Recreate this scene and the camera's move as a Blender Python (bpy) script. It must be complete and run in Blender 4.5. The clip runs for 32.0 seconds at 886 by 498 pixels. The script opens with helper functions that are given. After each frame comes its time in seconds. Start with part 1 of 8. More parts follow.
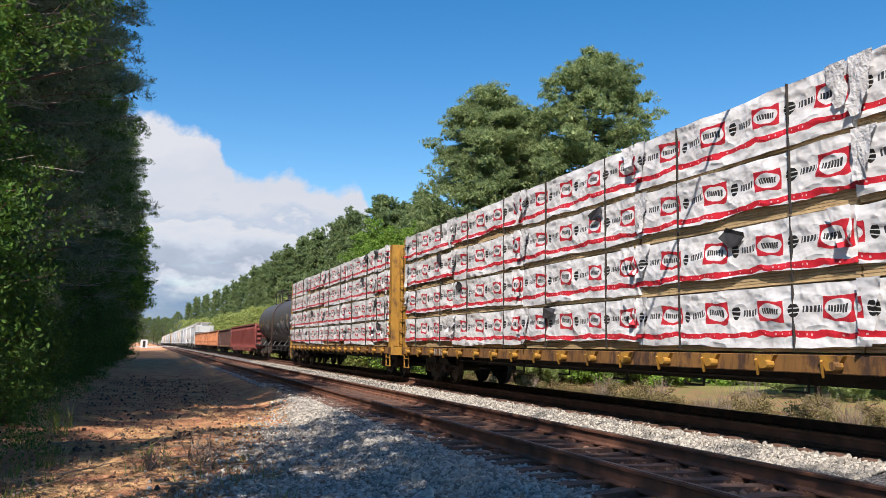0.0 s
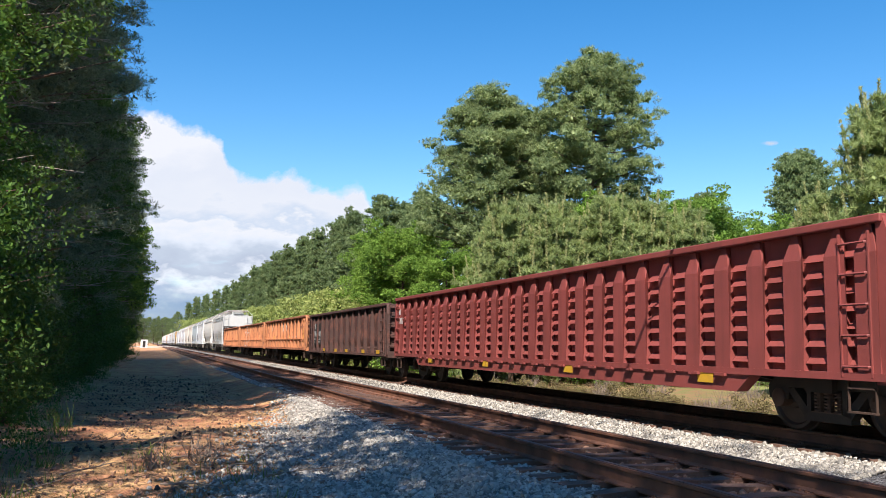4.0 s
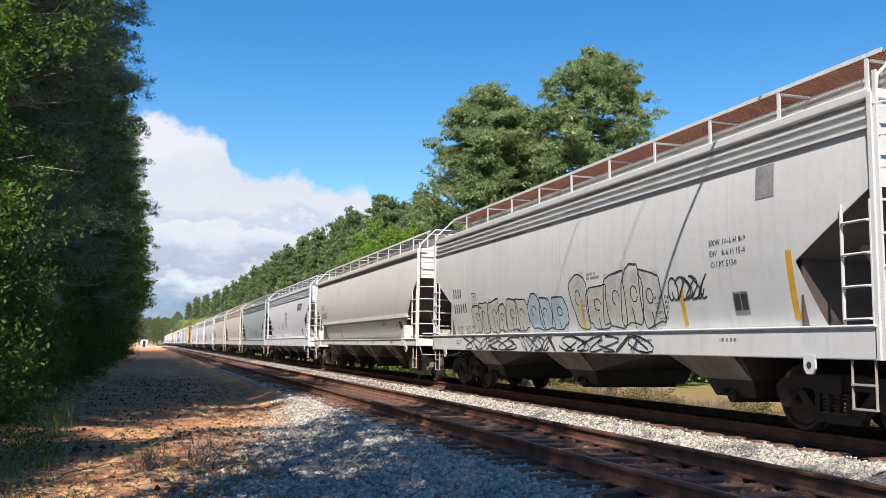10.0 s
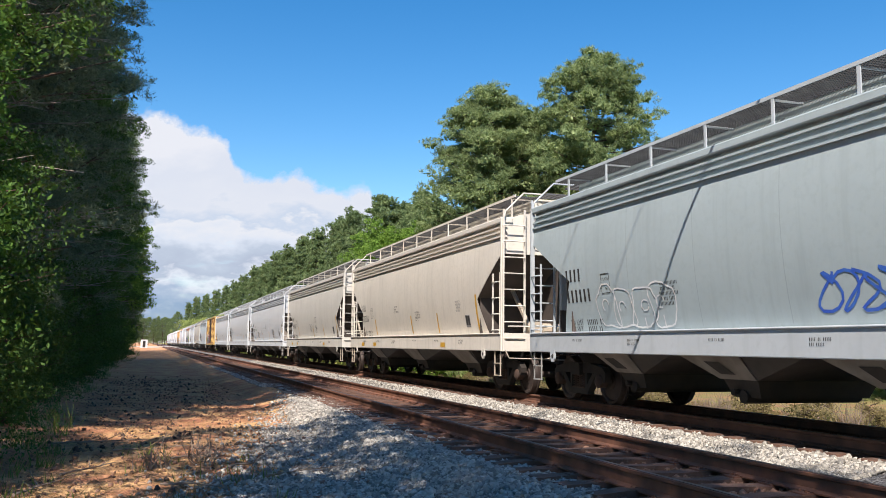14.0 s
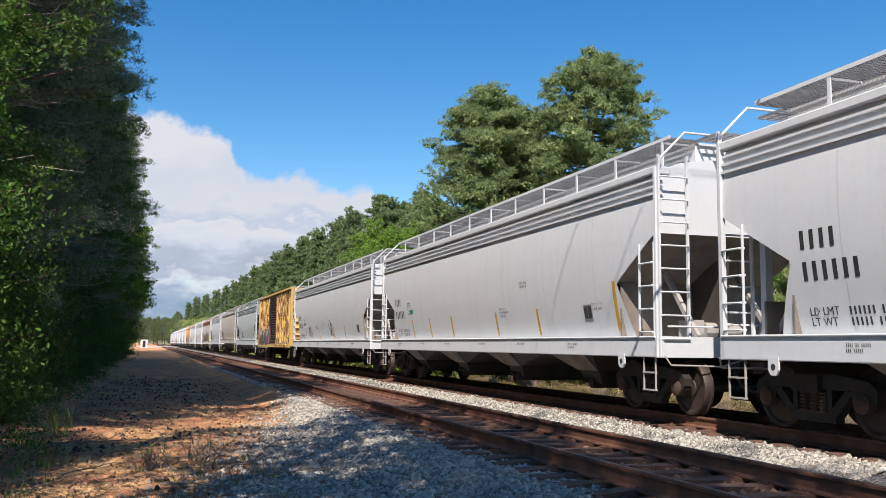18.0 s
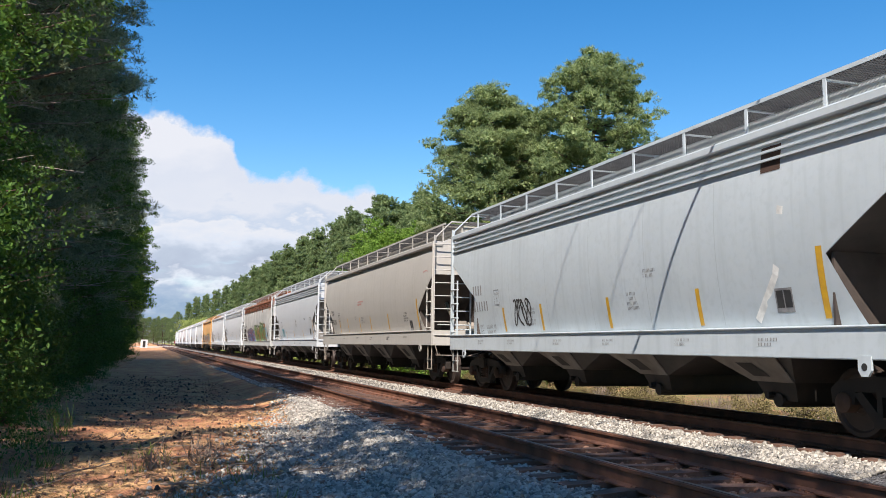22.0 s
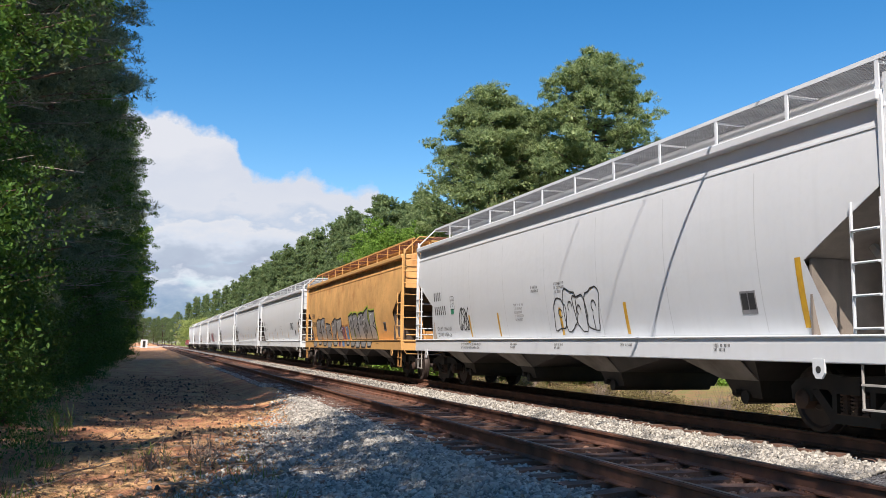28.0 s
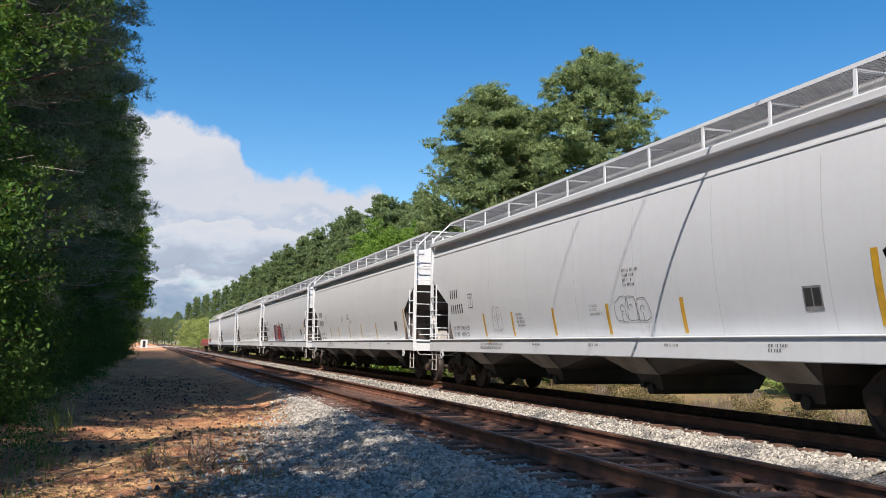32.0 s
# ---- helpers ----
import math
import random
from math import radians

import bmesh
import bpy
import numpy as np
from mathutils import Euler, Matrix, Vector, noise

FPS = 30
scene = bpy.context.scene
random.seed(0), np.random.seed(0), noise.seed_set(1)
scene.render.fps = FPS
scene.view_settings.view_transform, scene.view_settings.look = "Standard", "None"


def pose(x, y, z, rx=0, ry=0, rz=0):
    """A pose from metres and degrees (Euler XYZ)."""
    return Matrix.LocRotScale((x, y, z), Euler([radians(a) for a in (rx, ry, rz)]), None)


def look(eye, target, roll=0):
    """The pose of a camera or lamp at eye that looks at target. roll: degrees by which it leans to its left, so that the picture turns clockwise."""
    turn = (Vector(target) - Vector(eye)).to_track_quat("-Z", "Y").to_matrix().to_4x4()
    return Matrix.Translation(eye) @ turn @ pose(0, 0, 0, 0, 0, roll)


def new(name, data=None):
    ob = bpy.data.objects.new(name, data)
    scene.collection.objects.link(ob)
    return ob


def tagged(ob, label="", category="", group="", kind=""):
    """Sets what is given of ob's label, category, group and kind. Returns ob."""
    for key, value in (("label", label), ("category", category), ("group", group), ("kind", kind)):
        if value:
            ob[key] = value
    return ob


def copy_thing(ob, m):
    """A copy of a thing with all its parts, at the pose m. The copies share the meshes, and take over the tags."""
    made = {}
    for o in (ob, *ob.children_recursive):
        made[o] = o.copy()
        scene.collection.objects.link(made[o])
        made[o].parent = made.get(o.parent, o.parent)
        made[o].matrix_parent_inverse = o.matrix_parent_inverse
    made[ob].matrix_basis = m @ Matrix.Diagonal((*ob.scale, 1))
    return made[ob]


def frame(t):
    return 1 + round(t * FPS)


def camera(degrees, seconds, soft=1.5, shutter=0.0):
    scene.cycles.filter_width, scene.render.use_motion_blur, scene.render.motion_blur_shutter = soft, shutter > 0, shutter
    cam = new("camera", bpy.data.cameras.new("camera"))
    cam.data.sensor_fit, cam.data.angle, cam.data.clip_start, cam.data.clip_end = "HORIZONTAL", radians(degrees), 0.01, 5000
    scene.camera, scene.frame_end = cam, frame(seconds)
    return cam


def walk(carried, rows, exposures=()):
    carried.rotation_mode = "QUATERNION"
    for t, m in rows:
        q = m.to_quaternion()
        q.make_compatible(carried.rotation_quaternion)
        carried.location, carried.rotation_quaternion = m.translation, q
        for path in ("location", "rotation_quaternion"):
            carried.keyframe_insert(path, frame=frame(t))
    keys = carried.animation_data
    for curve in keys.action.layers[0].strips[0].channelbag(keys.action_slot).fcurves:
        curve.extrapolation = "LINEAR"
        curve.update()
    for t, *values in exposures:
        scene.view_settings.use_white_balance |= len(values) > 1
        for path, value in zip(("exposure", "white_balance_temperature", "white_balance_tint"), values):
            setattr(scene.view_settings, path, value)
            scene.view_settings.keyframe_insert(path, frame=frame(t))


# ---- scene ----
# World: x to the right across the tracks, y along the tracks, z = 0 at the rail tops.
cam = camera(53.17, 32.0, soft=0.5, shutter=0.0)
EYE = Vector((0.0, 0.0, 1.101))
YAW, TILT, ROLL = radians(18.265), radians(6.256), 0.706
AIM = EYE + Vector((math.sin(YAW) * math.cos(TILT), math.cos(YAW) * math.cos(TILT), math.sin(TILT)))
walk(cam, [(0.0, look(EYE, AIM, ROLL)), (32.0, look(EYE, AIM, ROLL))],
     [(t, e, 6750, 14) for t, e in ((0.0, 0.60), (2.1, 0.56), (3.0, 0.88), (9.0, 0.86), (10.0, 0.78), (11.0, 0.70), (13.0, 0.58), (14.0, 0.76), (17.0, 0.60), (20.0, 0.64), (23.0, 0.80), (24.0, 0.69), (25.0, 0.69), (29.0, 0.62), (32.0, 0.54))])

TRACK_A, TRACK_B = 5.04, 9.428          # centre lines: empty near track, train's track
SIDE = 1.6                              # half width of a wagon

# ---- light ----
SUN_FROM = Vector((-0.48, -0.76, 1.0)).normalized()
world = bpy.data.worlds.new("sky")
scene.world = world
world.use_nodes = True
wn = world.node_tree
sky = wn.nodes.new("ShaderNodeTexSky")
sky.sky_type, sky.sun_disc = "NISHITA", False
sky.sun_elevation = math.asin(SUN_FROM.z)
sky.sun_rotation = math.atan2(SUN_FROM.x, SUN_FROM.y)
sky.air_density, sky.dust_density, sky.ozone_density = 1.0, 0.2, 1.6
tone = wn.nodes.new("ShaderNodeHueSaturation")
tone.inputs["Saturation"].default_value, tone.inputs["Hue"].default_value = 1.45, 0.5
wn.links.new(sky.outputs[0], tone.inputs["Color"])
wn.links.new(tone.outputs[0], wn.nodes["Background"].inputs[0])
wn.nodes["Background"].inputs[1].default_value = 0.102
sun = new("sun", bpy.data.lights.new("sun", "SUN"))
sun.data.energy, sun.data.angle, sun.data.color = 5.0, radians(0.55), (1.0, 0.95, 0.87)
sun.matrix_world = look(SUN_FROM * 50, (0, 0, 0))


# ---- materials ----
def nodes_of(name):
    m = bpy.data.materials.new(name)
    m.use_nodes = True
    return m, m.node_tree.nodes, m.node_tree.links, m.node_tree.nodes["Principled BSDF"]


def noise_node(nt, coord, scale, detail=4.0, stretch=None, rough=0.55):
    n = nt.nodes.new("ShaderNodeTexNoise")
    n.inputs["Scale"].default_value, n.inputs["Detail"].default_value = scale, detail
    n.inputs["Roughness"].default_value = rough
    if stretch:
        mp = nt.nodes.new("ShaderNodeMapping")
        mp.inputs["Scale"].default_value = stretch
        nt.links.new(coord, mp.inputs[0])
        coord = mp.outputs[0]
    nt.links.new(coord, n.inputs["Vector"])
    return n.outputs["Fac"]


def ramp(nt, fac, lo, hi, a=0.0, b=1.0):
    r = nt.nodes.new("ShaderNodeMapRange")
    r.inputs["From Min"].default_value, r.inputs["From Max"].default_value = lo, hi
    r.inputs["To Min"].default_value, r.inputs["To Max"].default_value = a, b
    nt.links.new(fac, r.inputs["Value"])
    return r.outputs["Result"]


def mix(nt, fac, a, b, blend="MIX"):
    m = nt.nodes.new("ShaderNodeMix")
    m.data_type, m.blend_type = "RGBA", blend
    for sock, v in ((m.inputs[0], fac), (m.inputs[6], a), (m.inputs[7], b)):
        if isinstance(v, (int, float)):
            sock.default_value = v
        elif isinstance(v, tuple):
            sock.default_value = (*v[:3], 1.0)
        else:
            nt.links.new(v, sock)
    return m.outputs[2]


def bump(nt, bsdf, height, strength, distance=0.02):
    b = nt.nodes.new("ShaderNodeBump")
    b.inputs["Strength"].default_value, b.inputs["Distance"].default_value = strength, distance
    nt.links.new(height, b.inputs["Height"])
    nt.links.new(b.outputs[0], bsdf.inputs["Normal"])


def surface(name, col, col2, scale=2.0, lo=0.35, hi=0.7, rough=0.6, metal=0.0, bscale=40.0, bstr=0.2, bdist=0.01,
            streak=None, streak_amt=0.35, grain=None, grain_scale=30.0, spec=0.5):
    """A plain worn surface: two tones, fine grain, optional vertical run-down streaks, relief."""
    m, n, l, b = nodes_of(name)
    nt = m.node_tree
    co = n.new("ShaderNodeTexCoord").outputs["Object"]
    c = mix(nt, ramp(nt, noise_node(nt, co, scale), lo, hi), col, col2)
    if streak:
        s = ramp(nt, noise_node(nt, co, 1.0, 5.0, (3.0, 5.0, 0.35)), 0.52, 0.72, 0.0, streak_amt)
        c = mix(nt, s, c, streak)
    if grain:
        c = mix(nt, ramp(nt, noise_node(nt, co, grain_scale, 3.0), 0.5, 0.75, 0.0, 0.7), c, grain)
    l.new(c, b.inputs["Base Color"])
    b.inputs["Roughness"].default_value, b.inputs["Metallic"].default_value = rough, metal
    b.inputs["Specular IOR Level"].default_value = spec
    if bstr:
        bump(nt, b, noise_node(nt, co, bscale, 4.0), bstr, bdist)
    return m


def leaf_material(name, dark, light, scale=0.5, through_light=0.3, tuft=1.6):
    m, n, l, b = nodes_of(name)
    nt = m.node_tree
    geo = n.new("ShaderNodeNewGeometry").outputs["Random Per Island"]
    co = n.new("ShaderNodeTexCoord").outputs["Object"]
    tone = mix(nt, 0.5, ramp(nt, noise_node(nt, co, tuft, 3.0), 0.32, 0.68), geo)
    c = mix(nt, tone, dark, light)
    c = mix(nt, ramp(nt, noise_node(nt, co, scale), 0.4, 0.65, 0.0, 0.4), c, tuple(v * 0.6 for v in dark))
    l.new(c, b.inputs["Base Color"])
    b.inputs["Roughness"].default_value = 0.65
    b.inputs["Specular IOR Level"].default_value = 0.2
    tr = n.new("ShaderNodeBsdfTranslucent")
    l.new(mix(nt, 0.5, c, tuple(0.5 * (a + b_) for a, b_ in zip(light, (0.25, 0.4, 0.03)))), tr.inputs["Color"])
    ms = n.new("ShaderNodeMixShader")
    ms.inputs[0].default_value = through_light
    l.new(b.outputs[0], ms.inputs[1])
    l.new(tr.outputs[0], ms.inputs[2])
    l.new(ms.outputs[0], n["Material Output"].inputs["Surface"])
    return m


RUST_RAIL = surface("rusty rail steel", (0.19, 0.08, 0.046), (0.085, 0.038, 0.025), 3, rough=0.8, bscale=60)
BRIGHT_RAIL = surface("worn rail head", (0.10, 0.07, 0.056), (0.05, 0.034, 0.028), 5, rough=0.55, metal=0.4)
TIE_WOOD = surface("weathered tie wood", (0.16, 0.082, 0.055), (0.062, 0.033, 0.024), 4, rough=0.9, bscale=25, bstr=0.6, grain=(0.125, 0.095, 0.078))
CONE = surface("dark pine cone scales", (0.07, 0.042, 0.03), (0.035, 0.022, 0.017), 20, rough=0.9)
STEEL_DARK = surface("grimy dark steel", (0.013, 0.012, 0.011), (0.03, 0.022, 0.018), 3, rough=0.75, bscale=50)
STEEL_RUST = surface("rust brown steel", (0.075, 0.04, 0.026), (0.04, 0.024, 0.018), 3, rough=0.8, bscale=50)
WHEEL = surface("worn wheel steel", (0.06, 0.042, 0.035), (0.03, 0.022, 0.02), 4, rough=0.6, metal=0.3)
BARK = surface("pine bark", (0.12, 0.075, 0.05), (0.05, 0.035, 0.026), 5, rough=0.95, bscale=12, bstr=0.8, bdist=0.05)
PINE = leaf_material("pine needles", (0.066, 0.112, 0.048), (0.40, 0.475, 0.21), 0.5, 0.28)
PINE_MID = leaf_material("forest pine needles", (0.068, 0.112, 0.05), (0.28, 0.36, 0.155), 0.5, 0.22)
PINE_YOUNG = leaf_material("young pine needles", (0.135, 0.195, 0.07), (0.45, 0.53, 0.22), 0.5, 0.32)
CANDLE = leaf_material("pale pine shoots", (0.30, 0.32, 0.13), (0.50, 0.50, 0.24), 0.5, 0.25)
# Needle tone set apart for the pines that stand in shade.
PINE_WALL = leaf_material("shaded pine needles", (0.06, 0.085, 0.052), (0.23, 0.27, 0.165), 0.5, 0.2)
SAPLING = leaf_material("sapling leaves", (0.03, 0.08, 0.012), (0.12, 0.24, 0.04))
BROADLEAF = leaf_material("broad leaves", (0.08, 0.17, 0.025), (0.27, 0.42, 0.075))
# Shade beside the path is put into these dark leaf tones.
BROAD_SHADED = leaf_material("broad leaves darkened for shade", (0.018, 0.046, 0.011), (0.09, 0.17, 0.03), 0.5, 0.18)
DEADWOOD = surface("bare grey dead wood", (0.30, 0.26, 0.22), (0.15, 0.12, 0.10), 6, rough=0.9)
SHRUB_LEAF = leaf_material("yellow green shrub leaves", (0.17, 0.24, 0.05), (0.48, 0.52, 0.19))
WEED_LEAF = leaf_material("olive weed leaves", (0.17, 0.13, 0.06), (0.36, 0.29, 0.14))
DRY_GRASS = leaf_material("dry grass blades", (0.12, 0.07, 0.042), (0.25, 0.165, 0.095))
GREEN_GRASS = leaf_material("green grass blades", (0.06, 0.10, 0.02), (0.20, 0.24, 0.06))


# ---- geometry helpers ----
class Geo:
    """Collects faces of one mesh."""

    def __init__(self):
        self.v, self.f = [], []

    def add(self, verts, faces):
        k = len(self.v)
        self.v += [tuple(p) for p in verts]
        self.f += [tuple(i + k for i in f) for f in faces]
        return self

    def box(self, x0, x1, y0, y1, z0, z1, m=None):
        p = [(x, y, z) for x in (x0, x1) for y in (y0, y1) for z in (z0, z1)]
        if m:
            p = [m @ Vector(q) for q in p]
        return self.add(p, [(0, 1, 3, 2), (4, 6, 7, 5), (0, 4, 5, 1), (2, 3, 7, 6), (0, 2, 6, 4), (1, 5, 7, 3)])

    def rod(self, a, b, r, n=6, r2=None, cap=True):
        a, b = Vector(a), Vector(b)
        d = (b - a).normalized()
        u = d.orthogonal().normalized()
        w = d.cross(u)
        r2 = r if r2 is None else r2
        p = []
        for q, rr in ((a, r), (b, r2)):
            for i in range(n):
                t = 2 * math.pi * i / n
                p.append(q + (u * math.cos(t) + w * math.sin(t)) * rr)
        fs = [(i, (i + 1) % n, n + (i + 1) % n, n + i) for i in range(n)]
        if cap:
            fs += [tuple(range(n - 1, -1, -1)), tuple(range(n, 2 * n))]
        return self.add(p, fs)

    def tube(self, pts, radii, n=6):
        """One closed skin along a bent line; radii: one for each point."""
        pts = [Vector(q) for q in pts]
        v, u = [], None
        for i, q in enumerate(pts):
            d = (pts[min(i + 1, len(pts) - 1)] - pts[max(i - 1, 0)]).normalized()
            u = d.orthogonal().normalized() if u is None else (u - d * u.dot(d)).normalized()
            w = d.cross(u)
            v += [q + (u * math.cos(2 * math.pi * k / n) + w * math.sin(2 * math.pi * k / n)) * radii[i] for k in range(n)]
        m = len(pts)
        f = [(j * n + k, j * n + (k + 1) % n, (j + 1) * n + (k + 1) % n, (j + 1) * n + k) for j in range(m - 1) for k in range(n)]
        return self.add(v, f + [tuple(range(n - 1, -1, -1)), tuple((m - 1) * n + k for k in range(n))])

    def pipe(self, pts, r, n=6):
        return self.tube(pts, [r] * len(pts), n)

    def bar(self, a, b, w, h):
        """A square bar from a to b, w across (level), h high."""
        a, b = Vector(a), Vector(b)
        d = (b - a).normalized()
        s = d.cross(Vector((0, 0, 1)))
        s = s.normalized() if s.length > 1e-4 else Vector((1, 0, 0))
        u = s.cross(d)
        p = [q + s * (i * w / 2) + u * (j * h / 2) for q in (a, b) for i, j in ((-1, -1), (1, -1), (1, 1), (-1, 1))]
        return self.add(p, [(3, 2, 1, 0), (4, 5, 6, 7), (0, 1, 5, 4), (1, 2, 6, 5), (2, 3, 7, 6), (3, 0, 4, 7)])

    def slab_yz(self, outline, x0, x1):
        """A plate with an outline in y and z, from x0 to x1."""
        n = len(outline)
        p = [(x0, y, z) for y, z in outline] + [(x1, y, z) for y, z in outline]
        return self.add(p, [tuple(range(n)), tuple(range(2 * n - 1, n - 1, -1))] +
                        [(i, n + i, n + (i + 1) % n, (i + 1) % n) for i in range(n)])

    def slab_xz(self, outline, y0, y1):
        n = len(outline)
        p = [(x, y0, z) for x, z in outline] + [(x, y1, z) for x, z in outline]
        return self.add(p, [tuple(range(n)), tuple(range(2 * n - 1, n - 1, -1))] +
                        [(i, n + i, n + (i + 1) % n, (i + 1) % n) for i in range(n)])

    def lathe_x(self, profile, n=24, c=(0, 0, 0)):
        """Turned round the x axis: profile of (x, radius)."""
        p = []
        for x, r in profile:
            for i in range(n):
                t = 2 * math.pi * i / n
                p.append((c[0] + x, c[1] + r * math.cos(t), c[2] + r * math.sin(t)))
        m = len(profile)
        fs = [(j * n + i, j * n + (i + 1) % n, (j + 1) * n + (i + 1) % n, (j + 1) * n + i) for j in range(m - 1) for i in range(n)]
        fs += [tuple(range(n)), tuple((m - 1) * n + i for i in range(n - 1, -1, -1))]
        return self.add(p, fs)

    def mesh(self, name, material, smooth=False):
        me = bpy.data.meshes.new(name)
        me.from_pydata(self.v, [], self.f)
        me.materials.append(material)
        if smooth:
            me.shade_smooth()
            me.set_sharp_from_angle(angle=radians(35))
        me.update()
        return me


def part(name, geo, material, parent, label="", smooth=False, at=None):
    me = geo if isinstance(geo, bpy.types.Mesh) else geo.mesh(name, material, smooth)
    ob = new(name, me)
    ob.parent = parent
    if at is not None:
        ob.location = at
    if name in ("graffiti", "end_walkway"):
        tagged(ob, kind="stuff")
    return tagged(ob, label) if label else ob


def soft_edges(ob, w=0.012):
    b = ob.modifiers.new("bevel", "BEVEL")
    b.width, b.segments, b.limit_method, b.angle_limit = w, 2, "ANGLE", radians(40)
    return ob


def quads_mesh(name, p, material):
    """p: n x 4 x 3 corner points, one quad a row."""
    n = len(p)
    me = bpy.data.meshes.new(name)
    me.vertices.add(4 * n)
    me.vertices.foreach_set("co", np.ascontiguousarray(p, dtype=np.float32).ravel())
    me.loops.add(4 * n)
    me.loops.foreach_set("vertex_index", np.arange(4 * n, dtype=np.int32))
    me.polygons.add(n)
    me.polygons.foreach_set("loop_start", np.arange(0, 4 * n, 4, dtype=np.int32))
    me.materials.append(material)
    me.update(calc_edges=True)
    me.validate()
    return me


def leaf_quads(rng, centres, radii, per, length, width, outward=0.0, up=0.0, squash=0.75):
    """Small leaf blades in clumps round the centres."""
    c = np.repeat(centres, per, 0)
    r = np.repeat(radii, per)[:, None]
    d = rng.normal(size=c.shape)
    d /= np.linalg.norm(d, axis=1, keepdims=True)
    pos = c + d * r * rng.uniform(0.15 if outward > 1.5 else 0.45, 1.0, (len(c), 1)) * np.array([1, 1, squash])
    a = rng.normal(size=c.shape) + d * outward + np.array([0, 0, up])
    a /= np.linalg.norm(a, axis=1, keepdims=True)
    s = np.cross(a, rng.normal(size=c.shape))
    s /= np.linalg.norm(s, axis=1, keepdims=True) + 1e-9
    k = rng.uniform(0.7, 1.3, (len(c), 1))
    a, s = a * length * k, s * width * k
    return np.stack([pos - a * 0.5, pos + s * 0.5, pos + a * 0.5, pos - s * 0.5], 1)


# ---- trees ----
def tree(name, label, height, crown_r, crown_low, leaf, seed, limbs=36, clumps=5, per=40, leaf_len=0.28, leaf_w=0.08, clump_r=0.7,
         trunk_r=0.2, outward=1.0, up=0.4, profile="pine", category="tree", squash=0.75, puff=0, candles=None, dead=0, core=0, core_s=0.55):
    """A tapered trunk with limbs and a crown of many small blades in clumps."""
    rng = np.random.default_rng(seed)
    root = new(name)
    root.empty_display_size = 0.3
    tagged(root, label, category)
    g = Geo()
    bend = rng.uniform(-0.03, 0.03, 2) * height
    def stem(h):
        k = h / height
        return Vector((bend[0] * k * k + 0.12 * math.sin(5 * k), bend[1] * k * k + 0.12 * math.cos(4 * k), h))
    hs = np.linspace(-0.4, height * 0.97, 9)
    for a, b in zip(hs, hs[1:]):
        ra, rb = (trunk_r * max(0.06, 1 - 0.9 * max(0, h) / height) for h in (a, b))
        g.rod(stem(a), stem(b), ra * (1.35 if a < 0 else 1), 9, rb, cap=False)
    cs, rs, shoots, lobes, lobe_r = [], [], [], [], []
    for i in range(limbs):
        k = (i + rng.uniform(0, 1)) / limbs
        z = crown_low + (height - crown_low) * k ** 0.9
        kk = (z - crown_low) / (height - crown_low)
        if profile == "pine":
            reach = crown_r * (0.45 + 0.75 * math.sin(math.pi * min(1, kk * 0.8 + 0.2)) - 0.35 * kk)
        elif profile == "cone":
            reach = crown_r * (1.05 - 0.9 * kk)
        elif profile == "dome":
            reach = crown_r * math.sqrt(max(0.03, 1 - (1.3 * kk - 0.3) ** 2)) - 0.5 * clump_r
        else:
            reach = crown_r * math.sqrt(max(0.05, 1 - (1.6 * kk - 0.75) ** 2))
        reach *= rng.uniform(0.7, 1.12)
        ang = i * 2.4 + rng.uniform(-0.5, 0.5)
        rise = rng.uniform(0.0, 0.35) * reach * (0.4 + kk)
        a = stem(z)
        tip = a + Vector((math.cos(ang) * reach, math.sin(ang) * reach, rise))
        mid = a.lerp(tip, 0.5) + Vector((0, 0, -0.08 * reach))
        r0 = max(0.018, trunk_r * 0.3 * (1 - 0.7 * kk))
        g.rod(a, mid, r0, 5, r0 * 0.65, cap=False).rod(mid, tip, r0 * 0.65, 5, r0 * 0.2, cap=False)
        for j in range(clumps if puff else 0):
            # a flattened lobe of the crown, covered with tufts of needles
            q = 1.0 - 0.62 * j / max(1, clumps - 1) * rng.uniform(0.7, 1.0)
            p = (mid.lerp(tip, 2 * q - 1) if q > 0.5 else a.lerp(mid, 2 * q)) + Vector(rng.normal(0, 0.22, 3))
            R = clump_r * rng.uniform(0.75, 1.2) * (0.8 + 0.3 * (1 - kk))
            lobes.append(tuple(p))
            lobe_r.append(R)
            for _ in range(puff):
                d = rng.normal(size=3)
                d /= np.linalg.norm(d)
                if d[2] < -0.35:
                    d[2] *= -1
                cs.append(p + Vector(d * R * np.array([1, 1, 0.5])))
                rs.append(0.36 * clump_r * rng.uniform(0.7, 1.2))
        for j in range(0 if puff else clumps):
            q = (j + 1.2) / (clumps + 0.2)
            p = (mid.lerp(tip, 2 * q - 1) if q > 0.5 else a.lerp(mid, 2 * q)) + Vector(rng.normal(0, 0.2 * clump_r + 0.07 * reach * q, 3))
            cs.append(p)
            rs.append(clump_r * rng.uniform(0.6, 1.15) * (0.75 + 0.4 * (1 - kk)))
        if candles and kk > 0.3:
            p = mid.lerp(tip, rng.uniform(0.8, 1.05)) + Vector(rng.normal(0, 0.1, 3))
            n = rng.uniform(0.45, 1.0)
            lean = Vector((math.cos(ang) * 0.2, math.sin(ang) * 0.2, 0)) * n
            shoots += [p + lean * (m / 6) + Vector((0, 0, 0.15 + n * m / 6)) for m in range(7)]
    gd = Geo()
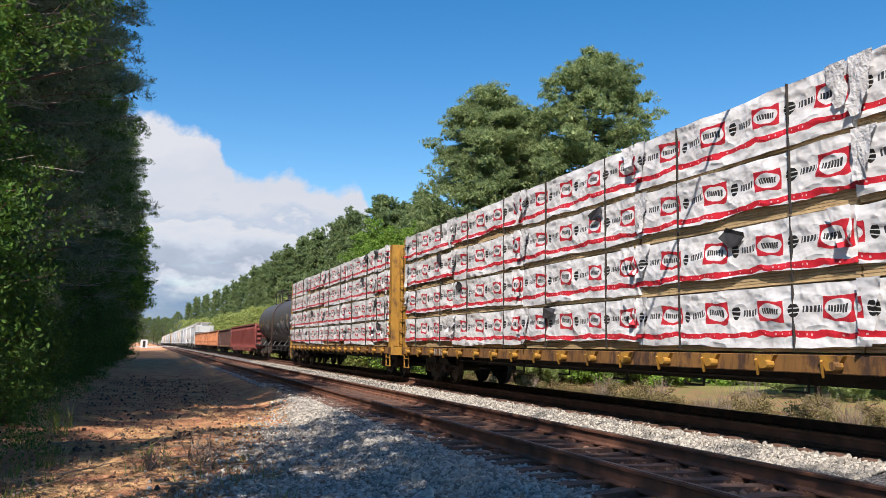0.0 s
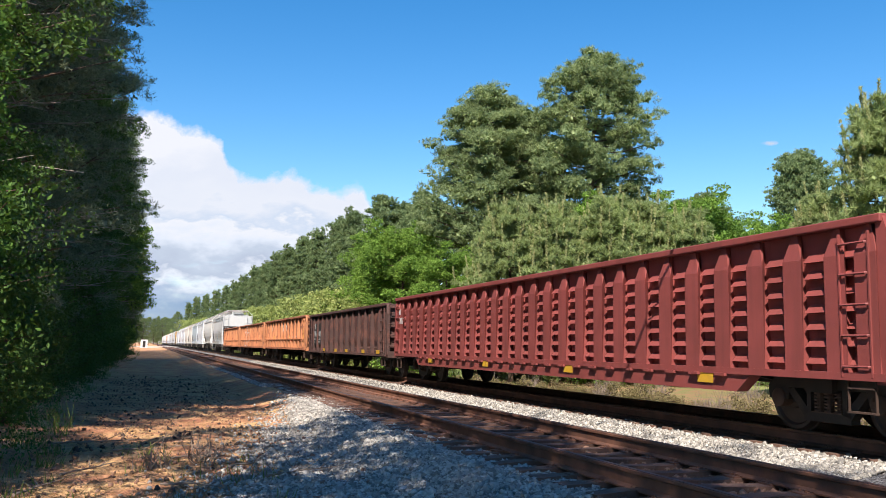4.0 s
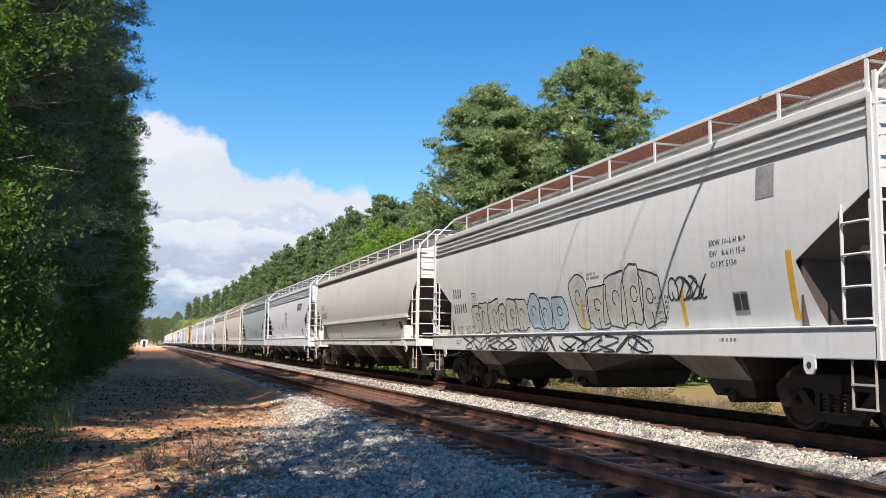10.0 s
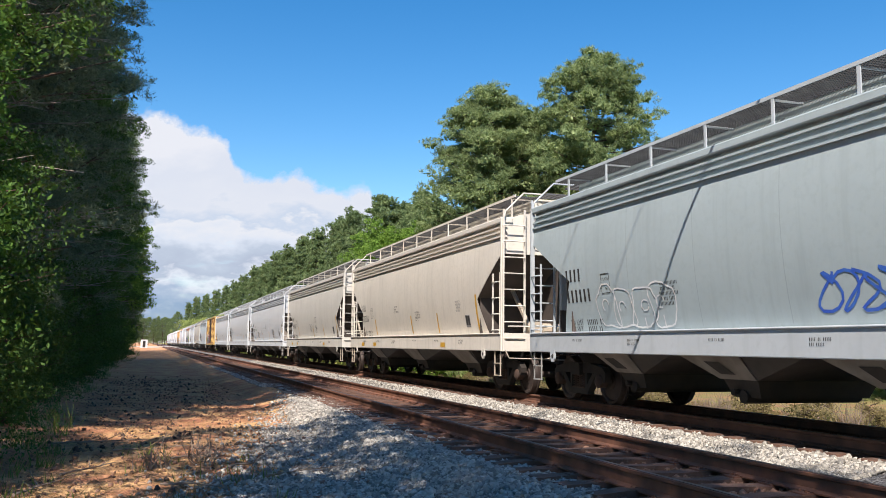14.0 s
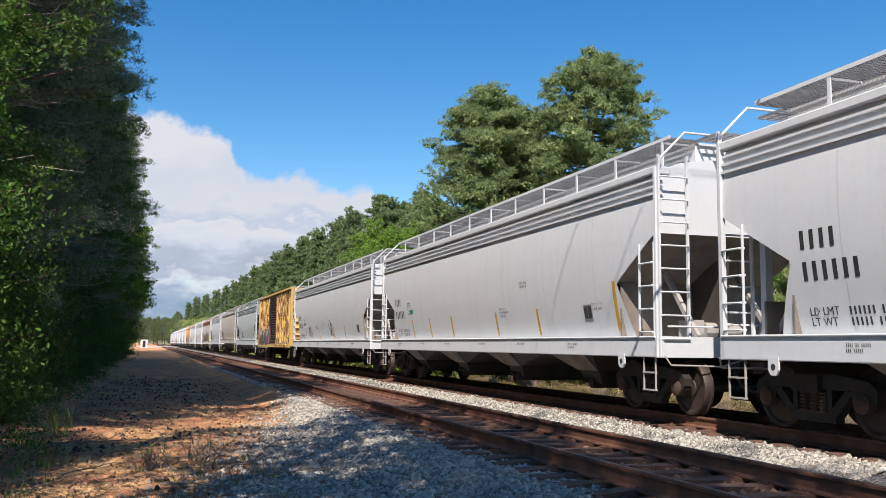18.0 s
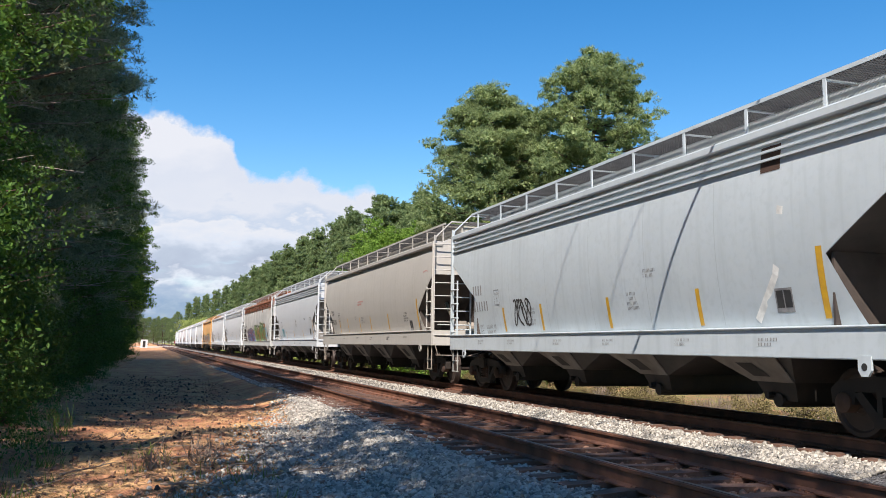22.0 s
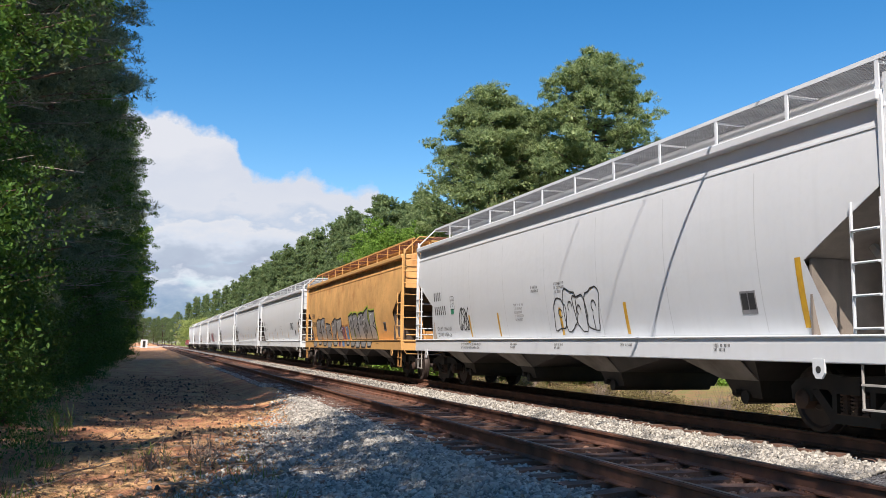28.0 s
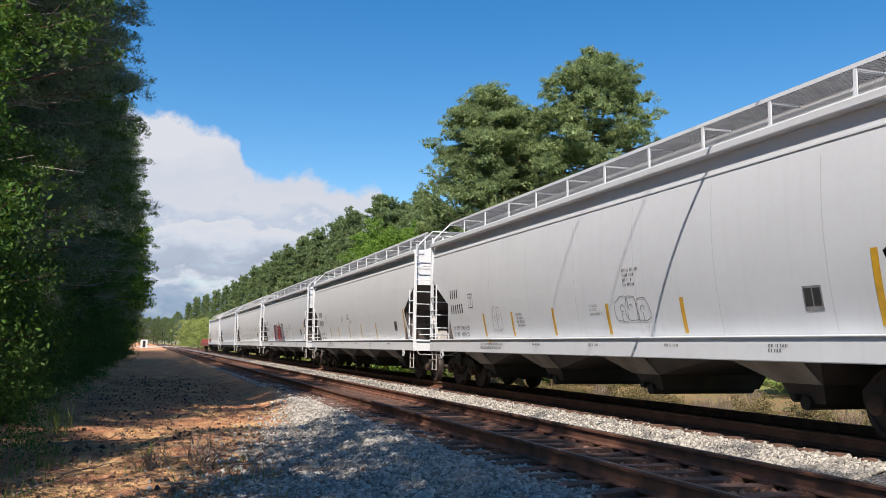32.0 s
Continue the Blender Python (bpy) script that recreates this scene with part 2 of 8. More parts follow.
    for i in range(dead):
        # bare dead branches low on the trunk
        z, ang = height * rng.uniform(0.12, 0.72), rng.uniform(0, 2 * math.pi)
        ln = crown_r * rng.uniform(0.7, 1.0)
        a = stem(z)
        b = a + Vector((math.cos(ang) * ln, math.sin(ang) * ln, rng.uniform(-0.1, 0.25) * ln))
        gd.rod(a, b, 0.03, 5, 0.011, cap=False)
        for q in (0.45, 0.6, 0.75, 0.88):
            c = a.lerp(b, q)
            w = ang + rng.choice([-1, 1]) * rng.uniform(0.4, 0.9)
            gd.rod(c, c + Vector((math.cos(w), math.sin(w), rng.uniform(-0.1, 0.4))) * rng.uniform(0.3, 0.8), 0.012, 4, 0.004, cap=False)
    if category == "weeds":
        tagged(part("stems", g, BARK, root, smooth=True), kind="stuff")
    else:
        part("trunk", g, BARK, root, smooth=True)
    if dead:
        tagged(part("deadwood", gd, DEADWOOD, root, "bare grey dead branches"), kind="stuff")
    if candles:
        part("shoot_growth", quads_mesh("shoot_growth", leaf_quads(rng, np.array([tuple(c) for c in shoots]), np.full(len(shoots), 0.045), 16, 0.17, 0.028, 0.8, 2.2, 1.0), candles), candles, root, "pale upright candles")
    blades = leaf_quads(rng, np.array([tuple(c) for c in cs]), np.array(rs), per, leaf_len, leaf_w, outward, up, squash)
    if core:
        # dense inner foliage of each lobe
        inner = leaf_quads(rng, np.array(lobes), np.array(lobe_r) * 0.62, core, core_s * clump_r, 0.55 * core_s * clump_r, 0.0, 0.0, 0.45)
        blades = np.concatenate([blades, inner])
    part("crown", quads_mesh("crown", blades, leaf), leaf, root)
    return root


# ---- ground and tracks ----
def ground_z(x, y):
    """Height of the ground sheet: path, ballast beds, verge and field."""
    if x < 2.2:
        z = -0.45
    elif x < 3.6:
        k = (x - 2.2) / 1.4
        z = -0.45 + 0.22 * k * k * (3 - 2 * k)
    elif x < 11.0:
        z = -0.23 - 0.10 * max(0.0, 1 - ((x - 7.23) / 0.55) ** 2) - 0.015 * max(0.0, 1 - ((x - 5.04) / 1.5) ** 4)
    elif x < 13.2:
        z = -0.23 - 0.55 * (x - 11.0) / 2.2
    else:
        z = -0.78 + 0.5 * min(1.0, (x - 13.2) / 30.0)
    if x < -1.5:
        z += 0.25 * min(1.0, (-1.5 - x) / 2.0)
    rough = 0.05 if x < 2.4 else (0.015 if x < 11 else 0.09)
    return z + rough * noise.noise((x * 0.7, y * 0.5, 3.0)) + 0.4 * rough * noise.noise((x * 2.3, y * 2.1, 8.0))


def ground_material():
    m, n, l, b = nodes_of("ground")
    nt = m.node_tree
    co = n.new("ShaderNodeTexCoord").outputs["Object"]
    sep = n.new("ShaderNodeSeparateXYZ")
    l.new(co, sep.inputs[0])
    wob = noise_node(nt, co, 0.7, 4.0)
    add = n.new("ShaderNodeMath")
    add.operation = "MULTIPLY_ADD"
    l.new(wob, add.inputs[0])
    add.inputs[1].default_value = 2.4
    l.new(sep.outputs[0], add.inputs[2])
    x = add.outputs[0]
    lean = n.new("ShaderNodeMath")
    lean.operation = "SUBTRACT"
    l.new(x, lean.inputs[0])
    l.new(ramp(nt, sep.outputs[1], 6.0, 27.0, -1.05, 2.0), lean.inputs[1])
    dirt = mix(nt, ramp(nt, noise_node(nt, co, 1.3, 6.0), 0.38, 0.65), (0.45, 0.19, 0.105), (0.63, 0.385, 0.18))
    dirt = mix(nt, ramp(nt, noise_node(nt, co, 18.0, 5.0, (1, 0.5, 1)), 0.5, 0.68, 0, 0.7), dirt, (0.25, 0.115, 0.072))
    dirt = mix(nt, ramp(nt, noise_node(nt, co, 45.0, 2.0), 0.62, 0.7, 0, 0.7), dirt, (0.40, 0.30, 0.19))
    vor = n.new("ShaderNodeTexVoronoi")
    vor.inputs["Scale"].default_value = 30.0
    l.new(co, vor.inputs["Vector"])
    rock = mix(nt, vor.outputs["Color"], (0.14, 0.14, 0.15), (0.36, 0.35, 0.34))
    # Crevices between stones darkened in the colour, as shade would fall there.
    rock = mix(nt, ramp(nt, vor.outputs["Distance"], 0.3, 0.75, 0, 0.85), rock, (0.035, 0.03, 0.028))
    brown = mix(nt, ramp(nt, noise_node(nt, co, 9.0, 5.0), 0.4, 0.6), (0.27, 0.135, 0.08), (0.40, 0.235, 0.135))
    field = mix(nt, ramp(nt, noise_node(nt, co, 0.5, 5.0), 0.42, 0.6), (0.20, 0.25, 0.07), (0.27, 0.28, 0.10))
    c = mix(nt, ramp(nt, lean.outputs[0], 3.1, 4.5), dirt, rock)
    litter = n.new("ShaderNodeMath")
    litter.operation = "COMPARE"
    l.new(sep.outputs[0], litter.inputs[0])
    litter.inputs[1].default_value, litter.inputs[2].default_value = 5.04, 1.25
    keep = n.new("ShaderNodeMath")
    keep.operation = "MULTIPLY"
    l.new(litter.outputs[0], keep.inputs[0])
    l.new(ramp(nt, noise_node(nt, co, 2.2, 5.0), 0.36, 0.5), keep.inputs[1])
    c = mix(nt, keep.outputs[0], c, brown)
    scrub = mix(nt, ramp(nt, noise_node(nt, co, 1.6, 6.0), 0.4, 0.6), (0.30, 0.17, 0.09), (0.20, 0.19, 0.07))
    c = mix(nt, ramp(nt, x, 12.4, 13.4), c, scrub)
    c = mix(nt, ramp(nt, x, 23.0, 28.0), c, field)
    l.new(c, b.inputs["Base Color"])
    b.inputs["Roughness"].default_value = 0.95
    b.inputs["Specular IOR Level"].default_value = 0.2
    hgt = n.new("ShaderNodeMath")
    hgt.operation = "SUBTRACT"
    l.new(noise_node(nt, co, 30.0, 5.0), hgt.inputs[0])
    l.new(vor.outputs["Distance"], hgt.inputs[1])
    bump(nt, b, hgt.outputs[0], 0.7, 0.04)
    return m


def ground():
    xs = np.concatenate([[-2500, -800, -250, -90, -40, -20, -12, -8], np.arange(-6, 3.6, 0.2), np.arange(3.6, 11.2, 0.4), np.arange(11.2, 16, 0.4),
                         [17, 19, 22, 26, 30, 36, 44, 60, 90, 150, 300, 900, 2500]])
    ys = np.concatenate([[-2500, -800, -200, -80, -40, -20, -10], np.arange(-6, 30, 0.3), np.arange(30, 80, 1.2), np.arange(80, 200, 6),
                         [220, 260, 320, 400, 520, 700, 1000, 1600, 2600]])
    v = [(x, y, ground_z(x, y)) for y in ys for x in xs]
    w = len(xs)
    f = [(j * w + i, j * w + i + 1, (j + 1) * w + i + 1, (j + 1) * w + i) for j in range(len(ys) - 1) for i in range(w - 1)]
    g = Geo()
    g.v, g.f = v, f
    ob = new("ground", g.mesh("ground", ground_material(), True))
    tagged(ob, "pine straw path, grey ballast and grassy verge", "ground", kind="structure")


ground()

RAIL_SHAPE = [(-0.075, -0.175), (0.075, -0.175), (0.075, -0.16), (0.012, -0.14), (0.010, -0.045), (0.036, -0.032), (0.036, -0.006), (0.026, 0.0),
              (-0.026, 0.0), (-0.036, -0.006), (-0.036, -0.032), (-0.010, -0.045), (-0.012, -0.14), (-0.075, -0.16)]


def railway(x0, label):
    root = new("railway_track")
    root.location = (x0, 0, 0)
    tagged(root, label, "railway track", kind="structure")
    for s in (-0.752, 0.752):
        rail = part("rail", Geo().slab_xz([(s + a, b) for a, b in RAIL_SHAPE], -40, 1500), RUST_RAIL, root, "rusty brown steel rail")
        part("rail_head", Geo().box(s - 0.024, s + 0.024, -40, 1500, 0.0, 0.004), BRIGHT_RAIL, rail, "worn running surface")
    rng = np.random.default_rng(int(x0 * 10))
    tie_meshes = []
    for k in range(5):
        g = Geo()
        n = 8
        top = [( -1.3 + 2.6 * i / n, 0.115 + 0.008 * rng.normal(), 0.008 * rng.normal()) for i in range(n + 1)]
        v, f = [], []
        for x, hw, dz in top:
            v += [(x, -hw, -0.17), (x, -hw + 0.01, dz), (x, hw - 0.01, dz + 0.004 * rng.normal()), (x, hw, -0.17)]
        for i in range(n):
            for j in range(3):
                f.append((4 * i + j, 4 * i + j + 1, 4 * i + 5 + j, 4 * i + 4 + j))
        f += [(0, 3, 2, 1), (4 * n, 4 * n + 1, 4 * n + 2, 4 * n + 3)]
        tie_meshes.append(g.add(v, f).mesh("tie", TIE_WOOD))
    plate = Geo()
    for s in (-0.752, 0.752):
        plate.box(s - 0.17, s + 0.17, -0.09, 0.09, -0.19, -0.168)
        for a in (-0.1, 0.1):
            plate.box(s + a - 0.012, s + a + 0.012, -0.05, -0.03, -0.17, -0.145).box(s + a - 0.012, s + a + 0.012, 0.03, 0.05, -0.17, -0.145)
    plate = plate.mesh("tie_plate", RUST_RAIL)
    y = -8.0
    far = Geo()
    i = 0
    while y < 420:
        if y < 95:
            t = part("tie", tie_meshes[int(rng.integers(5))], None, root, at=(rng.normal(0, 0.03), y, -0.178))
            t.rotation_euler = (0, 0, rng.normal(0, 0.012))
            if y < 60:
                part("tie_plate", plate, None, t, at=(0, 0, 0.178))
        else:
            far.box(-1.3, 1.3, y - 0.11, y + 0.11, -0.34, -0.178)
        y += 0.52 + rng.normal(0, 0.015)
    tagged(part("far_ties", far, TIE_WOOD, root), kind="stuff")


railway(TRACK_A, "empty rusty track on wooden ties with litter")
railway(TRACK_B, "rusty main track on wooden ties in grey ballast")


def stone_material(name, a, b_, c_):
    m, n, l, b = nodes_of(name)
    nt = m.node_tree
    geo = n.new("ShaderNodeNewGeometry").outputs["Random Per Island"]
    co = n.new("ShaderNodeTexCoord").outputs["Object"]
    c = mix(nt, geo, a, b_)
    c = mix(nt, ramp(nt, noise_node(nt, co, 25.0), 0.5, 0.7, 0, 0.6), c, c_)
    l.new(c, b.inputs["Base Color"])
    b.inputs["Roughness"].default_value = 0.85
    return m


STONE = stone_material("granite ballast", (0.125, 0.115, 0.10), (0.50, 0.465, 0.405), (0.16, 0.135, 0.115))
NEEDLE_LITTER = leaf_material("pine straw", (0.10, 0.05, 0.025), (0.36, 0.20, 0.09))

CUBE_F = np.array([(0, 1, 3, 2), (4, 6, 7, 5), (0, 4, 5, 1), (2, 3, 7, 6), (0, 2, 6, 4), (1, 5, 7, 3)])


def stones(name, label, spans, size, seed, material):
    """Angular stones strewn over strips (x0, x1, y0, y1, count) of the ground."""
    rng = np.random.default_rng(seed)
    base = np.array([(x, y, z) for x in (-1, 1) for y in (-1, 1) for z in (-1, 1)], float)
    xs, ys = [], []
    for x0, x1, y0, y1, count in spans:
        y = y0 + (y1 - y0) * rng.uniform(0, 1, count) ** 1.5
        # the loose edge of the ballast slants away from the path
        left = np.minimum(1.0 + 0.24 * (y - 9.8) + rng.normal(0, 0.5, count), 3.75) if x0 is None else np.full(count, x0)
        xs.append(x1 - (x1 - left) * rng.uniform(0, 1, count) ** (1.45 if x0 is None else 1.0))
        ys.append(y)
    xs, ys = np.concatenate(xs), np.concatenate(ys)
    n = len(xs)
    s = size * rng.uniform(0.5, 1.1, n) * np.where(rng.uniform(0, 1, n) > 0.9, 1.6, 1.0)
    p = base[None] * rng.uniform(0.32, 0.65, (n, 1, 3)) * s[:, None, None] * (1 + 0.45 * rng.uniform(-1, 1, (n, 8, 3)))
    u = rng.normal(size=(n, 3))
    u /= np.linalg.norm(u, axis=1, keepdims=True)
    w = np.cross(u, rng.normal(size=(n, 3)))
    w /= np.linalg.norm(w, axis=1, keepdims=True)
    p = np.einsum("nkj,nji->nki", p, np.stack([u, w, np.cross(u, w)], 1))
    z = np.array([ground_z(a, b) for a, b in zip(xs, ys)])
    vs = [p + np.stack([xs, ys, z + 0.25 * s], 1)[:, None]]
    me = bpy.data.meshes.new(name)
    me.vertices.add(8 * n)
    me.vertices.foreach_set("co", np.concatenate(vs).astype(np.float32).ravel())
    loops = (CUBE_F[None] + 8 * np.arange(n)[:, None, None]).astype(np.int32).ravel()
    me.loops.add(len(loops))
    me.loops.foreach_set("vertex_index", loops)
    me.polygons.add(6 * n)
    me.polygons.foreach_set("loop_start", np.arange(0, 24 * n, 4, dtype=np.int32))
    me.materials.append(material)
    me.update(calc_edges=True)
    return tagged(new(name, me), label, "gravel", kind="stuff")


stones("ballast", "loose grey crushed stone ballast", [(None, 4.1, 7.2, 30, 64000), (3.4, 4.1, 28, 55, 3500), (6.2, 8.3, 8, 26, 42000), (6.2, 8.3, 26, 70, 12000),
       (10.5, 11.8, 9, 40, 3000)], 0.034, 5, STONE)
stones("pebbles", "scattered pebbles and clods on the path", [(-1.5, 2.6, 8, 40, 1800), (3.75, 6.3, 7, 34, 6000)], 0.034, 6, surface("clod", (0.16, 0.078, 0.052), (0.28, 0.16, 0.105), 8, rough=0.9))

stones("pine_cones", "dark fallen pine cones and clods on the path", [(-1.4, 2.0, 14, 45, 260), (-1.2, 1.6, 9, 16, 40)], 0.045, 7, CONE)


def litter():
    rng = np.random.default_rng(9)
    n = 22000
    x = np.where(rng.uniform(0, 1, n) < 0.7, rng.uniform(-1.8, 3.0, n), rng.uniform(3.7, 6.3, n))
    y = 8 + 32 * rng.uniform(0, 1, n) ** 1.7
    z = np.array([ground_z(a, b) for a, b in zip(x, y)]) + rng.uniform(0.004, 0.02, n)
    t = rng.uniform(0, math.pi, n)
    a = np.stack([np.cos(t), np.sin(t), rng.normal(0, 0.12, n)], 1) * rng.uniform(0.04, 0.12, (n, 1))
    s = np.stack([-np.sin(t), np.cos(t), np.zeros(n)], 1) * rng.uniform(0.003, 0.012, (n, 1))
    p = np.stack([x, y, z], 1)
    tagged(new("pine_straw", quads_mesh("pine_straw", np.stack([p - a, p + s, p + a, p - s], 1), NEEDLE_LITTER)),
           "dry brown pine straw strewn on the path", "pine straw", kind="stuff")


litter()


def grass(name, label, spans, material, h, seed):
    rng = np.random.default_rng(seed)
    ps = []
    for x0, x1, y0, y1, tufts, blades in spans:
        for _ in range(tufts):
            cx, cy = rng.uniform(x0, x1), rng.uniform(y0, y1)
            k = rng.uniform(0.5, 1.3)
            px = cx + rng.normal(0, 0.09, blades)
            py = cy + rng.normal(0, 0.09, blades)
            base = np.stack([px, py, np.full(blades, ground_z(cx, cy) - 0.02)], 1)
            tip = base + np.stack([rng.normal(0, 0.28, blades), rng.normal(0, 0.28, blades), rng.uniform(0.5, 1.1, blades)], 1) * h * k
            side = np.cross(tip - base, rng.normal(size=(blades, 3)))
            side *= 0.006 * (1 + h) / (np.linalg.norm(side, axis=1, keepdims=True) + 1e-9)
            ps.append(np.stack([base - side, base + side, tip + side * 0.2, tip - side * 0.2], 1))
    return tagged(new(name, quads_mesh(name, np.concatenate(ps), material)), label, "grass", kind="stuff")


grass("dry_weeds", "dry straw-coloured weeds beyond the track", [(11.9, 17, 10, 36, 2200, 22), (12.2, 24, 36, 60, 500, 22)], DRY_GRASS, 0.22, 21)
grass("verge_grass", "green grass on the far verge", [(11.6, 17, 12, 45, 420, 20), (12, 16, 45, 120, 500, 20)], GREEN_GRASS, 0.26, 22)
grass("path_grass", "thin grass tufts at the edge of the path", [(-2.0, -1.0, 7, 20, 40, 12), (-0.9, 1.4, 9, 13, 14, 10), (-3, -1.6, 14, 60, 100, 16)], GREEN_GRASS, 0.2, 23)
grass("tall_grass", "tall green grass at the foot of the trees", [(-1.6, -1.2, 15.0, 18.0, 5, 9)], GREEN_GRASS, 0.5, 24)

# ---- trees beyond the train ----
def put(ob, x, y, turn=0.0, s=1.0, z=None):
    ob.location, ob.rotation_euler, ob.scale = (x, y, ground_z(x, y) if z is None else z), (0, 0, turn), (s, s, s)
    return ob


def again(ob, x, y, turn, s=1.0):
    o = copy_thing(ob, pose(x, y, ground_z(x, y), 0, 0, math.degrees(turn)))
    o.scale = (s, s, s)
    return o


big = dict(limbs=80, clumps=4, puff=11, per=52, leaf_len=0.2, leaf_w=0.032, clump_r=0.92, squash=0.7, up=0.9, outward=1.6, core=50, core_s=0.3)
put(tree("tall_pine", "tall mature pine with a broad rounded green crown", 21.1, 4.8, 10.8, PINE, 31, trunk_r=0.34, profile="dome", **big), 27.7, 53.0, 1.0)
put(tree("tall_pine", "tall mature pine with an uneven layered crown", 19.3, 4.9, 8.6, PINE, 32, trunk_r=0.32, profile="dome", **big), 22.0, 57.5, 2.0)
put(tree("tall_pine", "mature pine with a wide low crown", 18.4, 4.6, 8.4, PINE, 33, trunk_r=0.3, **big), 25.6, 59.0, 2.6)
umbrella = put(tree("tall_pine", "distant pine with a flat open crown", 17.6, 2.9, 13.2, PINE_MID, 30, limbs=34, clumps=4, puff=7, per=34, leaf_len=0.2, leaf_w=0.04, clump_r=0.7, squash=0.6, up=0.8, outward=1.8, trunk_r=0.22, profile="dome", core=40, core_s=0.3), 51.6, 60.0)
young = put(tree("young_pine", "young pine with pale upright candles", 8.6, 3.4, 0.4, PINE_YOUNG, 34, limbs=96, clumps=6, puff=4, per=40, leaf_len=0.34, leaf_w=0.02, core=3, squash=1.0, clump_r=0.34, trunk_r=0.14, up=1.2, outward=2.4, profile="cone", candles=CANDLE), 17.4, 41.5)
for x, y, t, s in ((19.4, 40.6, 1.7, 1.0), (18.4, 46, 3.0, 1.05), (21.6, 39.6, 2.2, 1.04), (23.6, 39.0, 4.0, 1.02), (25.6, 38.2, 1.1, 0.95), (25.3, 25.0, 0.6, 1.2), (23.9, 27.4, 2.6, 0.85), (27.4, 26.4, 5.0, 0.8), (29.5, 28.5, 3.1, 0.75), (20.4, 44.5, 0.3, 1.0), (22.6, 43.5, 5.3, 1.0)):
    again(young, x, y, t, s)
broad = put(tree("broadleaf_tree", "bright green broadleaf tree", 9.6, 3.5, 1.0, BROADLEAF, 35, limbs=52, clumps=4, puff=8, per=36, leaf_len=0.13, leaf_w=0.08, core=30, core_s=0.28, clump_r=0.85, trunk_r=0.16, up=0.1, profile="round"), 17.0, 60.5)
for x, y, t, s in ((24.8, 45, 1, 0.95), (29.5, 43.5, 2, 0.98), (32.5, 45, 3, 0.9), (33.5, 37, 4, 0.8), (37, 35, 5, 0.82), (18.0, 72, 2.5, 1.0), (17.6, 52.5, 3.7, 0.75), (40, 44, 1.2, 0.95), (18.5, 66, 0.4, 0.95), (27.3, 47, 4.4, 0.9), (35.5, 41, 0.2, 0.85)):
    again(broad, x, y, t, s)
mid = put(tree("pine_tree", "dark green pine in the forest edge", 15.5, 4.4, 2.6, PINE_MID, 36, limbs=96, clumps=5, puff=5, per=20, leaf_len=0.26, leaf_w=0.05, core=8, clump_r=0.58, squash=1.0, up=1.5, outward=1.8, trunk_r=0.24), 21.0, 81.0)
mid2 = put(tree("pine_tree", "dark green conical pine in the forest edge", 15.6, 3.5, 1.2, PINE_MID, 37, limbs=104, clumps=5, puff=5, per=20, leaf_len=0.26, leaf_w=0.05, core=8, clump_r=0.52, squash=1.0, up=1.5, outward=1.8, trunk_r=0.22, profile="cone"), 20.6, 98.0)
for i, (x, y, s) in enumerate(((24.5, 79, 1.02), (19.6, 89, 0.98), (25, 90, 1.05), (19.4, 108, 1.0), (19.2, 118, 1.0), (23.5, 113, 1.05), (19, 129, 1.0), (19, 141, 1.02), (22.5, 135, 1.06), (19, 155, 1.0), (19, 170, 1.02), (22, 162, 1.05), (18.5, 188, 1.0), (20.8, 103, 1.03), (20.2, 113, 0.94), (20.6, 124, 1.04), (20.0, 135, 0.95), (20.4, 148, 1.05), (20.0, 163, 1.0), (19.6, 179, 1.04),
                               (18.5, 208, 1.0), (18.5, 232, 1.02), (18, 260, 1.05), (17.5, 300, 1.1), (17, 350, 1.2), (17, 420, 1.25), (15, 520, 1.2), (48, 57, 1.03), (38, 54, 0.8), (44, 50, 0.85), (36, 62, 0.85), (52, 48, 0.9), (31, 70, 0.9), (30, 84, 1.0), (44, 66, 0.9), (28.5, 66, 0.8), (21.5, 70, 0.85), (3, 560, 1.0), (8, 560, 1.0), (12, 555, 1.0), (-3, 560, 1.0), (-7, 555, 1.0), (0, 590, 1.1), (5.5, 585, 1.1), (10, 590, 1.1), (-5, 590, 1.1), (14, 580, 1.1))):
    again(mid2 if 94 < y < 400 or i % 2 else mid, x, y, i * 1.3, s)
shrub = put(tree("flowering_shrub", "pale yellow-green blossoming shrub", 5.2, 2.7, 0.3, SHRUB_LEAF, 38, limbs=34, clumps=5, per=50, leaf_len=0.17, leaf_w=0.12, clump_r=0.6, trunk_r=0.09, up=0.2, profile="round", category="shrub"), 15.3, 66.0)
for i, (x, y, s) in enumerate(((15.4, 74, 1.2), (15.6, 82, 1.25), (15.6, 90, 1.25), (15.6, 99, 1.25), (15.4, 109, 1.2), (15.4, 120, 1.25), (15.3, 132, 1.3), (15.2, 146, 1.3), (15.2, 162, 1.35), (15.2, 180, 1.4), (15, 200, 1.4), (15, 230, 1.5), (15, 265, 1.6), (15, 310, 1.8), (15, 370, 2.0))):
    again(shrub, x, y, i * 1.1, s)
bush = put(tree("bush", "green leafy bush at the forest edge", 3.4, 2.2, 0.2, BROADLEAF, 39, limbs=28, clumps=5, per=46, leaf_len=0.16, leaf_w=0.1, clump_r=0.5, trunk_r=0.07, up=0.2, profile="round", category="bush"), 15.4, 56.0)
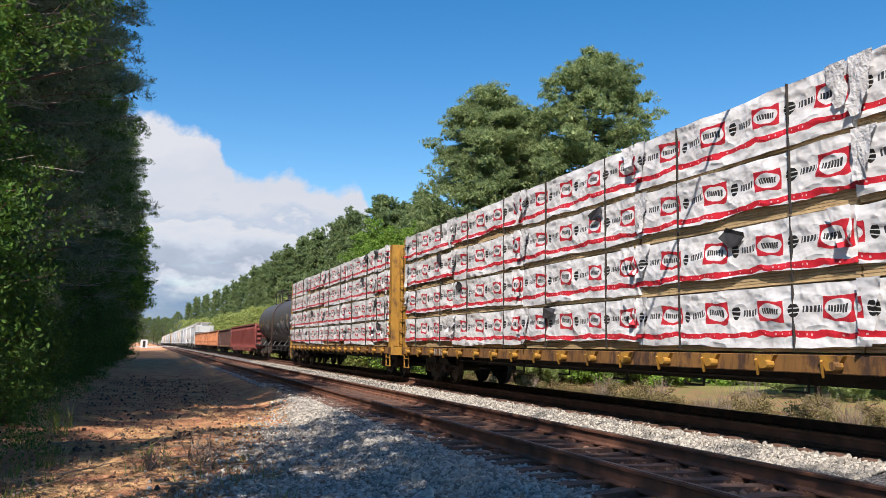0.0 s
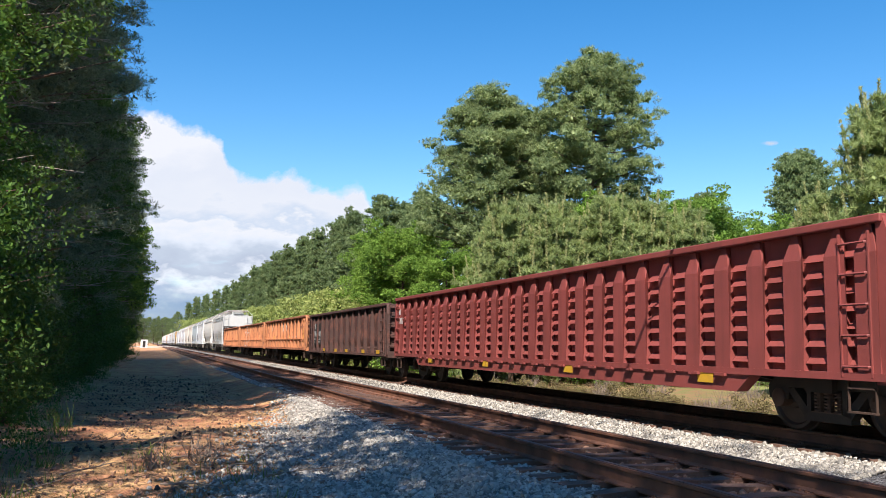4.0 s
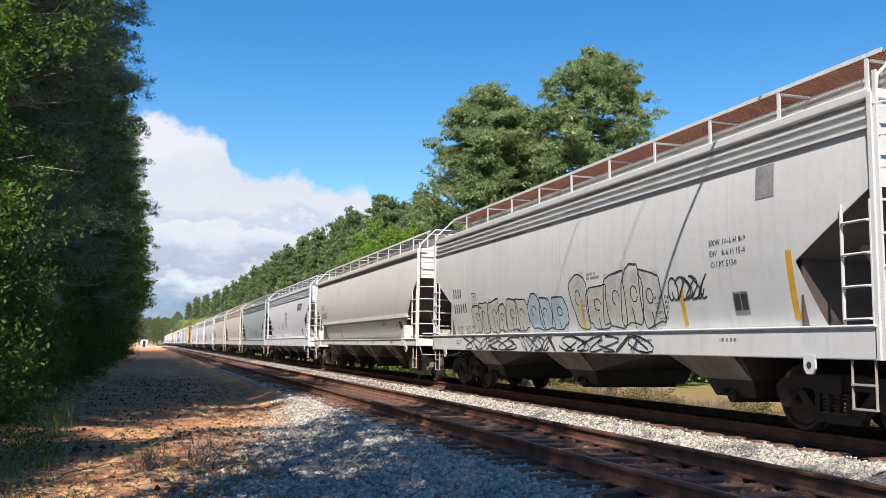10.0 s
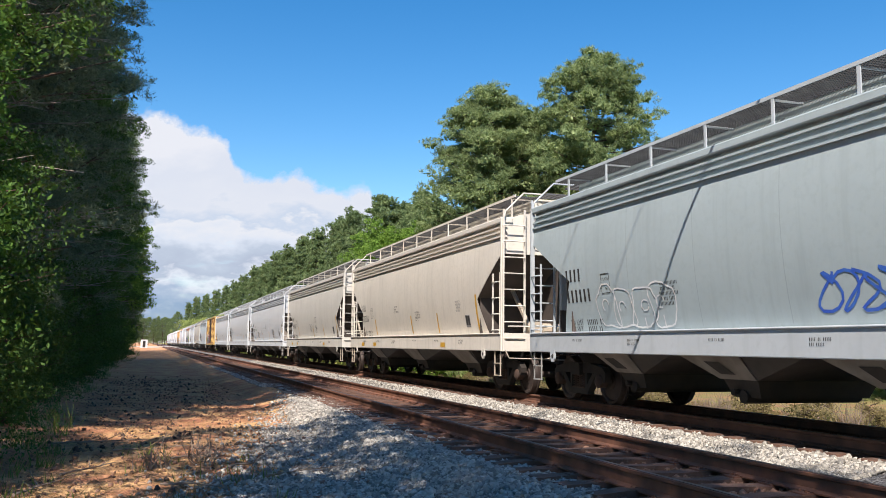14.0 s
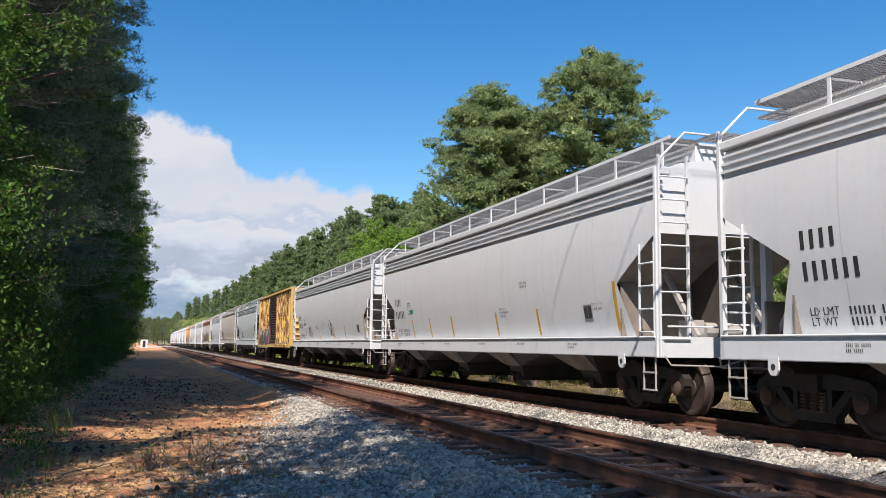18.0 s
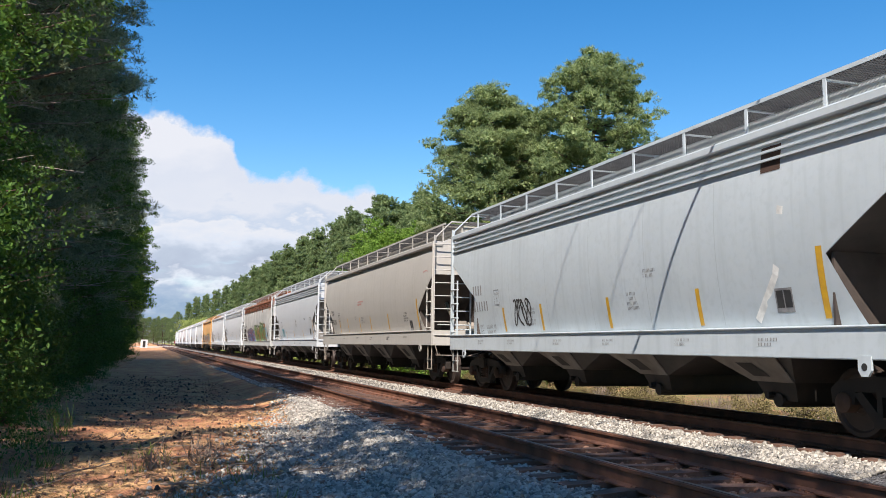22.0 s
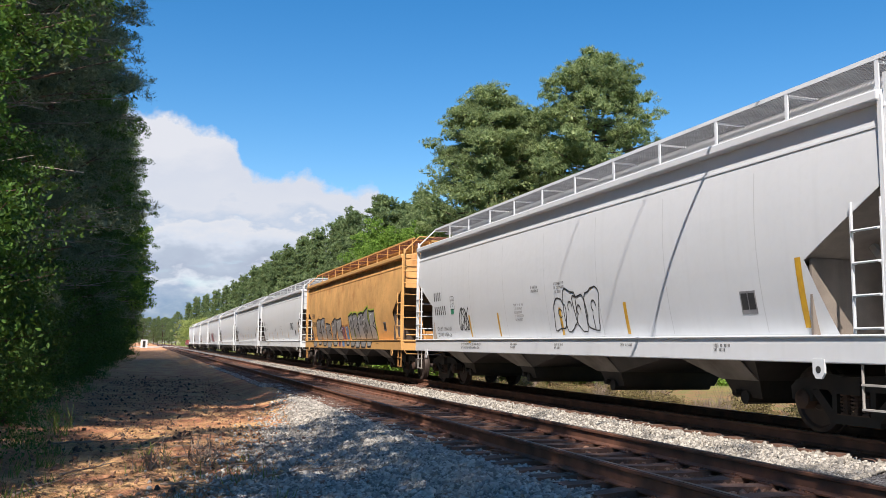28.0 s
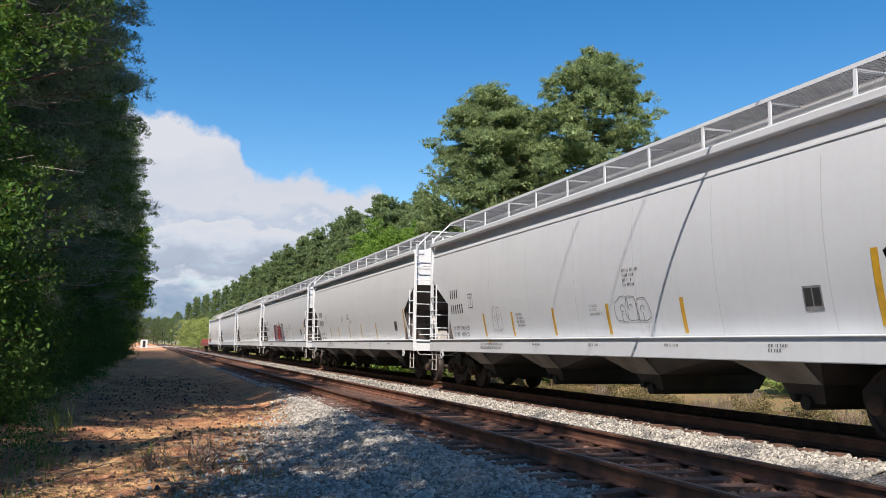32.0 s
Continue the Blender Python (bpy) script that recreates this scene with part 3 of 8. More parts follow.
for i, (x, y, s) in enumerate(((19.5, 36.5, 0.9), (22.5, 35.5, 0.85), (26.5, 36, 1.1), (28.5, 32, 0.9), (31, 30, 0.95), (28, 24, 0.8), (15.4, 48, 0.8), (33, 31, 1.1), (36, 29, 1.1))):
    again(bush, x, y, i * 1.7, s)

weed = put(tree("weed_clump", "low olive weeds on the verge", 0.75, 0.5, 0.05, WEED_LEAF, 47, limbs=22, clumps=3, per=26, leaf_len=0.07, leaf_w=0.03, clump_r=0.16, trunk_r=0.012, up=0.6, profile="round", category="weeds"), 13.6, 16.0)
rng = np.random.default_rng(48)
for i in range(46):
    yy = 11.5 + 34 * rng.uniform() ** 1.4
    again(weed, 12.7 + rng.uniform(0, 4.2), yy, rng.uniform(0, 6.28), rng.uniform(0.35, 0.85))

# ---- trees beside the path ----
wall_a = put(tree("roadside_tree", "tall dark green tree leaning over the path", 17.0, 3.0, 0.3, BROAD_SHADED, 41, limbs=88, clumps=4, puff=9, per=34, leaf_len=0.08, leaf_w=0.038, core=46, core_s=0.2, clump_r=0.6, trunk_r=0.2, up=0.0, profile="round", dead=16), -4.3, 15.6)
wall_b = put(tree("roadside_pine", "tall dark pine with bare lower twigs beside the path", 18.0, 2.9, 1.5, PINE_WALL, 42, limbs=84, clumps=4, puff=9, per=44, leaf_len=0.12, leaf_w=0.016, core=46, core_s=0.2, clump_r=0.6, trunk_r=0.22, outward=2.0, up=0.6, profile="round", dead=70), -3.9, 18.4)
put(tree("leafy_sapling", "bright green leafy sapling at the edge of the path", 7.6, 0.55, 0.6, SAPLING, 46, limbs=40, clumps=4, per=34, leaf_len=0.095, leaf_w=0.045, clump_r=0.3, trunk_r=0.06, up=0.0, profile="round"), -2.12, 11.4)
rng = np.random.default_rng(77)
y = 20.6
while y < 170:
    again((wall_a, wall_b)[int(rng.integers(2)) if y > 30 else 1], -3.75 - (0.35 if y < 30 else 0.0) + rng.normal(0, 0.2), y, rng.uniform(0, 6.28), rng.uniform(0.88, 1.08))
    y += rng.uniform(2.6, 3.6) * (1 + y / 90)
# Trees out of view behind the camera, added for their shade.
for x, y, s in ((-4.4, -2.6, 0.95), (-4.6, -7, 0.9), (-4.8, -12, 0.95), (-5.4, -17, 0.9)):
    again((wall_a, wall_b)[int(rng.integers(2))], x, y, rng.uniform(0, 6.28), s)
# Second row behind the front trees, added to close gaps in the shade.
for x, y, s in ((-7.5, 15, 1.0), (-6.4, 19.5, 1.0), (-6.6, 23, 1.05), (-6.3, 27, 1.0), (-6.6, 31.5, 1.05), (-6.4, 36, 1.0), (-6.5, 41.5, 1.05), (-6.5, 48, 1.0), (-6.6, 55, 1.05), (-6.6, 64, 1.0), (-6.6, 75, 1.05)):
    again(wall_a, x, y, rng.uniform(0, 6.28), s)
again(broad, -4.6, 75.0, 1.0, 1.3)
# Unseen trees placed so their crowns dapple the foreground with shade.
over = put(tree("overhanging_tree", "tall tree with a high crown over the path", 16.6, 2.3, 5.6, BROAD_SHADED, 45, limbs=60, clumps=5, per=20, leaf_len=0.2, leaf_w=0.11, clump_r=0.72, trunk_r=0.2, up=0.0, profile="round"), -3.2, 3.9, 0.0, 1.15)
for x, y, t, s in ((-3.1, -0.4, 1.0, 1.1), (-2.6, -4.6, 2.0, 1.12), (-3.0, -8.8, 4.0, 1.1)):
    again(over, x, y, t, s)


def power_line():
    """Wires that cross over the tracks high above the view; their shade falls on the passing wagons."""
    for x, name in ((-9.0, "near"), (24.0, "far")):
        p = new("utility_pole")
        tagged(p, "brown wooden utility pole with a crossarm", "utility pole", "utility poles of the crossing line")
        part("pole", Geo().rod((0, 0, -1.0), (0, 0, 13.6), 0.16, 12, 0.11), BARK, p)
        part("crossarm", Geo().box(-0.06, 0.06, -1.3, 1.3, 13.0, 13.14), BARK, p)
        for y in (-1.2, 1.2):
            part("insulator", Geo().rod((0, y, 13.14), (0, y, 13.34), 0.05, 8), STEEL_DARK, p)
        p.location = (x, 7.3, ground_z(x, 7.3))
    for x in (-9.0, 24.0):
        p = new("utility_pole")
        tagged(p, "short brown wooden pole carrying a low wire", "utility pole", "utility poles of the crossing line")
        part("pole", Geo().rod((0, 0, -1.0), (0, 0, 7.3), 0.13, 12, 0.09), BARK, p)
        part("insulator", Geo().rod((-0.12, 0, 6.9), (0.12, 0, 6.9), 0.04, 8), STEEL_DARK, p)
        p.location = (x, 9.42, ground_z(x, 9.42))
    for dy, z, r, sag in ((2.12, 6.5, 0.029, 0.12), (-1.2, 13.0, 0.011, 0.25), (1.2, 13.0, 0.011, 0.25)):
        pts = [(-9.0 + 33.0 * k / 24, 7.3 + dy, z - 0.35 + sag * (2 * k / 24 - 1) ** 2) for k in range(25)]
        w = new("overhead_wire")
        tagged(w, "black overhead wire strung across the tracks", "wire", "overhead wires")
        part("strand", Geo().pipe(pts, r, 6), STEEL_DARK, w)


power_line()
# Undergrowth shade comes partly from its darkened leaf colour.
under = put(tree("understory_bush", "dark shaded undergrowth beside the path", 3.2, 1.25, 0.1, BROAD_SHADED, 43, limbs=36, clumps=6, per=110, leaf_len=0.06, leaf_w=0.03, clump_r=0.42, trunk_r=0.05, up=0.1, profile="round", category="bush"), -2.55, 12.5)
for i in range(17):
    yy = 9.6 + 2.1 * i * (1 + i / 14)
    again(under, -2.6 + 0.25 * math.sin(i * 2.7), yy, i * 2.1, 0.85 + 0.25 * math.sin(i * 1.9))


# ---- clouds and distance ----
def cloud_bank():
    """A white cumulus bank far behind the woods: a backdrop with uneven, soft edges."""
    m, n, l, b = nodes_of("cumulus cloud")
    nt = m.node_tree
    co = n.new("ShaderNodeTexCoord").outputs["Object"]
    sep = n.new("ShaderNodeSeparateXYZ")
    l.new(co, sep.inputs[0])

    def op(kind, a, bb=None):
        k = n.new("ShaderNodeMath")
        k.operation = kind
        for s, v in zip(k.inputs, (a, bb)):
            if isinstance(v, (int, float)):
                s.default_value = v
            elif v is not None:
                l.new(v, s)
        return k.outputs[0]

    u = op("DIVIDE", sep.outputs[0], 760.0)
    top = n.new("ShaderNodeValToRGB")
    el = top.color_ramp.elements
    el[0].position, el[0].color = 0.0, (0.95, 0.95, 0.95, 1)
    el[1].position, el[1].color = 1.0, (0.0, 0.0, 0.0, 1)
    for p, v in ((0.16, 0.905), (0.26, 0.86), (0.33, 0.82), (0.36, 0.74), (0.42, 0.69), (0.50, 0.68), (0.60, 0.705), (0.71, 0.66), (0.80, 0.64), (0.89, 0.655), (0.93, 0.55), (0.97, 0.3)):
        e = el.new(p)
        e.color = (v, v, v, 1)
    l.new(u, top.inputs[0])
    v = op("DIVIDE", sep.outputs[1], 760.0)
    edge = op("SUBTRACT", top.outputs[0], v)
    fluff = op("SUBTRACT", noise_node(nt, co, 0.012, 9.0, None, 0.62), 0.5)
    dens = op("ADD", edge, op("MULTIPLY", fluff, 0.16))
    alpha = ramp(nt, dens, 0.0, 0.045)
    low = ramp(nt, op("ADD", v, op("MULTIPLY", fluff, 0.25)), 0.02, 0.34, 0.85, 1.0)
    holes = ramp(nt, op("ADD", noise_node(nt, co, 0.006, 6.0, (0.5, 1.6, 1)), op("MULTIPLY", v, 0.35)), 0.38, 0.55, 0.35, 1.0)
    alpha = op("MULTIPLY", op("MULTIPLY", alpha, low), holes)
    band = n.new("ShaderNodeValToRGB")
    el = band.color_ramp.elements
    el[0].position, el[0].color = 0.0, (0.20, 0.34, 0.56, 1)
    el[1].position, el[1].color = 1.0, (0.95, 0.96, 0.98, 1)
    for p, v_ in ((0.14, (0.28, 0.42, 0.63)), (0.22, (0.50, 0.60, 0.75)), (0.265, (0.88, 0.92, 0.97)), (0.30, (0.56, 0.63, 0.74)), (0.36, (0.62, 0.70, 0.80)), (0.42, (0.84, 0.90, 0.97)), (0.48, (0.95, 0.96, 0.97)), (0.505, (0.70, 0.79, 0.90)), (0.56, (0.88, 0.91, 0.95)), (0.68, (0.84, 0.88, 0.94)), (0.78, (0.95, 0.96, 0.98))):
        e = el.new(p)
        e.color = (*v_, 1)
    l.new(op("ADD", v, op("MULTIPLY", op("SUBTRACT", noise_node(nt, co, 0.011, 6.0, (0.6, 1.2, 1)), 0.5), 0.34)), band.inputs[0])
    col = band.outputs[0]
    em = n.new("ShaderNodeEmission")
    l.new(mix(nt, 1.0, col, (0.92, 0.98, 1.06), "MULTIPLY"), em.inputs[0])
    em.inputs[1].default_value = 0.54
    tr = n.new("ShaderNodeBsdfTransparent")
    ms = n.new("ShaderNodeMixShader")
    l.new(alpha, ms.inputs[0])
    l.new(tr.outputs[0], ms.inputs[1])
    l.new(em.outputs[0], ms.inputs[2])
    l.new(ms.outputs[0], n["Material Output"].inputs["Surface"])
    g = Geo().add([(-400, 0, 0), (760, 0, 0), (760, 760, 0), (-400, 760, 0)], [(0, 1, 2, 3)])
    ob = new("cloud_backdrop", g.mesh("cloud_backdrop", m))
    ob.visible_shadow = False
    return tagged(ob, "white cumulus cloud bank with grey undersides", "cloud", kind="structure")


CLOUD = cloud_bank()


def cloud_wisp():
    """A small thin cloud alone in the blue, far behind the woods."""
    m, n, l, b = nodes_of("thin cloud")
    nt = m.node_tree
    co = n.new("ShaderNodeTexCoord").outputs["Object"]
    ln = n.new("ShaderNodeVectorMath")
    ln.operation = "LENGTH"
    mp = n.new("ShaderNodeMapping")
    mp.inputs["Scale"].default_value = (1 / 27.0, 1 / 9.0, 1)
    l.new(co, mp.inputs[0])
    l.new(mp.outputs[0], ln.inputs[0])
    k = n.new("ShaderNodeMath")
    k.operation = "SUBTRACT"
    l.new(noise_node(nt, co, 0.09, 5.0), k.inputs[0])
    l.new(ln.outputs["Value"], k.inputs[1])
    em, tr, ms = n.new("ShaderNodeEmission"), n.new("ShaderNodeBsdfTransparent"), n.new("ShaderNodeMixShader")
    em.inputs[0].default_value, em.inputs[1].default_value = (0.8, 0.9, 1.0, 1), 0.45
    l.new(ramp(nt, k.outputs[0], -0.45, 0.25, 0.0, 0.75), ms.inputs[0])
    l.new(tr.outputs[0], ms.inputs[1])
    l.new(em.outputs[0], ms.inputs[2])
    l.new(ms.outputs[0], n["Material Output"].inputs["Surface"])
    ob = new("cloud_backdrop", Geo().add([(-40, -16, 0), (40, -16, 0), (40, 16, 0), (-40, 16, 0)], [(0, 1, 2, 3)]).mesh("cloud_backdrop", m))
    ob.visible_shadow = False
    ob.matrix_world = pose(1766.0, 2191.0, 625.0, 90, 0, -38)
    return tagged(ob, "small thin white cloud in the blue sky", "cloud", kind="structure")


cloud_wisp()


# ---- small things on the ground ----
def stick(x, y, turn, length, seed):
    rng = np.random.default_rng(seed)
    root = new("fallen_branch")
    tagged(root, "dry fallen branch lying on the path", "branch", "fallen branches on the path")
    g = Geo()
    p = Vector((0, 0, 0.03))
    d = Vector((1, 0, 0.05))
    pts = [p.copy()]
    for k in range(6):
        p = p + d * length / 6
        d = (d + Vector(rng.normal(0, 0.16, 3)) * Vector((1, 1, 0.4))).normalized()
        p.z = max(0.015, p.z)
        pts.append(p.copy())
    g.tube(pts, [0.016 - 0.002 * k for k in range(7)])
    part("stem", g, TWIG, root)
    for k in (2, 3, 4):
        q = pts[k]
        w = Vector((rng.uniform(0.2, 0.8), rng.choice([-1, 1]) * rng.uniform(0.4, 0.9), rng.uniform(0.1, 0.9))) * length * 0.3
        part("twig", Geo().rod(q, q + w, 0.007, 5, 0.003), TWIG, root)
    root.location, root.rotation_euler = (x, y, ground_z(x, y)), (0, 0, turn)


TWIG = surface("dry grey wood", (0.26, 0.20, 0.15), (0.14, 0.10, 0.08), 9, rough=0.9)
for k, (x, y, t, ln) in enumerate(((0.35, 12.4, 0.5, 1.1), (1.05, 11.6, 1.0, 0.9), (-0.4, 13.6, 0.3, 1.3), (1.35, 10.6, 0.6, 1.2), (-0.9, 11.4, 0.9, 0.9), (0.9, 13.0, 2.0, 0.7), (-1.2, 9.9, 1.2, 1.0), (0.2, 10.2, -0.4, 0.8), (-1.3, 14.6, 0.2, 1.5), (1.8, 11.0, 1.6, 0.6))):
    stick(x, y, t, ln, 300 + k)


def twiggy_bush(x, y, h, seed):
    rng = np.random.default_rng(seed)
    root = new("dead_bush")
    tagged(root, "bare brown twiggy bush", "bush", "bare bushes beside the tracks")
    g = Geo()
    for k in range(26):
        a = Vector((rng.normal(0, 0.08), rng.normal(0, 0.08), -0.05))
        d = Vector((rng.normal(0, 0.45), rng.normal(0, 0.45), 1)).normalized() * h * rng.uniform(0.6, 1.1)
        m = a + d * 0.5 + Vector(rng.normal(0, 0.04, 3))
        g.rod(a, m, 0.010, 4, 0.007, cap=False).rod(m, a + d, 0.007, 4, 0.003, cap=False)
        for q in range(2):
            g.rod(m, m + Vector(rng.normal(0, 0.25, 3)) * h * 0.7 + Vector((0, 0, 0.2 * h)), 0.005, 4, 0.002, cap=False)
    part("twig_spray", g, TWIG, root)
    root.location = (x, y, ground_z(x, y))


for k, (x, y, h) in enumerate(((15.2, 17.8, 1.1), (16.4, 18.6, 0.9), (13.4, 24.5, 0.7), (14.2, 20.5, 0.8), (17.5, 23.0, 1.0), (0.75, 12.2, 0.45), (0.15, 11.8, 0.35), (15.0, 28.0, 0.9), (13.2, 30.0, 0.7), (14.6, 15.8, 0.9), (15.6, 21.6, 1.0), (13.6, 18.9, 0.7), (16.2, 26.0, 1.1), (14.4, 32.5, 0.9), (14.0, 36.0, 0.8), (16.8, 30.5, 1.0))):
    twiggy_bush(x, y, h, 400 + k)


def crossing():
    """Far end of the path: a pale gravel crossing with a white cabinet."""
    pale = surface("pale gravel", (0.42, 0.38, 0.33), (0.55, 0.5, 0.44), 0.6, rough=0.9)
    ob = new("road_crossing", Geo().box(-14, 16, 268, 278, -0.6, -0.02).mesh("road_crossing", pale))
    tagged(ob, "pale gravel road crossing the tracks", "road", kind="structure")
    white = paint_plain
    c = new("signal_cabinet")
    tagged(c, "white steel signal cabinet beside the tracks", "cabinet")
    soft_edges(part("box", Geo().box(-0.9, 0.9, -0.7, 0.7, 0.0, 2.2), white, c), 0.03)
    part("roof", Geo().slab_xz([(-1.0, 2.2), (1.0, 2.2), (0.9, 2.3), (-0.9, 2.3)], -0.8, 0.8), white, c)
    part("door", Geo().box(-0.4, 0.4, -0.73, -0.7, 0.15, 2.0), STEEL_DARK, c)
    c.location = (-1.0, 262, -0.45)


paint_plain = surface("white enamel", (0.75, 0.75, 0.74), (0.66, 0.66, 0.64), 3, rough=0.5)
crossing()

# ---- train: shared pieces ----
def travelled(t):
    """Metres that the train has gone since the start."""
    return 15.512 * t + 0.00741 * t * t - 0.000227 * t ** 3


MOVING, WHEELSETS = [], []
END_INSET = {}
PAINTS = {}


def paint(col, dirt=0.3, rough=0.5):
    key = (col, dirt, rough)
    if key not in PAINTS:
        lit = tuple(min(0.8, c * k) for c, k in zip(col, (1.07, 1.10, 1.13)))
        PAINTS[key] = surface("painted steel", lit, tuple(c * (1 - 0.22 * dirt) for c in lit), 0.7, rough=rough, bscale=0.8, bstr=0.3, bdist=0.06,
                              streak=tuple(c * 0.5 + 0.02 for c in lit), streak_amt=dirt * 0.7, grain=tuple(c * (1 - 0.35 * dirt) for c in lit), grain_scale=9.0, spec=0.32)
    return PAINTS[key]


def rusty_paint(name, col, rust, lo, hi, stretch=(1.5, 2.2, 0.8), top=None, flake=0.0):
    """Paint that has flaked off to rust in patches."""
    m, n, l, b = nodes_of(name)
    nt = m.node_tree
    co = n.new("ShaderNodeTexCoord").outputs["Object"]
    f = noise_node(nt, co, 2.2, 8.0, stretch, 0.68)
    if top:
        sep = n.new("ShaderNodeSeparateXYZ")
        l.new(co, sep.inputs[0])
        add = n.new("ShaderNodeMath")
        add.operation = "ADD"
        l.new(f, add.inputs[0])
        l.new(ramp(nt, sep.outputs[2], top[0], top[1], 0.0, top[2]), add.inputs[1])
        f = add.outputs[0]
    if flake:
        k = n.new("ShaderNodeMath")
        k.operation = "MULTIPLY_ADD"
        l.new(noise_node(nt, co, 1.0, 5.0, (9.0, 11.0, 5.0), 0.6), k.inputs[0])
        k.inputs[1].default_value = flake
        l.new(f, k.inputs[2])
        f = k.outputs[0]
    f = ramp(nt, f, lo, hi)
    c = mix(nt, ramp(nt, noise_node(nt, co, 1.0, 3.0), 0.35, 0.7), col, tuple(v * 0.72 for v in col))
    r = mix(nt, noise_node(nt, co, 14.0, 4.0), rust, tuple(v * 0.45 for v in rust))
    l.new(mix(nt, f, c, r), b.inputs["Base Color"])
    b.inputs["Roughness"].default_value = 0.75
    bump(nt, b, noise_node(nt, co, 5.0, 6.0), 0.45, 0.03)
    return m


BLACK_INK = surface("black lettering paint", (0.02, 0.02, 0.022), (0.04, 0.04, 0.04), 6, rough=0.6, bstr=0)
GREY_INK = surface("faded grey lettering paint", (0.16, 0.16, 0.17), (0.26, 0.26, 0.26), 6, rough=0.6, bstr=0)
WHITE_INK = surface("white lettering paint", (0.75, 0.75, 0.72), (0.5, 0.5, 0.48), 6, rough=0.6, bstr=0)
RED_INK = surface("red lettering paint", (0.5, 0.07, 0.06), (0.4, 0.1, 0.08), 6, rough=0.6, bstr=0)
YELLOW = surface("yellow reflector", (0.60, 0.34, 0.025), (0.48, 0.27, 0.04), 9, rough=0.4, bstr=0)
GREEN_LABEL = surface("green placard", (0.03, 0.25, 0.14), (0.05, 0.3, 0.18), 6, rough=0.5, bstr=0)
ORANGE_TAG = surface("orange paint", (0.6, 0.12, 0.03), (0.5, 0.12, 0.04), 6, rough=0.5, bstr=0)
GRATING = surface("galvanised grating", (0.34, 0.35, 0.36), (0.25, 0.25, 0.26), 4, rough=0.5, metal=0.5, bstr=0)
GRATING_RUST = surface("rusty grating", (0.24, 0.10, 0.06), (0.16, 0.07, 0.05), 4, rough=0.8, bstr=0)
GRATING_DARK = surface("dark grating", (0.08, 0.08, 0.085), (0.12, 0.12, 0.12), 4, rough=0.7, bstr=0)
BLUE_SPRAY = surface("blue spray paint", (0.03, 0.09, 0.45), (0.05, 0.16, 0.5), 6, rough=0.5, bstr=0)
SPRAY = {k: surface("spray paint", c, tuple(v * 0.75 for v in c), 5, rough=0.5, bstr=0) for k, c in {
    "teal": (0.05, 0.34, 0.40), "green": (0.20, 0.32, 0.12), "orange": (0.50, 0.19, 0.05), "pink": (0.55, 0.13, 0.22), "purple": (0.15, 0.06, 0.18),
    "blue": (0.07, 0.25, 0.55), "grey": (0.28, 0.29, 0.31), "white": (0.72, 0.72, 0.72), "black": (0.02, 0.02, 0.02), "red": (0.5, 0.04, 0.04),
    "cyan": (0.04, 0.38, 0.52), "blush": (0.72, 0.48, 0.52), "haze_yellow": (0.50, 0.42, 0.22), "lime": (0.42, 0.55, 0.06), "plum": (0.16, 0.035, 0.09), "moss": (0.20, 0.36, 0.13), "rust": (0.42, 0.19, 0.07), "steel": (0.30, 0.29, 0.29), "smoke": (0.36, 0.35, 0.35), "aqua": (0.30, 0.52, 0.52), "pale": (0.46, 0.47, 0.44), "haze": (0.36, 0.46, 0.52), "leaf": (0.06, 0.30, 0.08), "sky": (0.35, 0.52, 0.62), "maroon": (0.22, 0.03, 0.08)}.items()}

MESHES = {}


def shared(key, make):
    if key not in MESHES:
        MESHES[key] = make()
    return MESHES[key]


def wheelset_mesh():
    g = Geo()
    for s in (-1, 1):
        prof = [(0.0, 0.07), (0.0, 0.14), (0.02, 0.16), (0.025, 0.36), (-0.005, 0.39), (-0.01, 0.44), (0.02, 0.457), (0.09, 0.462), (0.105, 0.485), (0.135, 0.485), (0.14, 0.39), (0.10, 0.36), (0.085, 0.16), (0.12, 0.14), (0.12, 0.07)]
        g.lathe_x([(s * (0.82 - a), r) for a, r in prof], 30)
    g.rod((-1.02, 0, 0), (1.02, 0, 0), 0.075, 14)
    for k in range(3):
        t = 2.1 * k
        g.rod((-1.06, 0.05 * math.cos(t), 0.05 * math.sin(t)), (-1.0, 0.05 * math.cos(t), 0.05 * math.sin(t)), 0.018, 6)
    return g.mesh("wheelset", WHEEL, True)


def side_frame_mesh(s, m):
    g = Geo()
    x0, x1 = s * 0.93, s * 1.07
    arch = [(-1.12, 0.62), (-1.0, 0.72), (-0.45, 0.80), (0.45, 0.80), (1.0, 0.72), (1.12, 0.62), (1.1, 0.44), (0.72, 0.44), (0.70, 0.60), (-0.70, 0.60), (-0.72, 0.44), (-1.1, 0.44)]
    n = len(arch)
    for q in ([arch[i] for i in (0, 1, 10, 11)], [arch[i] for i in (1, 2, 9, 10)], [arch[i] for i in (2, 3, 8, 9)], [arch[i] for i in (3, 4, 7, 8)], [arch[i] for i in (4, 5, 6, 7)]):
        g.slab_yz(q, x0, x1)
    for k in (-1, 1):
        g.slab_yz([(k * 0.74, 0.58), (k * 0.60, 0.60), (k * 0.30, 0.30), (k * 0.42, 0.24)], x0, x1)
        g.slab_yz([(k * 0.36, 0.60), (k * 0.28, 0.60), (k * 0.28, 0.28), (k * 0.36, 0.28)], x0, x1)
    g.box(min(x0, x1), max(x0, x1), -0.42, 0.42, 0.18, 0.30)
    return g.mesh("side_frame", m)


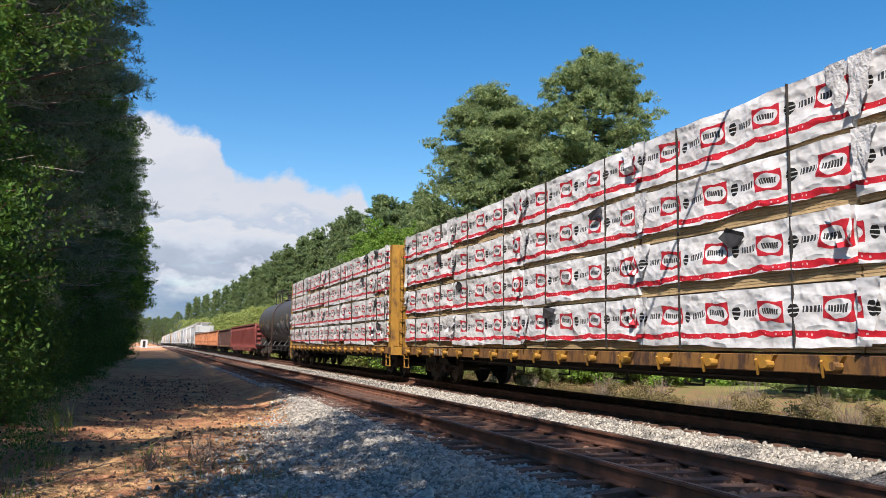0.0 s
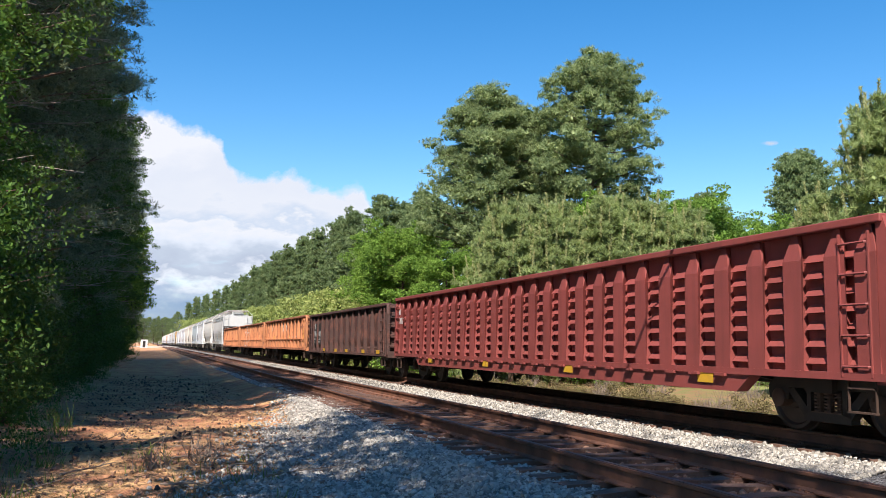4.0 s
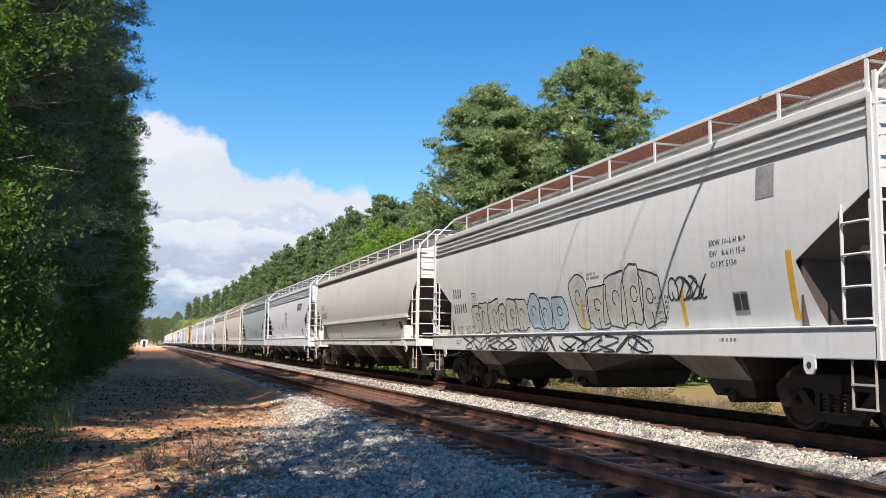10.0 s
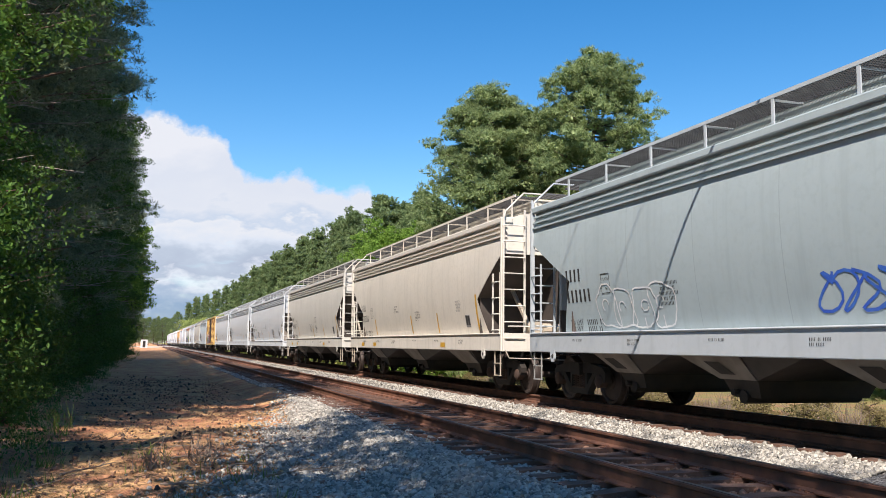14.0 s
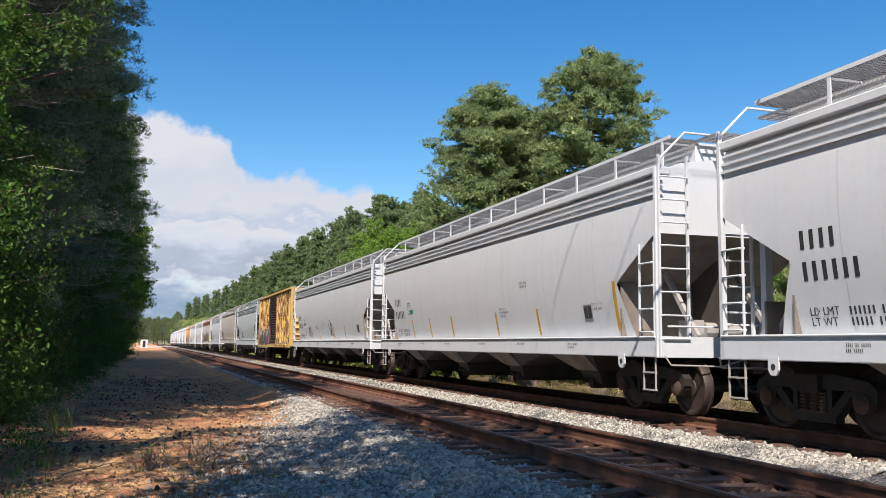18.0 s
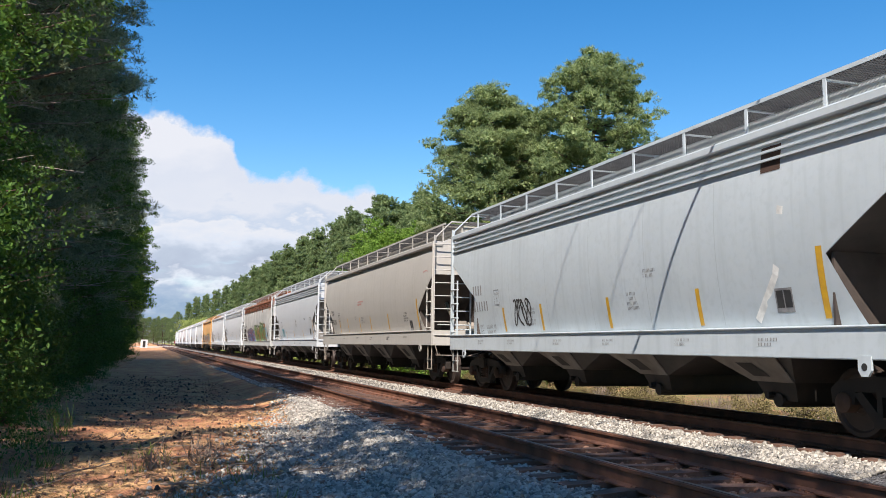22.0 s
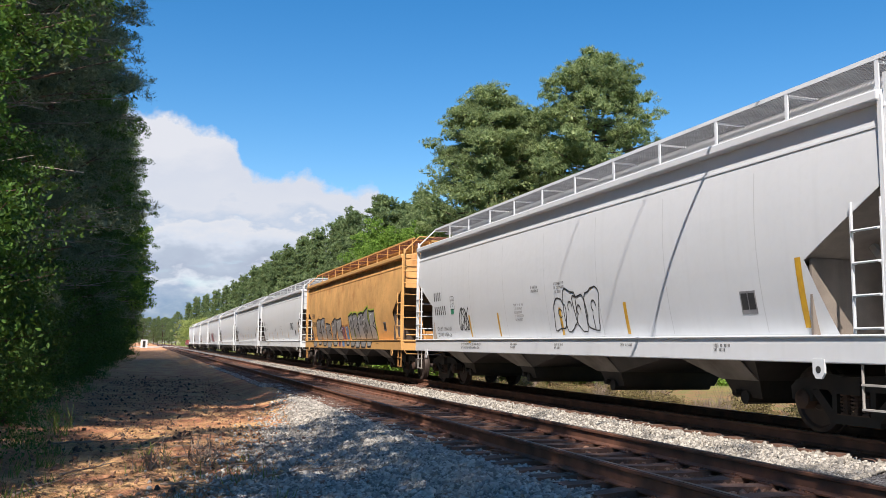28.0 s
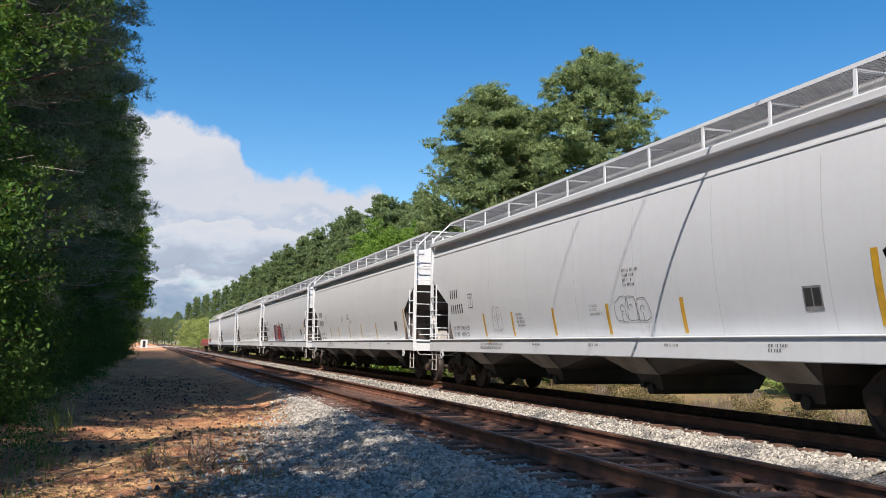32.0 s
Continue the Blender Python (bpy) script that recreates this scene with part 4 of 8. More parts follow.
def spring_mesh(x):
    g = Geo()
    for y in (-0.18, 0.0, 0.18):
        for k in range(6):
            g.rod((x, y, 0.31 + 0.045 * k), (x, y, 0.335 + 0.045 * k), 0.082, 10)
        g.rod((x, y, 0.3), (x, y, 0.57), 0.05, 8)
    g.box(x - 0.08, x + 0.08, -0.27, 0.27, 0.295, 0.312)
    return g.mesh("spring_nest", STEEL_RUST)


def truck(parent, y, tint=None):
    bol = Geo().box(-1.15, 1.15, -0.2, 0.2, 0.56, 0.78).rod((0, 0, 0.76), (0, 0, 0.95), 0.25, 12).box(-0.7, 0.7, -0.62, -0.54, 0.4, 0.6).box(-0.7, 0.7, 0.54, 0.62, 0.4, 0.6)
    m = tint or STEEL_DARK
    t = part("truck", shared("bolster", lambda: bol.mesh("truck", STEEL_DARK)), None, parent, at=(0, y, 0))
    for s in (-1, 1):
        part("spring_nest", shared(("springs", s), lambda: spring_mesh(s * 1.0)), None, t, "stacked rusty coil springs")
        part("side_frame", shared(("frame", s, m.name), lambda: side_frame_mesh(s, m)), None, t)
        for k in (-0.889, 0.889):
            part("bearing_cap", shared(("cap", s, k, m.name), lambda: Geo().lathe_x([(s * 0.95, 0.13), (s * 1.1, 0.13), (s * 1.13, 0.09), (s * 1.14, 0.04)], 14, (0, k, 0.457)).mesh("bearing_cap", tint or STEEL_RUST, True)), None, t)
    for k in (-0.889, 0.889):
        w = part("wheelset", shared("wheelset", wheelset_mesh), None, t, "worn steel wheels on an axle", at=(0, k, 0.46))
        WHEELSETS.append(w)
    return t


def coupler_mesh():
    g = Geo()
    g.box(-0.09, 0.09, 0.0, 0.72, 0.78, 0.96).box(-0.16, 0.12, 0.62, 0.86, 0.72, 1.02).box(-0.19, -0.08, 0.8, 0.98, 0.74, 1.0).box(0.05, 0.15, 0.82, 0.93, 0.76, 0.98)
    g.pipe([(0.25, 0.3, 0.75), (0.27, 0.55, 0.5), (0.22, 0.8, 0.42), (0.1, 0.95, 0.5)], 0.028, 6)
    g.pipe([(-1.3, 0.12, 0.92), (-0.5, 0.35, 0.95), (-0.1, 0.6, 1.06)], 0.016, 5)
    return g.mesh("coupler", STEEL_RUST)


def couplers(parent, y):
    part("coupler", shared("coupler", coupler_mesh), None, parent, "rusty knuckle coupler with air hose", at=(0, y, 0))
    c = part("coupler", shared("coupler", coupler_mesh), None, parent, "rusty knuckle coupler with air hose", at=(0, -y, 0))
    c.rotation_euler = (0, 0, math.pi)


def ladder_side(y, z0, z1, w, step=0.38, x=1.64, r=0.017):
    """A ladder on a wagon's side, both sides of the wagon in one call give two parts."""
    g = Geo()
    for k in (y - w / 2, y + w / 2):
        g.bar((x, k, z0), (x, k, z1), 0.035, 0.02)
    z = z0 + 0.12
    while z < z1:
        g.pipe([(x - 0.04 * (1 if x > 0 else -1), y - w / 2, z), (x + 0.03 * (1 if x > 0 else -1), y - w / 2 + 0.03, z), (x + 0.03 * (1 if x > 0 else -1), y + w / 2 - 0.03, z), (x - 0.04 * (1 if x > 0 else -1), y + w / 2, z)], r, 6)
        z += step
    return g


def ladder_end(y, x0, x1, z0, z1, step=0.38, out=0.07):
    g = Geo()
    s = 1 if y > 0 else -1
    for x in (x0, x1):
        g.bar((x, y, z0), (x, y, z1), 0.035, 0.05)
    z = z0 + 0.3
    while z < z1 - 0.05:
        g.pipe([(x0, y, z), (x0 + 0.03, y + s * out, z), (x1 - 0.03, y + s * out, z), (x1, y, z)], 0.016, 6)
        z += step
    return g


def step_iron(y, x, z0=0.42, z1=1.0, w=0.42):
    g = Geo()
    for k in (y - w / 2, y + w / 2):
        g.bar((x, k, z0), (x, k, z1), 0.03, 0.012)
    g.box(x - 0.03, x + 0.03, y - w / 2, y + w / 2, z0, z0 + 0.022).box(x - 0.03, x + 0.03, y - w / 2, y + w / 2, z0 + 0.28, z0 + 0.305)
    return g


# ---- marks on the sides ----
def flat_side(z):
    return SIDE


def stroke(g, pts, width, surf, off=0.006):
    """A painted line on the near side, through points of (y, z)."""
    v = []
    for i, (y, z) in enumerate(pts):
        a, b = pts[max(0, i - 1)], pts[min(len(pts) - 1, i + 1)]
        dy, dz = b[0] - a[0], b[1] - a[1]
        k = math.hypot(dy, dz) or 1.0
        ny, nz = -dz / k * width / 2, dy / k * width / 2
        for s in (-1, 1):
            yy, zz = y + s * ny, z + s * nz
            v.append((-(surf(zz) + off), yy, zz))
    g.add(v, [(2 * i, 2 * i + 1, 2 * i + 3, 2 * i + 2) for i in range(len(pts) - 1)])


def patch(g, y0, y1, z0, z1, surf, off=0.005, n=4):
    zs = [z0 + (z1 - z0) * i / n for i in range(n + 1)] if z1 - z0 > 0.3 else [z0, z1]
    for a, b in zip(zs, zs[1:]):
        g.add([(-(surf(a) + off), y0, a), (-(surf(a) + off), y1, a), (-(surf(b) + off), y1, b), (-(surf(b) + off), y0, b)], [(0, 1, 2, 3)])
    return g


def mark(parent, name, y0, y1, z0, z1, material, surf=flat_side, label="", off=0.005):
    return part(name, patch(Geo(), y0, y1, z0, z1, surf, off), material, parent, label)


def bars(parent, y, z, chars, h, surf, material=BLACK_INK, name="lettering"):
    """Rows of plain bars in place of lettering; y is where the row starts, it runs towards smaller y."""
    g = Geo()
    for r, row in enumerate(chars):
        x = y
        for c in row:
            if c != " ":
                patch(g, x, x - h * 0.3, z - r * h * 1.5, z - r * h * 1.5 + h, surf, 0.005, 1)
            x -= h * 0.72
    return tagged(part(name, g, material, parent, "rows of painted lettering"), kind="stuff")


def words(parent, text, y, z, h, surf=flat_side, material=BLACK_INK, x_off=0.006):
    cu = bpy.data.curves.new("lettering", "FONT")
    cu.body, cu.size, cu.resolution_u = text, h * 1.38, 1
    ob = bpy.data.objects.new("lettering", cu)
    me = bpy.data.meshes.new_from_object(ob)
    bpy.data.objects.remove(ob)
    for v in me.vertices:
        yy, zz = y - v.co.x, z + v.co.y
        v.co = (-(surf(zz) + x_off), yy, zz)
    me.materials.clear()
    me.materials.append(material)
    return part("lettering", me, None, parent, "painted words")


def scrawl(parent, y, z, w, h, seed, material, surf=flat_side, width=0.035, loops=5):
    """A tag of loose looping spray strokes; it starts at y and runs towards smaller y."""
    rng = np.random.default_rng(seed)
    g = Geo()
    for k in range(loops):
        cx = y - w * (k + 0.5) / loops
        ph, a, b = rng.uniform(0, 6.3), rng.uniform(1.2, 2.4), rng.uniform(0.8, 1.6)
        pts = []
        for i in range(17):
            t = i / 16 * 2 * math.pi * rng.uniform(0.97, 1.0)
            pts.append((cx + 0.55 * w / loops * math.sin(a * t + ph) + 0.1 * w / loops * t, z + h / 2 + h * 0.45 * math.sin(b * t + ph * 1.7)))
        stroke(g, pts, width, surf, 0.006 + 0.0004 * (k % 4))
    return part("graffiti", g, material, parent, "sprayed looping tag")


def end_words(parent, text, x, y, z, h, material=BLACK_INK):
    """Painted words on a wagon's end that faces smaller y."""
    cu = bpy.data.curves.new("lettering", "FONT")
    cu.body, cu.size, cu.resolution_u = text, h * 1.38, 1
    ob = bpy.data.objects.new("lettering", cu)
    me = bpy.data.meshes.new_from_object(ob)
    bpy.data.objects.remove(ob)
    for v in me.vertices:
        v.co = (x + v.co.x, y, z + v.co.y)
    me.materials.clear()
    me.materials.append(material)
    return part("lettering", me, None, parent, "painted words")


def bubble(parent, y, z, w, h, seed, surf, letters=5, width=0.032, ink=BLACK_INK, fill=None):
    """Thin-lined round letters sprayed as outlines, with an optional pale fill; runs from y towards smaller y."""
    rng = np.random.default_rng(seed)
    cw = w / letters
    lines, fills = Geo(), Geo()
    for k in range(letters):
        c0, hh, lean = y - cw * k, h * rng.uniform(0.75, 1.05), rng.uniform(-0.15, 0.15) * cw
        ww = cw * rng.uniform(1.0, 1.3)
        sq = rng.uniform(0.35, 0.75)
        pts = []
        for i in range(22):
            t = 2 * math.pi * i / 21
            c_, s_ = math.cos(t), math.sin(t)
            r = 1 + 0.10 * math.sin(3 * t + seed + k) + 0.06 * math.sin(5 * t + 2 * k)
            u, w_ = math.copysign(abs(c_) ** sq, c_) * r, math.copysign(abs(s_) ** sq, s_) * r
            pts.append((c0 - ww / 2 + u * ww / 2 + lean * w_, z + hh * (0.5 + 0.46 * w_)))
        stroke(lines, pts, width, surf, 0.0075 + 0.0005 * (k % 3))
        hole = [(c0 - ww * (0.5 + 0.16 * math.cos(t)) + lean, z + hh * (0.55 + 0.13 * math.sin(t * rng.uniform(0.98, 1.0)))) for t in np.linspace(0, 2 * math.pi * rng.uniform(0.6, 1.0), 8)]
        stroke(lines, hole, width * 0.9, surf, 0.0075)
        if rng.uniform() > 0.4:
            stroke(lines, [(c0 - ww * 0.5, z), (c0 - ww * 0.48, z + hh * rng.uniform(0.2, 0.4))], width, surf, 0.0075)
        if fill:
            stroke(fills, [(c0 - ww * 0.5 + lean * (2 * q / 7 - 1), z + hh * (0.05 + 0.9 * q / 7)) for q in range(8)], ww * 0.92, surf, 0.0045 + 0.0006 * (k % 3))
    if fill:
        part("graffiti", fills, SPRAY[fill], parent, "pale sprayed fill")
    part("graffiti", lines, ink, parent, "thin black sprayed outline letters")


def piece(parent, y, z, w, h, seed, surf, letters, fills, outline="black", halo=None, sill=None, width=0.045):
    """A large sprayed piece of block letters, each a part of its own; sill = (x, low z, high z) lets it run on over the sill."""
    rng = np.random.default_rng(seed)
    cw = w / letters
    edge, glow, counter, glint = Geo(), Geo(), Geo(), Geo()
    n = 6
    for k in range(letters):
        c0 = y - cw * (k + 0.06 * rng.uniform(-1, 1))
        hl, hr = h * rng.uniform(0.72, 1.05), h * rng.uniform(0.72, 1.05)
        lean, bulge, foot = cw * rng.uniform(-0.28, 0.28), cw * rng.uniform(-0.14, 0.14), cw * rng.uniform(0.0, 0.16)
        left = [(c0 - foot + lean * t - bulge * math.sin(math.pi * t), z + hl * t) for t in (i / n for i in range(n + 1))]
        right = [(c0 - cw * 1.02 + foot + lean * t + bulge * math.sin(2.2 * math.pi * t), z + hr * t) for t in (i / n for i in range(n + 1))]
        g = Geo()
        off = 0.0065 + 0.0012 * (k % 2)
        for i in range(n):
            q = (left[i], right[i], right[i + 1], left[i + 1])
            g.add([(-(surf(b) + off), a, b) for a, b in q], [(0, 1, 2, 3)])
        part("graffiti_letter", g, SPRAY[fills[k % len(fills)]], parent, "sprayed block letter")
        ring = left + [((left[-1][0] + right[-1][0]) / 2, (left[-1][1] + right[-1][1]) / 2 + 0.05 * h * rng.uniform(-1, 1))] + right[::-1] + [left[0]]
        stroke(edge, ring, width, surf, 0.0092)
        if halo:
            stroke(glow, ring, width * 2.6, surf, 0.004)
        cx, cz = (left[3][0] + right[3][0]) / 2, z + h * rng.uniform(0.35, 0.6)
        kind = int(rng.integers(3))
        if kind == 0:
            stroke(counter, [(cx + 0.1 * cw * math.cos(t), cz + 0.16 * h * math.sin(t)) for t in np.linspace(0, 2 * math.pi, 9)], 0.08 * cw, surf, 0.0098)
        elif kind == 1:
            stroke(counter, [(cx, z), (cx + 0.02 * cw, z + 0.28 * h)], 0.14 * cw, surf, 0.0098)
            stroke(counter, [(cx, cz + 0.16 * h), (cx - 0.04 * cw, cz + 0.32 * h)], 0.1 * cw, surf, 0.0098)
        else:
            stroke(counter, [(right[2][0], right[2][1]), (cx, z + 0.42 * h), (right[4][0], right[4][1])], 0.08 * cw, surf, 0.0098)
        stroke(glint, [(left[3][0] - 0.1 * cw, left[3][1]), (left[5][0] - 0.1 * cw, left[5][1]), (cx, z + 0.92 * min(hl, hr))], width * 0.5, surf, 0.0104)
        if sill:
            sx, za, zb = sill
            a0, a1 = left[0][0], right[0][0]
            d = rng.uniform(0.5, 1.0) * (zb - za)
            flat = lambda q: sx
            g = Geo().add([(-(sx + 0.003), a0, zb), (-(sx + 0.003), a1, zb), (-(sx + 0.003), a1 + 0.3 * cw * rng.uniform(0, 1), zb - d), (-(sx + 0.003), a0 - 0.2 * cw * rng.uniform(0, 1), zb - d)], [(0, 1, 2, 3)])
            part("graffiti_letter", g, SPRAY[fills[k % len(fills)]], parent, "foot of a sprayed letter on the sill")
            stroke(edge, [(a0, zb), (a0 - 0.15 * cw, zb - d), (a1 + 0.25 * cw, zb - d), (a1, zb)], width, flat, 0.005)
    if halo:
        part("graffiti", glow, SPRAY[halo], parent, "bright sprayed halo")
    part("graffiti", edge, SPRAY[outline], parent, "sprayed outlines of the letters")
    part("graffiti", counter, SPRAY[outline], parent, "sprayed inner shapes of the letters")
    part("graffiti", glint, SPRAY["white" if outline != "white" else "grey"], parent, "thin sprayed highlights")


def wild(parent, y, z, w, h, seed, surf, base, lines, ink="black", count=6, reach=0.0, x_off=0.0):
    """An interlocked sprayed piece: leaning letter blocks, coloured bands and arcs, dark outlines and pale glints; runs from y towards smaller y."""
    rng = np.random.default_rng(seed)
    on = lambda q: surf(q) + x_off
    cw = w / count
    blocks = {c: Geo() for c in base}
    arcs = {c: Geo() for c in lines}
    dark, pale = Geo(), Geo()
    for k in range(count):
        c0, tall, lean = y - cw * (k + 0.5), h * rng.uniform(0.78, 1.05), cw * rng.uniform(-0.35, 0.35)
        spine = [(c0 + lean * (t - 0.5), z - reach + (tall + reach) * t) for t in np.linspace(0, 1, 6)]
        c = base[k % len(base)]
        stroke(blocks[c], spine, cw * 1.02, on, 0.0055 + 0.0004 * (k % 3))
        for m in range(2):
            b0, z0 = c0 + cw * rng.uniform(-0.35, 0.35), z + tall * rng.uniform(0.05, 0.6)
            stroke(blocks[base[int(rng.integers(len(base)))]], [(b0 + 0.2 * cw * math.sin(2.5 * t + seed), z0 + tall * 0.4 * t) for t in np.linspace(0, 1, 5)], cw * rng.uniform(0.16, 0.34), on, 0.0068 + 0.0004 * m)
        for m in range(4):
            b0, z0, a0 = c0 + cw * rng.uniform(-0.5, 0.5), z + tall * rng.uniform(0.15, 0.8), rng.uniform(0, 6.28)
            ry, rz = cw * rng.uniform(0.15, 0.5), tall * rng.uniform(0.12, 0.34)
            pts = [(b0 + ry * math.cos(a0 + t), max(z - reach, z0 + rz * math.sin(a0 + t))) for t in np.linspace(0, rng.uniform(2.0, 4.2), 9)]
            stroke(arcs[lines[int(rng.integers(len(lines)))]], pts, 0.05 * h * rng.uniform(0.8, 1.6), on, 0.0082 + 0.0003 * m)
            stroke(dark, [(a + 0.05 * h, b + 0.02 * h) for a, b in pts], 0.026 * h, on, 0.0094)
        for sd in (-0.5, 0.5):
            stroke(dark, [(a + sd * cw * rng.uniform(0.85, 1.0), b) for a, b in spine], 0.05 * h, on, 0.0098)
        stroke(dark, [(spine[-1][0] - 0.5 * cw, spine[-1][1]), (spine[-1][0], spine[-1][1] + 0.06 * h), (spine[-1][0] + 0.5 * cw, spine[-1][1] - 0.03 * h)], 0.045 * h, on, 0.0098)
        stroke(pale, [(spine[3][0] + 0.3 * cw, spine[3][1]), (spine[5][0] + 0.22 * cw, spine[5][1] - 0.08 * h), (spine[5][0] - 0.2 * cw, spine[5][1] - 0.05 * h)], 0.035 * h, on, 0.0104)
    for c, g in blocks.items():
        part("graffiti", g, SPRAY[c], parent, "sprayed letter blocks")
    for c, g in arcs.items():
        part("graffiti", g, SPRAY[c], parent, "sprayed coloured arcs")
    part("graffiti", dark, SPRAY[ink], parent, "dark sprayed outlines")
    part("graffiti", pale, SPRAY["white"], parent, "thin pale sprayed glints")


# ---- covered hopper ----
def end_walk_mesh(zt, m):
    """Cross walkway of open grating that overhangs the wagon's end."""
    g = Geo()
    for k in range(9):
        g.box(-0.6 + 0.15 * k - 0.012, -0.6 + 0.15 * k + 0.012, -0.25, 0.35, zt - 0.03, zt)
    for k in range(7):
        g.box(-0.6, 0.6, -0.25 + 0.1 * k - 0.012, -0.25 + 0.1 * k + 0.012, zt - 0.03, zt)
    return g.mesh("end_walkway", m)


def hopper(y, length, col, label, sill=(0.97, 1.33), eave=4.0, bulge=0.12, band="lip", kink=3.0, inset=1.35, low=2.25, walkway=None, bays=4, truck_in=1.15, dirt=0.3,
           skin=None, end_col=None, high_walk=0.69, roof_col=None, truck_m=None, caution=False, slope_m=None):
    """A covered hopper wagon, centred on y at the start."""
    root = new("covered_hopper_wagon")
    tagged(root, label, "hopper wagon", "covered hopper wagons of the train")
    B = length / 2
    body_m = skin or paint(col, dirt)
    trim_m = paint(end_col or col, dirt, 0.5)
    iron_m = paint(tuple(round(c * k, 3) for c, k in zip(end_col or col, (0.66, 0.6, 0.54))), 0.8, 0.6)
    s0, s1 = sill
    slope_m = slope_m or SLOPE_GRIME_SHADE
    END_INSET[root.name] = inset

    def surf(z):
        if z < 3.0:
            return SIDE - 0.015 - (bulge + 0.07) * ((3.0 - z) / 1.6) ** 2
        return SIDE - 0.015 - 0.09 * ((z - 3.0) / 1.1) ** 2

    def y_end(z):
        if z >= kink:
            return B - 0.04
        return B - 0.04 - inset * (kink - z) / (kink - low)

    def y_side(z):
        """Where the side sheet stops: it returns outwards below the low corner."""
        if z >= low:
            return y_end(z)
        return B - 0.04 - inset * (1 - 0.3 * (low - z) / (low - s1 + 0.02))

    # body shell: sides bulge, ends slope in below the kink
    zs = sorted(set([round(s1 - 0.02 + (eave - s1 + 0.02) * i / 14, 3) for i in range(15)] + [low, kink]))
    ring = [(-surf(z), z) for z in zs] + [(-1.1, eave + 0.2), (-0.5, eave + 0.3), (0.5, eave + 0.3), (1.1, eave + 0.2)] + [(surf(z), z) for z in reversed(zs)]
    v, f = [], []
    steps = 9
    for x, z in ring:
        e = y_side(z)
        for i in range(steps):
            v.append((x, -e + 2 * e * i / (steps - 1), z))
    m = len(ring)
    for j in range(m - 1):
        for i in range(steps - 1):
            a = j * steps + i
            f.append((a, a + 1, a + steps + 1, a + steps))
    nz = len(zs)
    for i in (0, steps - 1):
        e = 1 if i else -1
        slope = Geo()
        for j in range(nz - 1):
            a, b = j * steps + i, (m - 1 - j) * steps + i
            if zs[j] < kink - 0.01:
                za, zb = zs[j], zs[j + 1]
                xa, xb = surf(za) - 0.012, surf(zb) - 0.012
                slope.add([(-xa, e * y_end(za), za), (-xb, e * y_end(zb), zb), (xb, e * y_end(zb), zb), (xa, e * y_end(za), za)], [(0, 1, 2, 3)])
            else:
                f.append((a, a + steps, b - steps, b))
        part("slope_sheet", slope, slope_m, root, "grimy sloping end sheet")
        f.append(tuple(j * steps + i for j in range(nz - 1, m - nz + 1)))
    g = Geo()
    g.v, g.f = v, f
    part("body", g, body_m, root, smooth=True)
    # weld seams
    seam_m = paint(tuple(round(c * 0.84, 3) for c in col), 0.3)
    for k in range(1, bays * 2):
        yy = -B + 2 * B * k / (bays * 2)
        if abs(yy) < B - inset - 0.3:
            part("weld_seam", patch(Geo(), yy - 0.009, yy + 0.009, s1 + 0.05, eave - 0.45, surf, 0.003, 6), seam_m, root)
    # roof edge and its rails
    roof_m = paint(roof_col or col, dirt * 0.6)
    for s in (-1, 1):
        xs = sorted((s * 1.3, s * (surf(eave) + (0.135 if band == "lip" else 0.10))))
        soft_edges(part("roof_edge", Geo().box(xs[0], xs[1], -B, B, eave - 0.02, eave + 0.12), roof_m, root), 0.025)
        if band == "ribs":
            for q in (0.12, 0.24, 0.36):
                xs = sorted((s * 1.45, s * (surf(eave - q) + 0.045)))
                part("side_rail", Geo().box(xs[0], xs[1], -B, B, eave - q, eave - q + 0.035), roof_m, root)
        elif band == "lip":
            xs = sorted((s * 1.45, s * (surf(eave - 0.29) + 0.014)))
            part("side_rail", Geo().box(xs[0], xs[1], -B, B, eave - 0.305, eave - 0.28), roof_m, root)
    # hatch coaming and covers
    zt = eave + high_walk
    part("hatch_trough", Geo().box(-0.6, 0.6, -B + 0.3, B - 0.3, eave + 0.2, zt - 0.035), roof_m, root)
    for k in range(bays * 2 - 1):
        yy = -B + 1.6 + (2 * B - 3.2) * k / (bays * 2 - 2)
        part("hatch_cover", shared(("hatch", zt), lambda: Geo().box(-0.38, 0.38, -0.7, 0.7, zt - 0.035, zt + 0.02).mesh("hatch_cover", GRATING)), None, root, at=(0, yy, 0))
    # running boards of open grating
    wm = walkway or GRATING

    def board():
        g = Geo()
        for s in (-1, 1):
            for k in range(13):
                x = s * (0.56 + 0.56 * k / 12)
                g.box(x - 0.007, x + 0.007, -B + 0.25, B - 0.25, zt - 0.03, zt)
            yy = -B + 0.25
            while yy < B - 0.25:
                g.box(min(s * 0.56, s * 1.12), max(s * 0.56, s * 1.12), yy, yy + 0.018, zt - 0.02, zt)
                yy += 0.075
        return g.mesh("running_board", wm)

    part("running_board", shared(("board", round(B, 2), eave, zt, wm.name), board), None, root, "open steel grating walkway")
    for s in (-1, 1):
        yy = -B + 0.5
        while yy < B - 0.2:
            xo = (min(s * 1.12, s * 1.14), max(s * 1.12, s * 1.14))
            g = Geo().box(xo[0], xo[1], yy - 0.03, yy + 0.03, eave + 0.18, zt + 0.03).box(min(s * 0.58, s * 1.12), max(s * 0.58, s * 1.12), yy - 0.015, yy + 0.015, zt - 0.06, zt - 0.03)
            part("walkway_bracket", g, trim_m, root)
            yy += 1.62
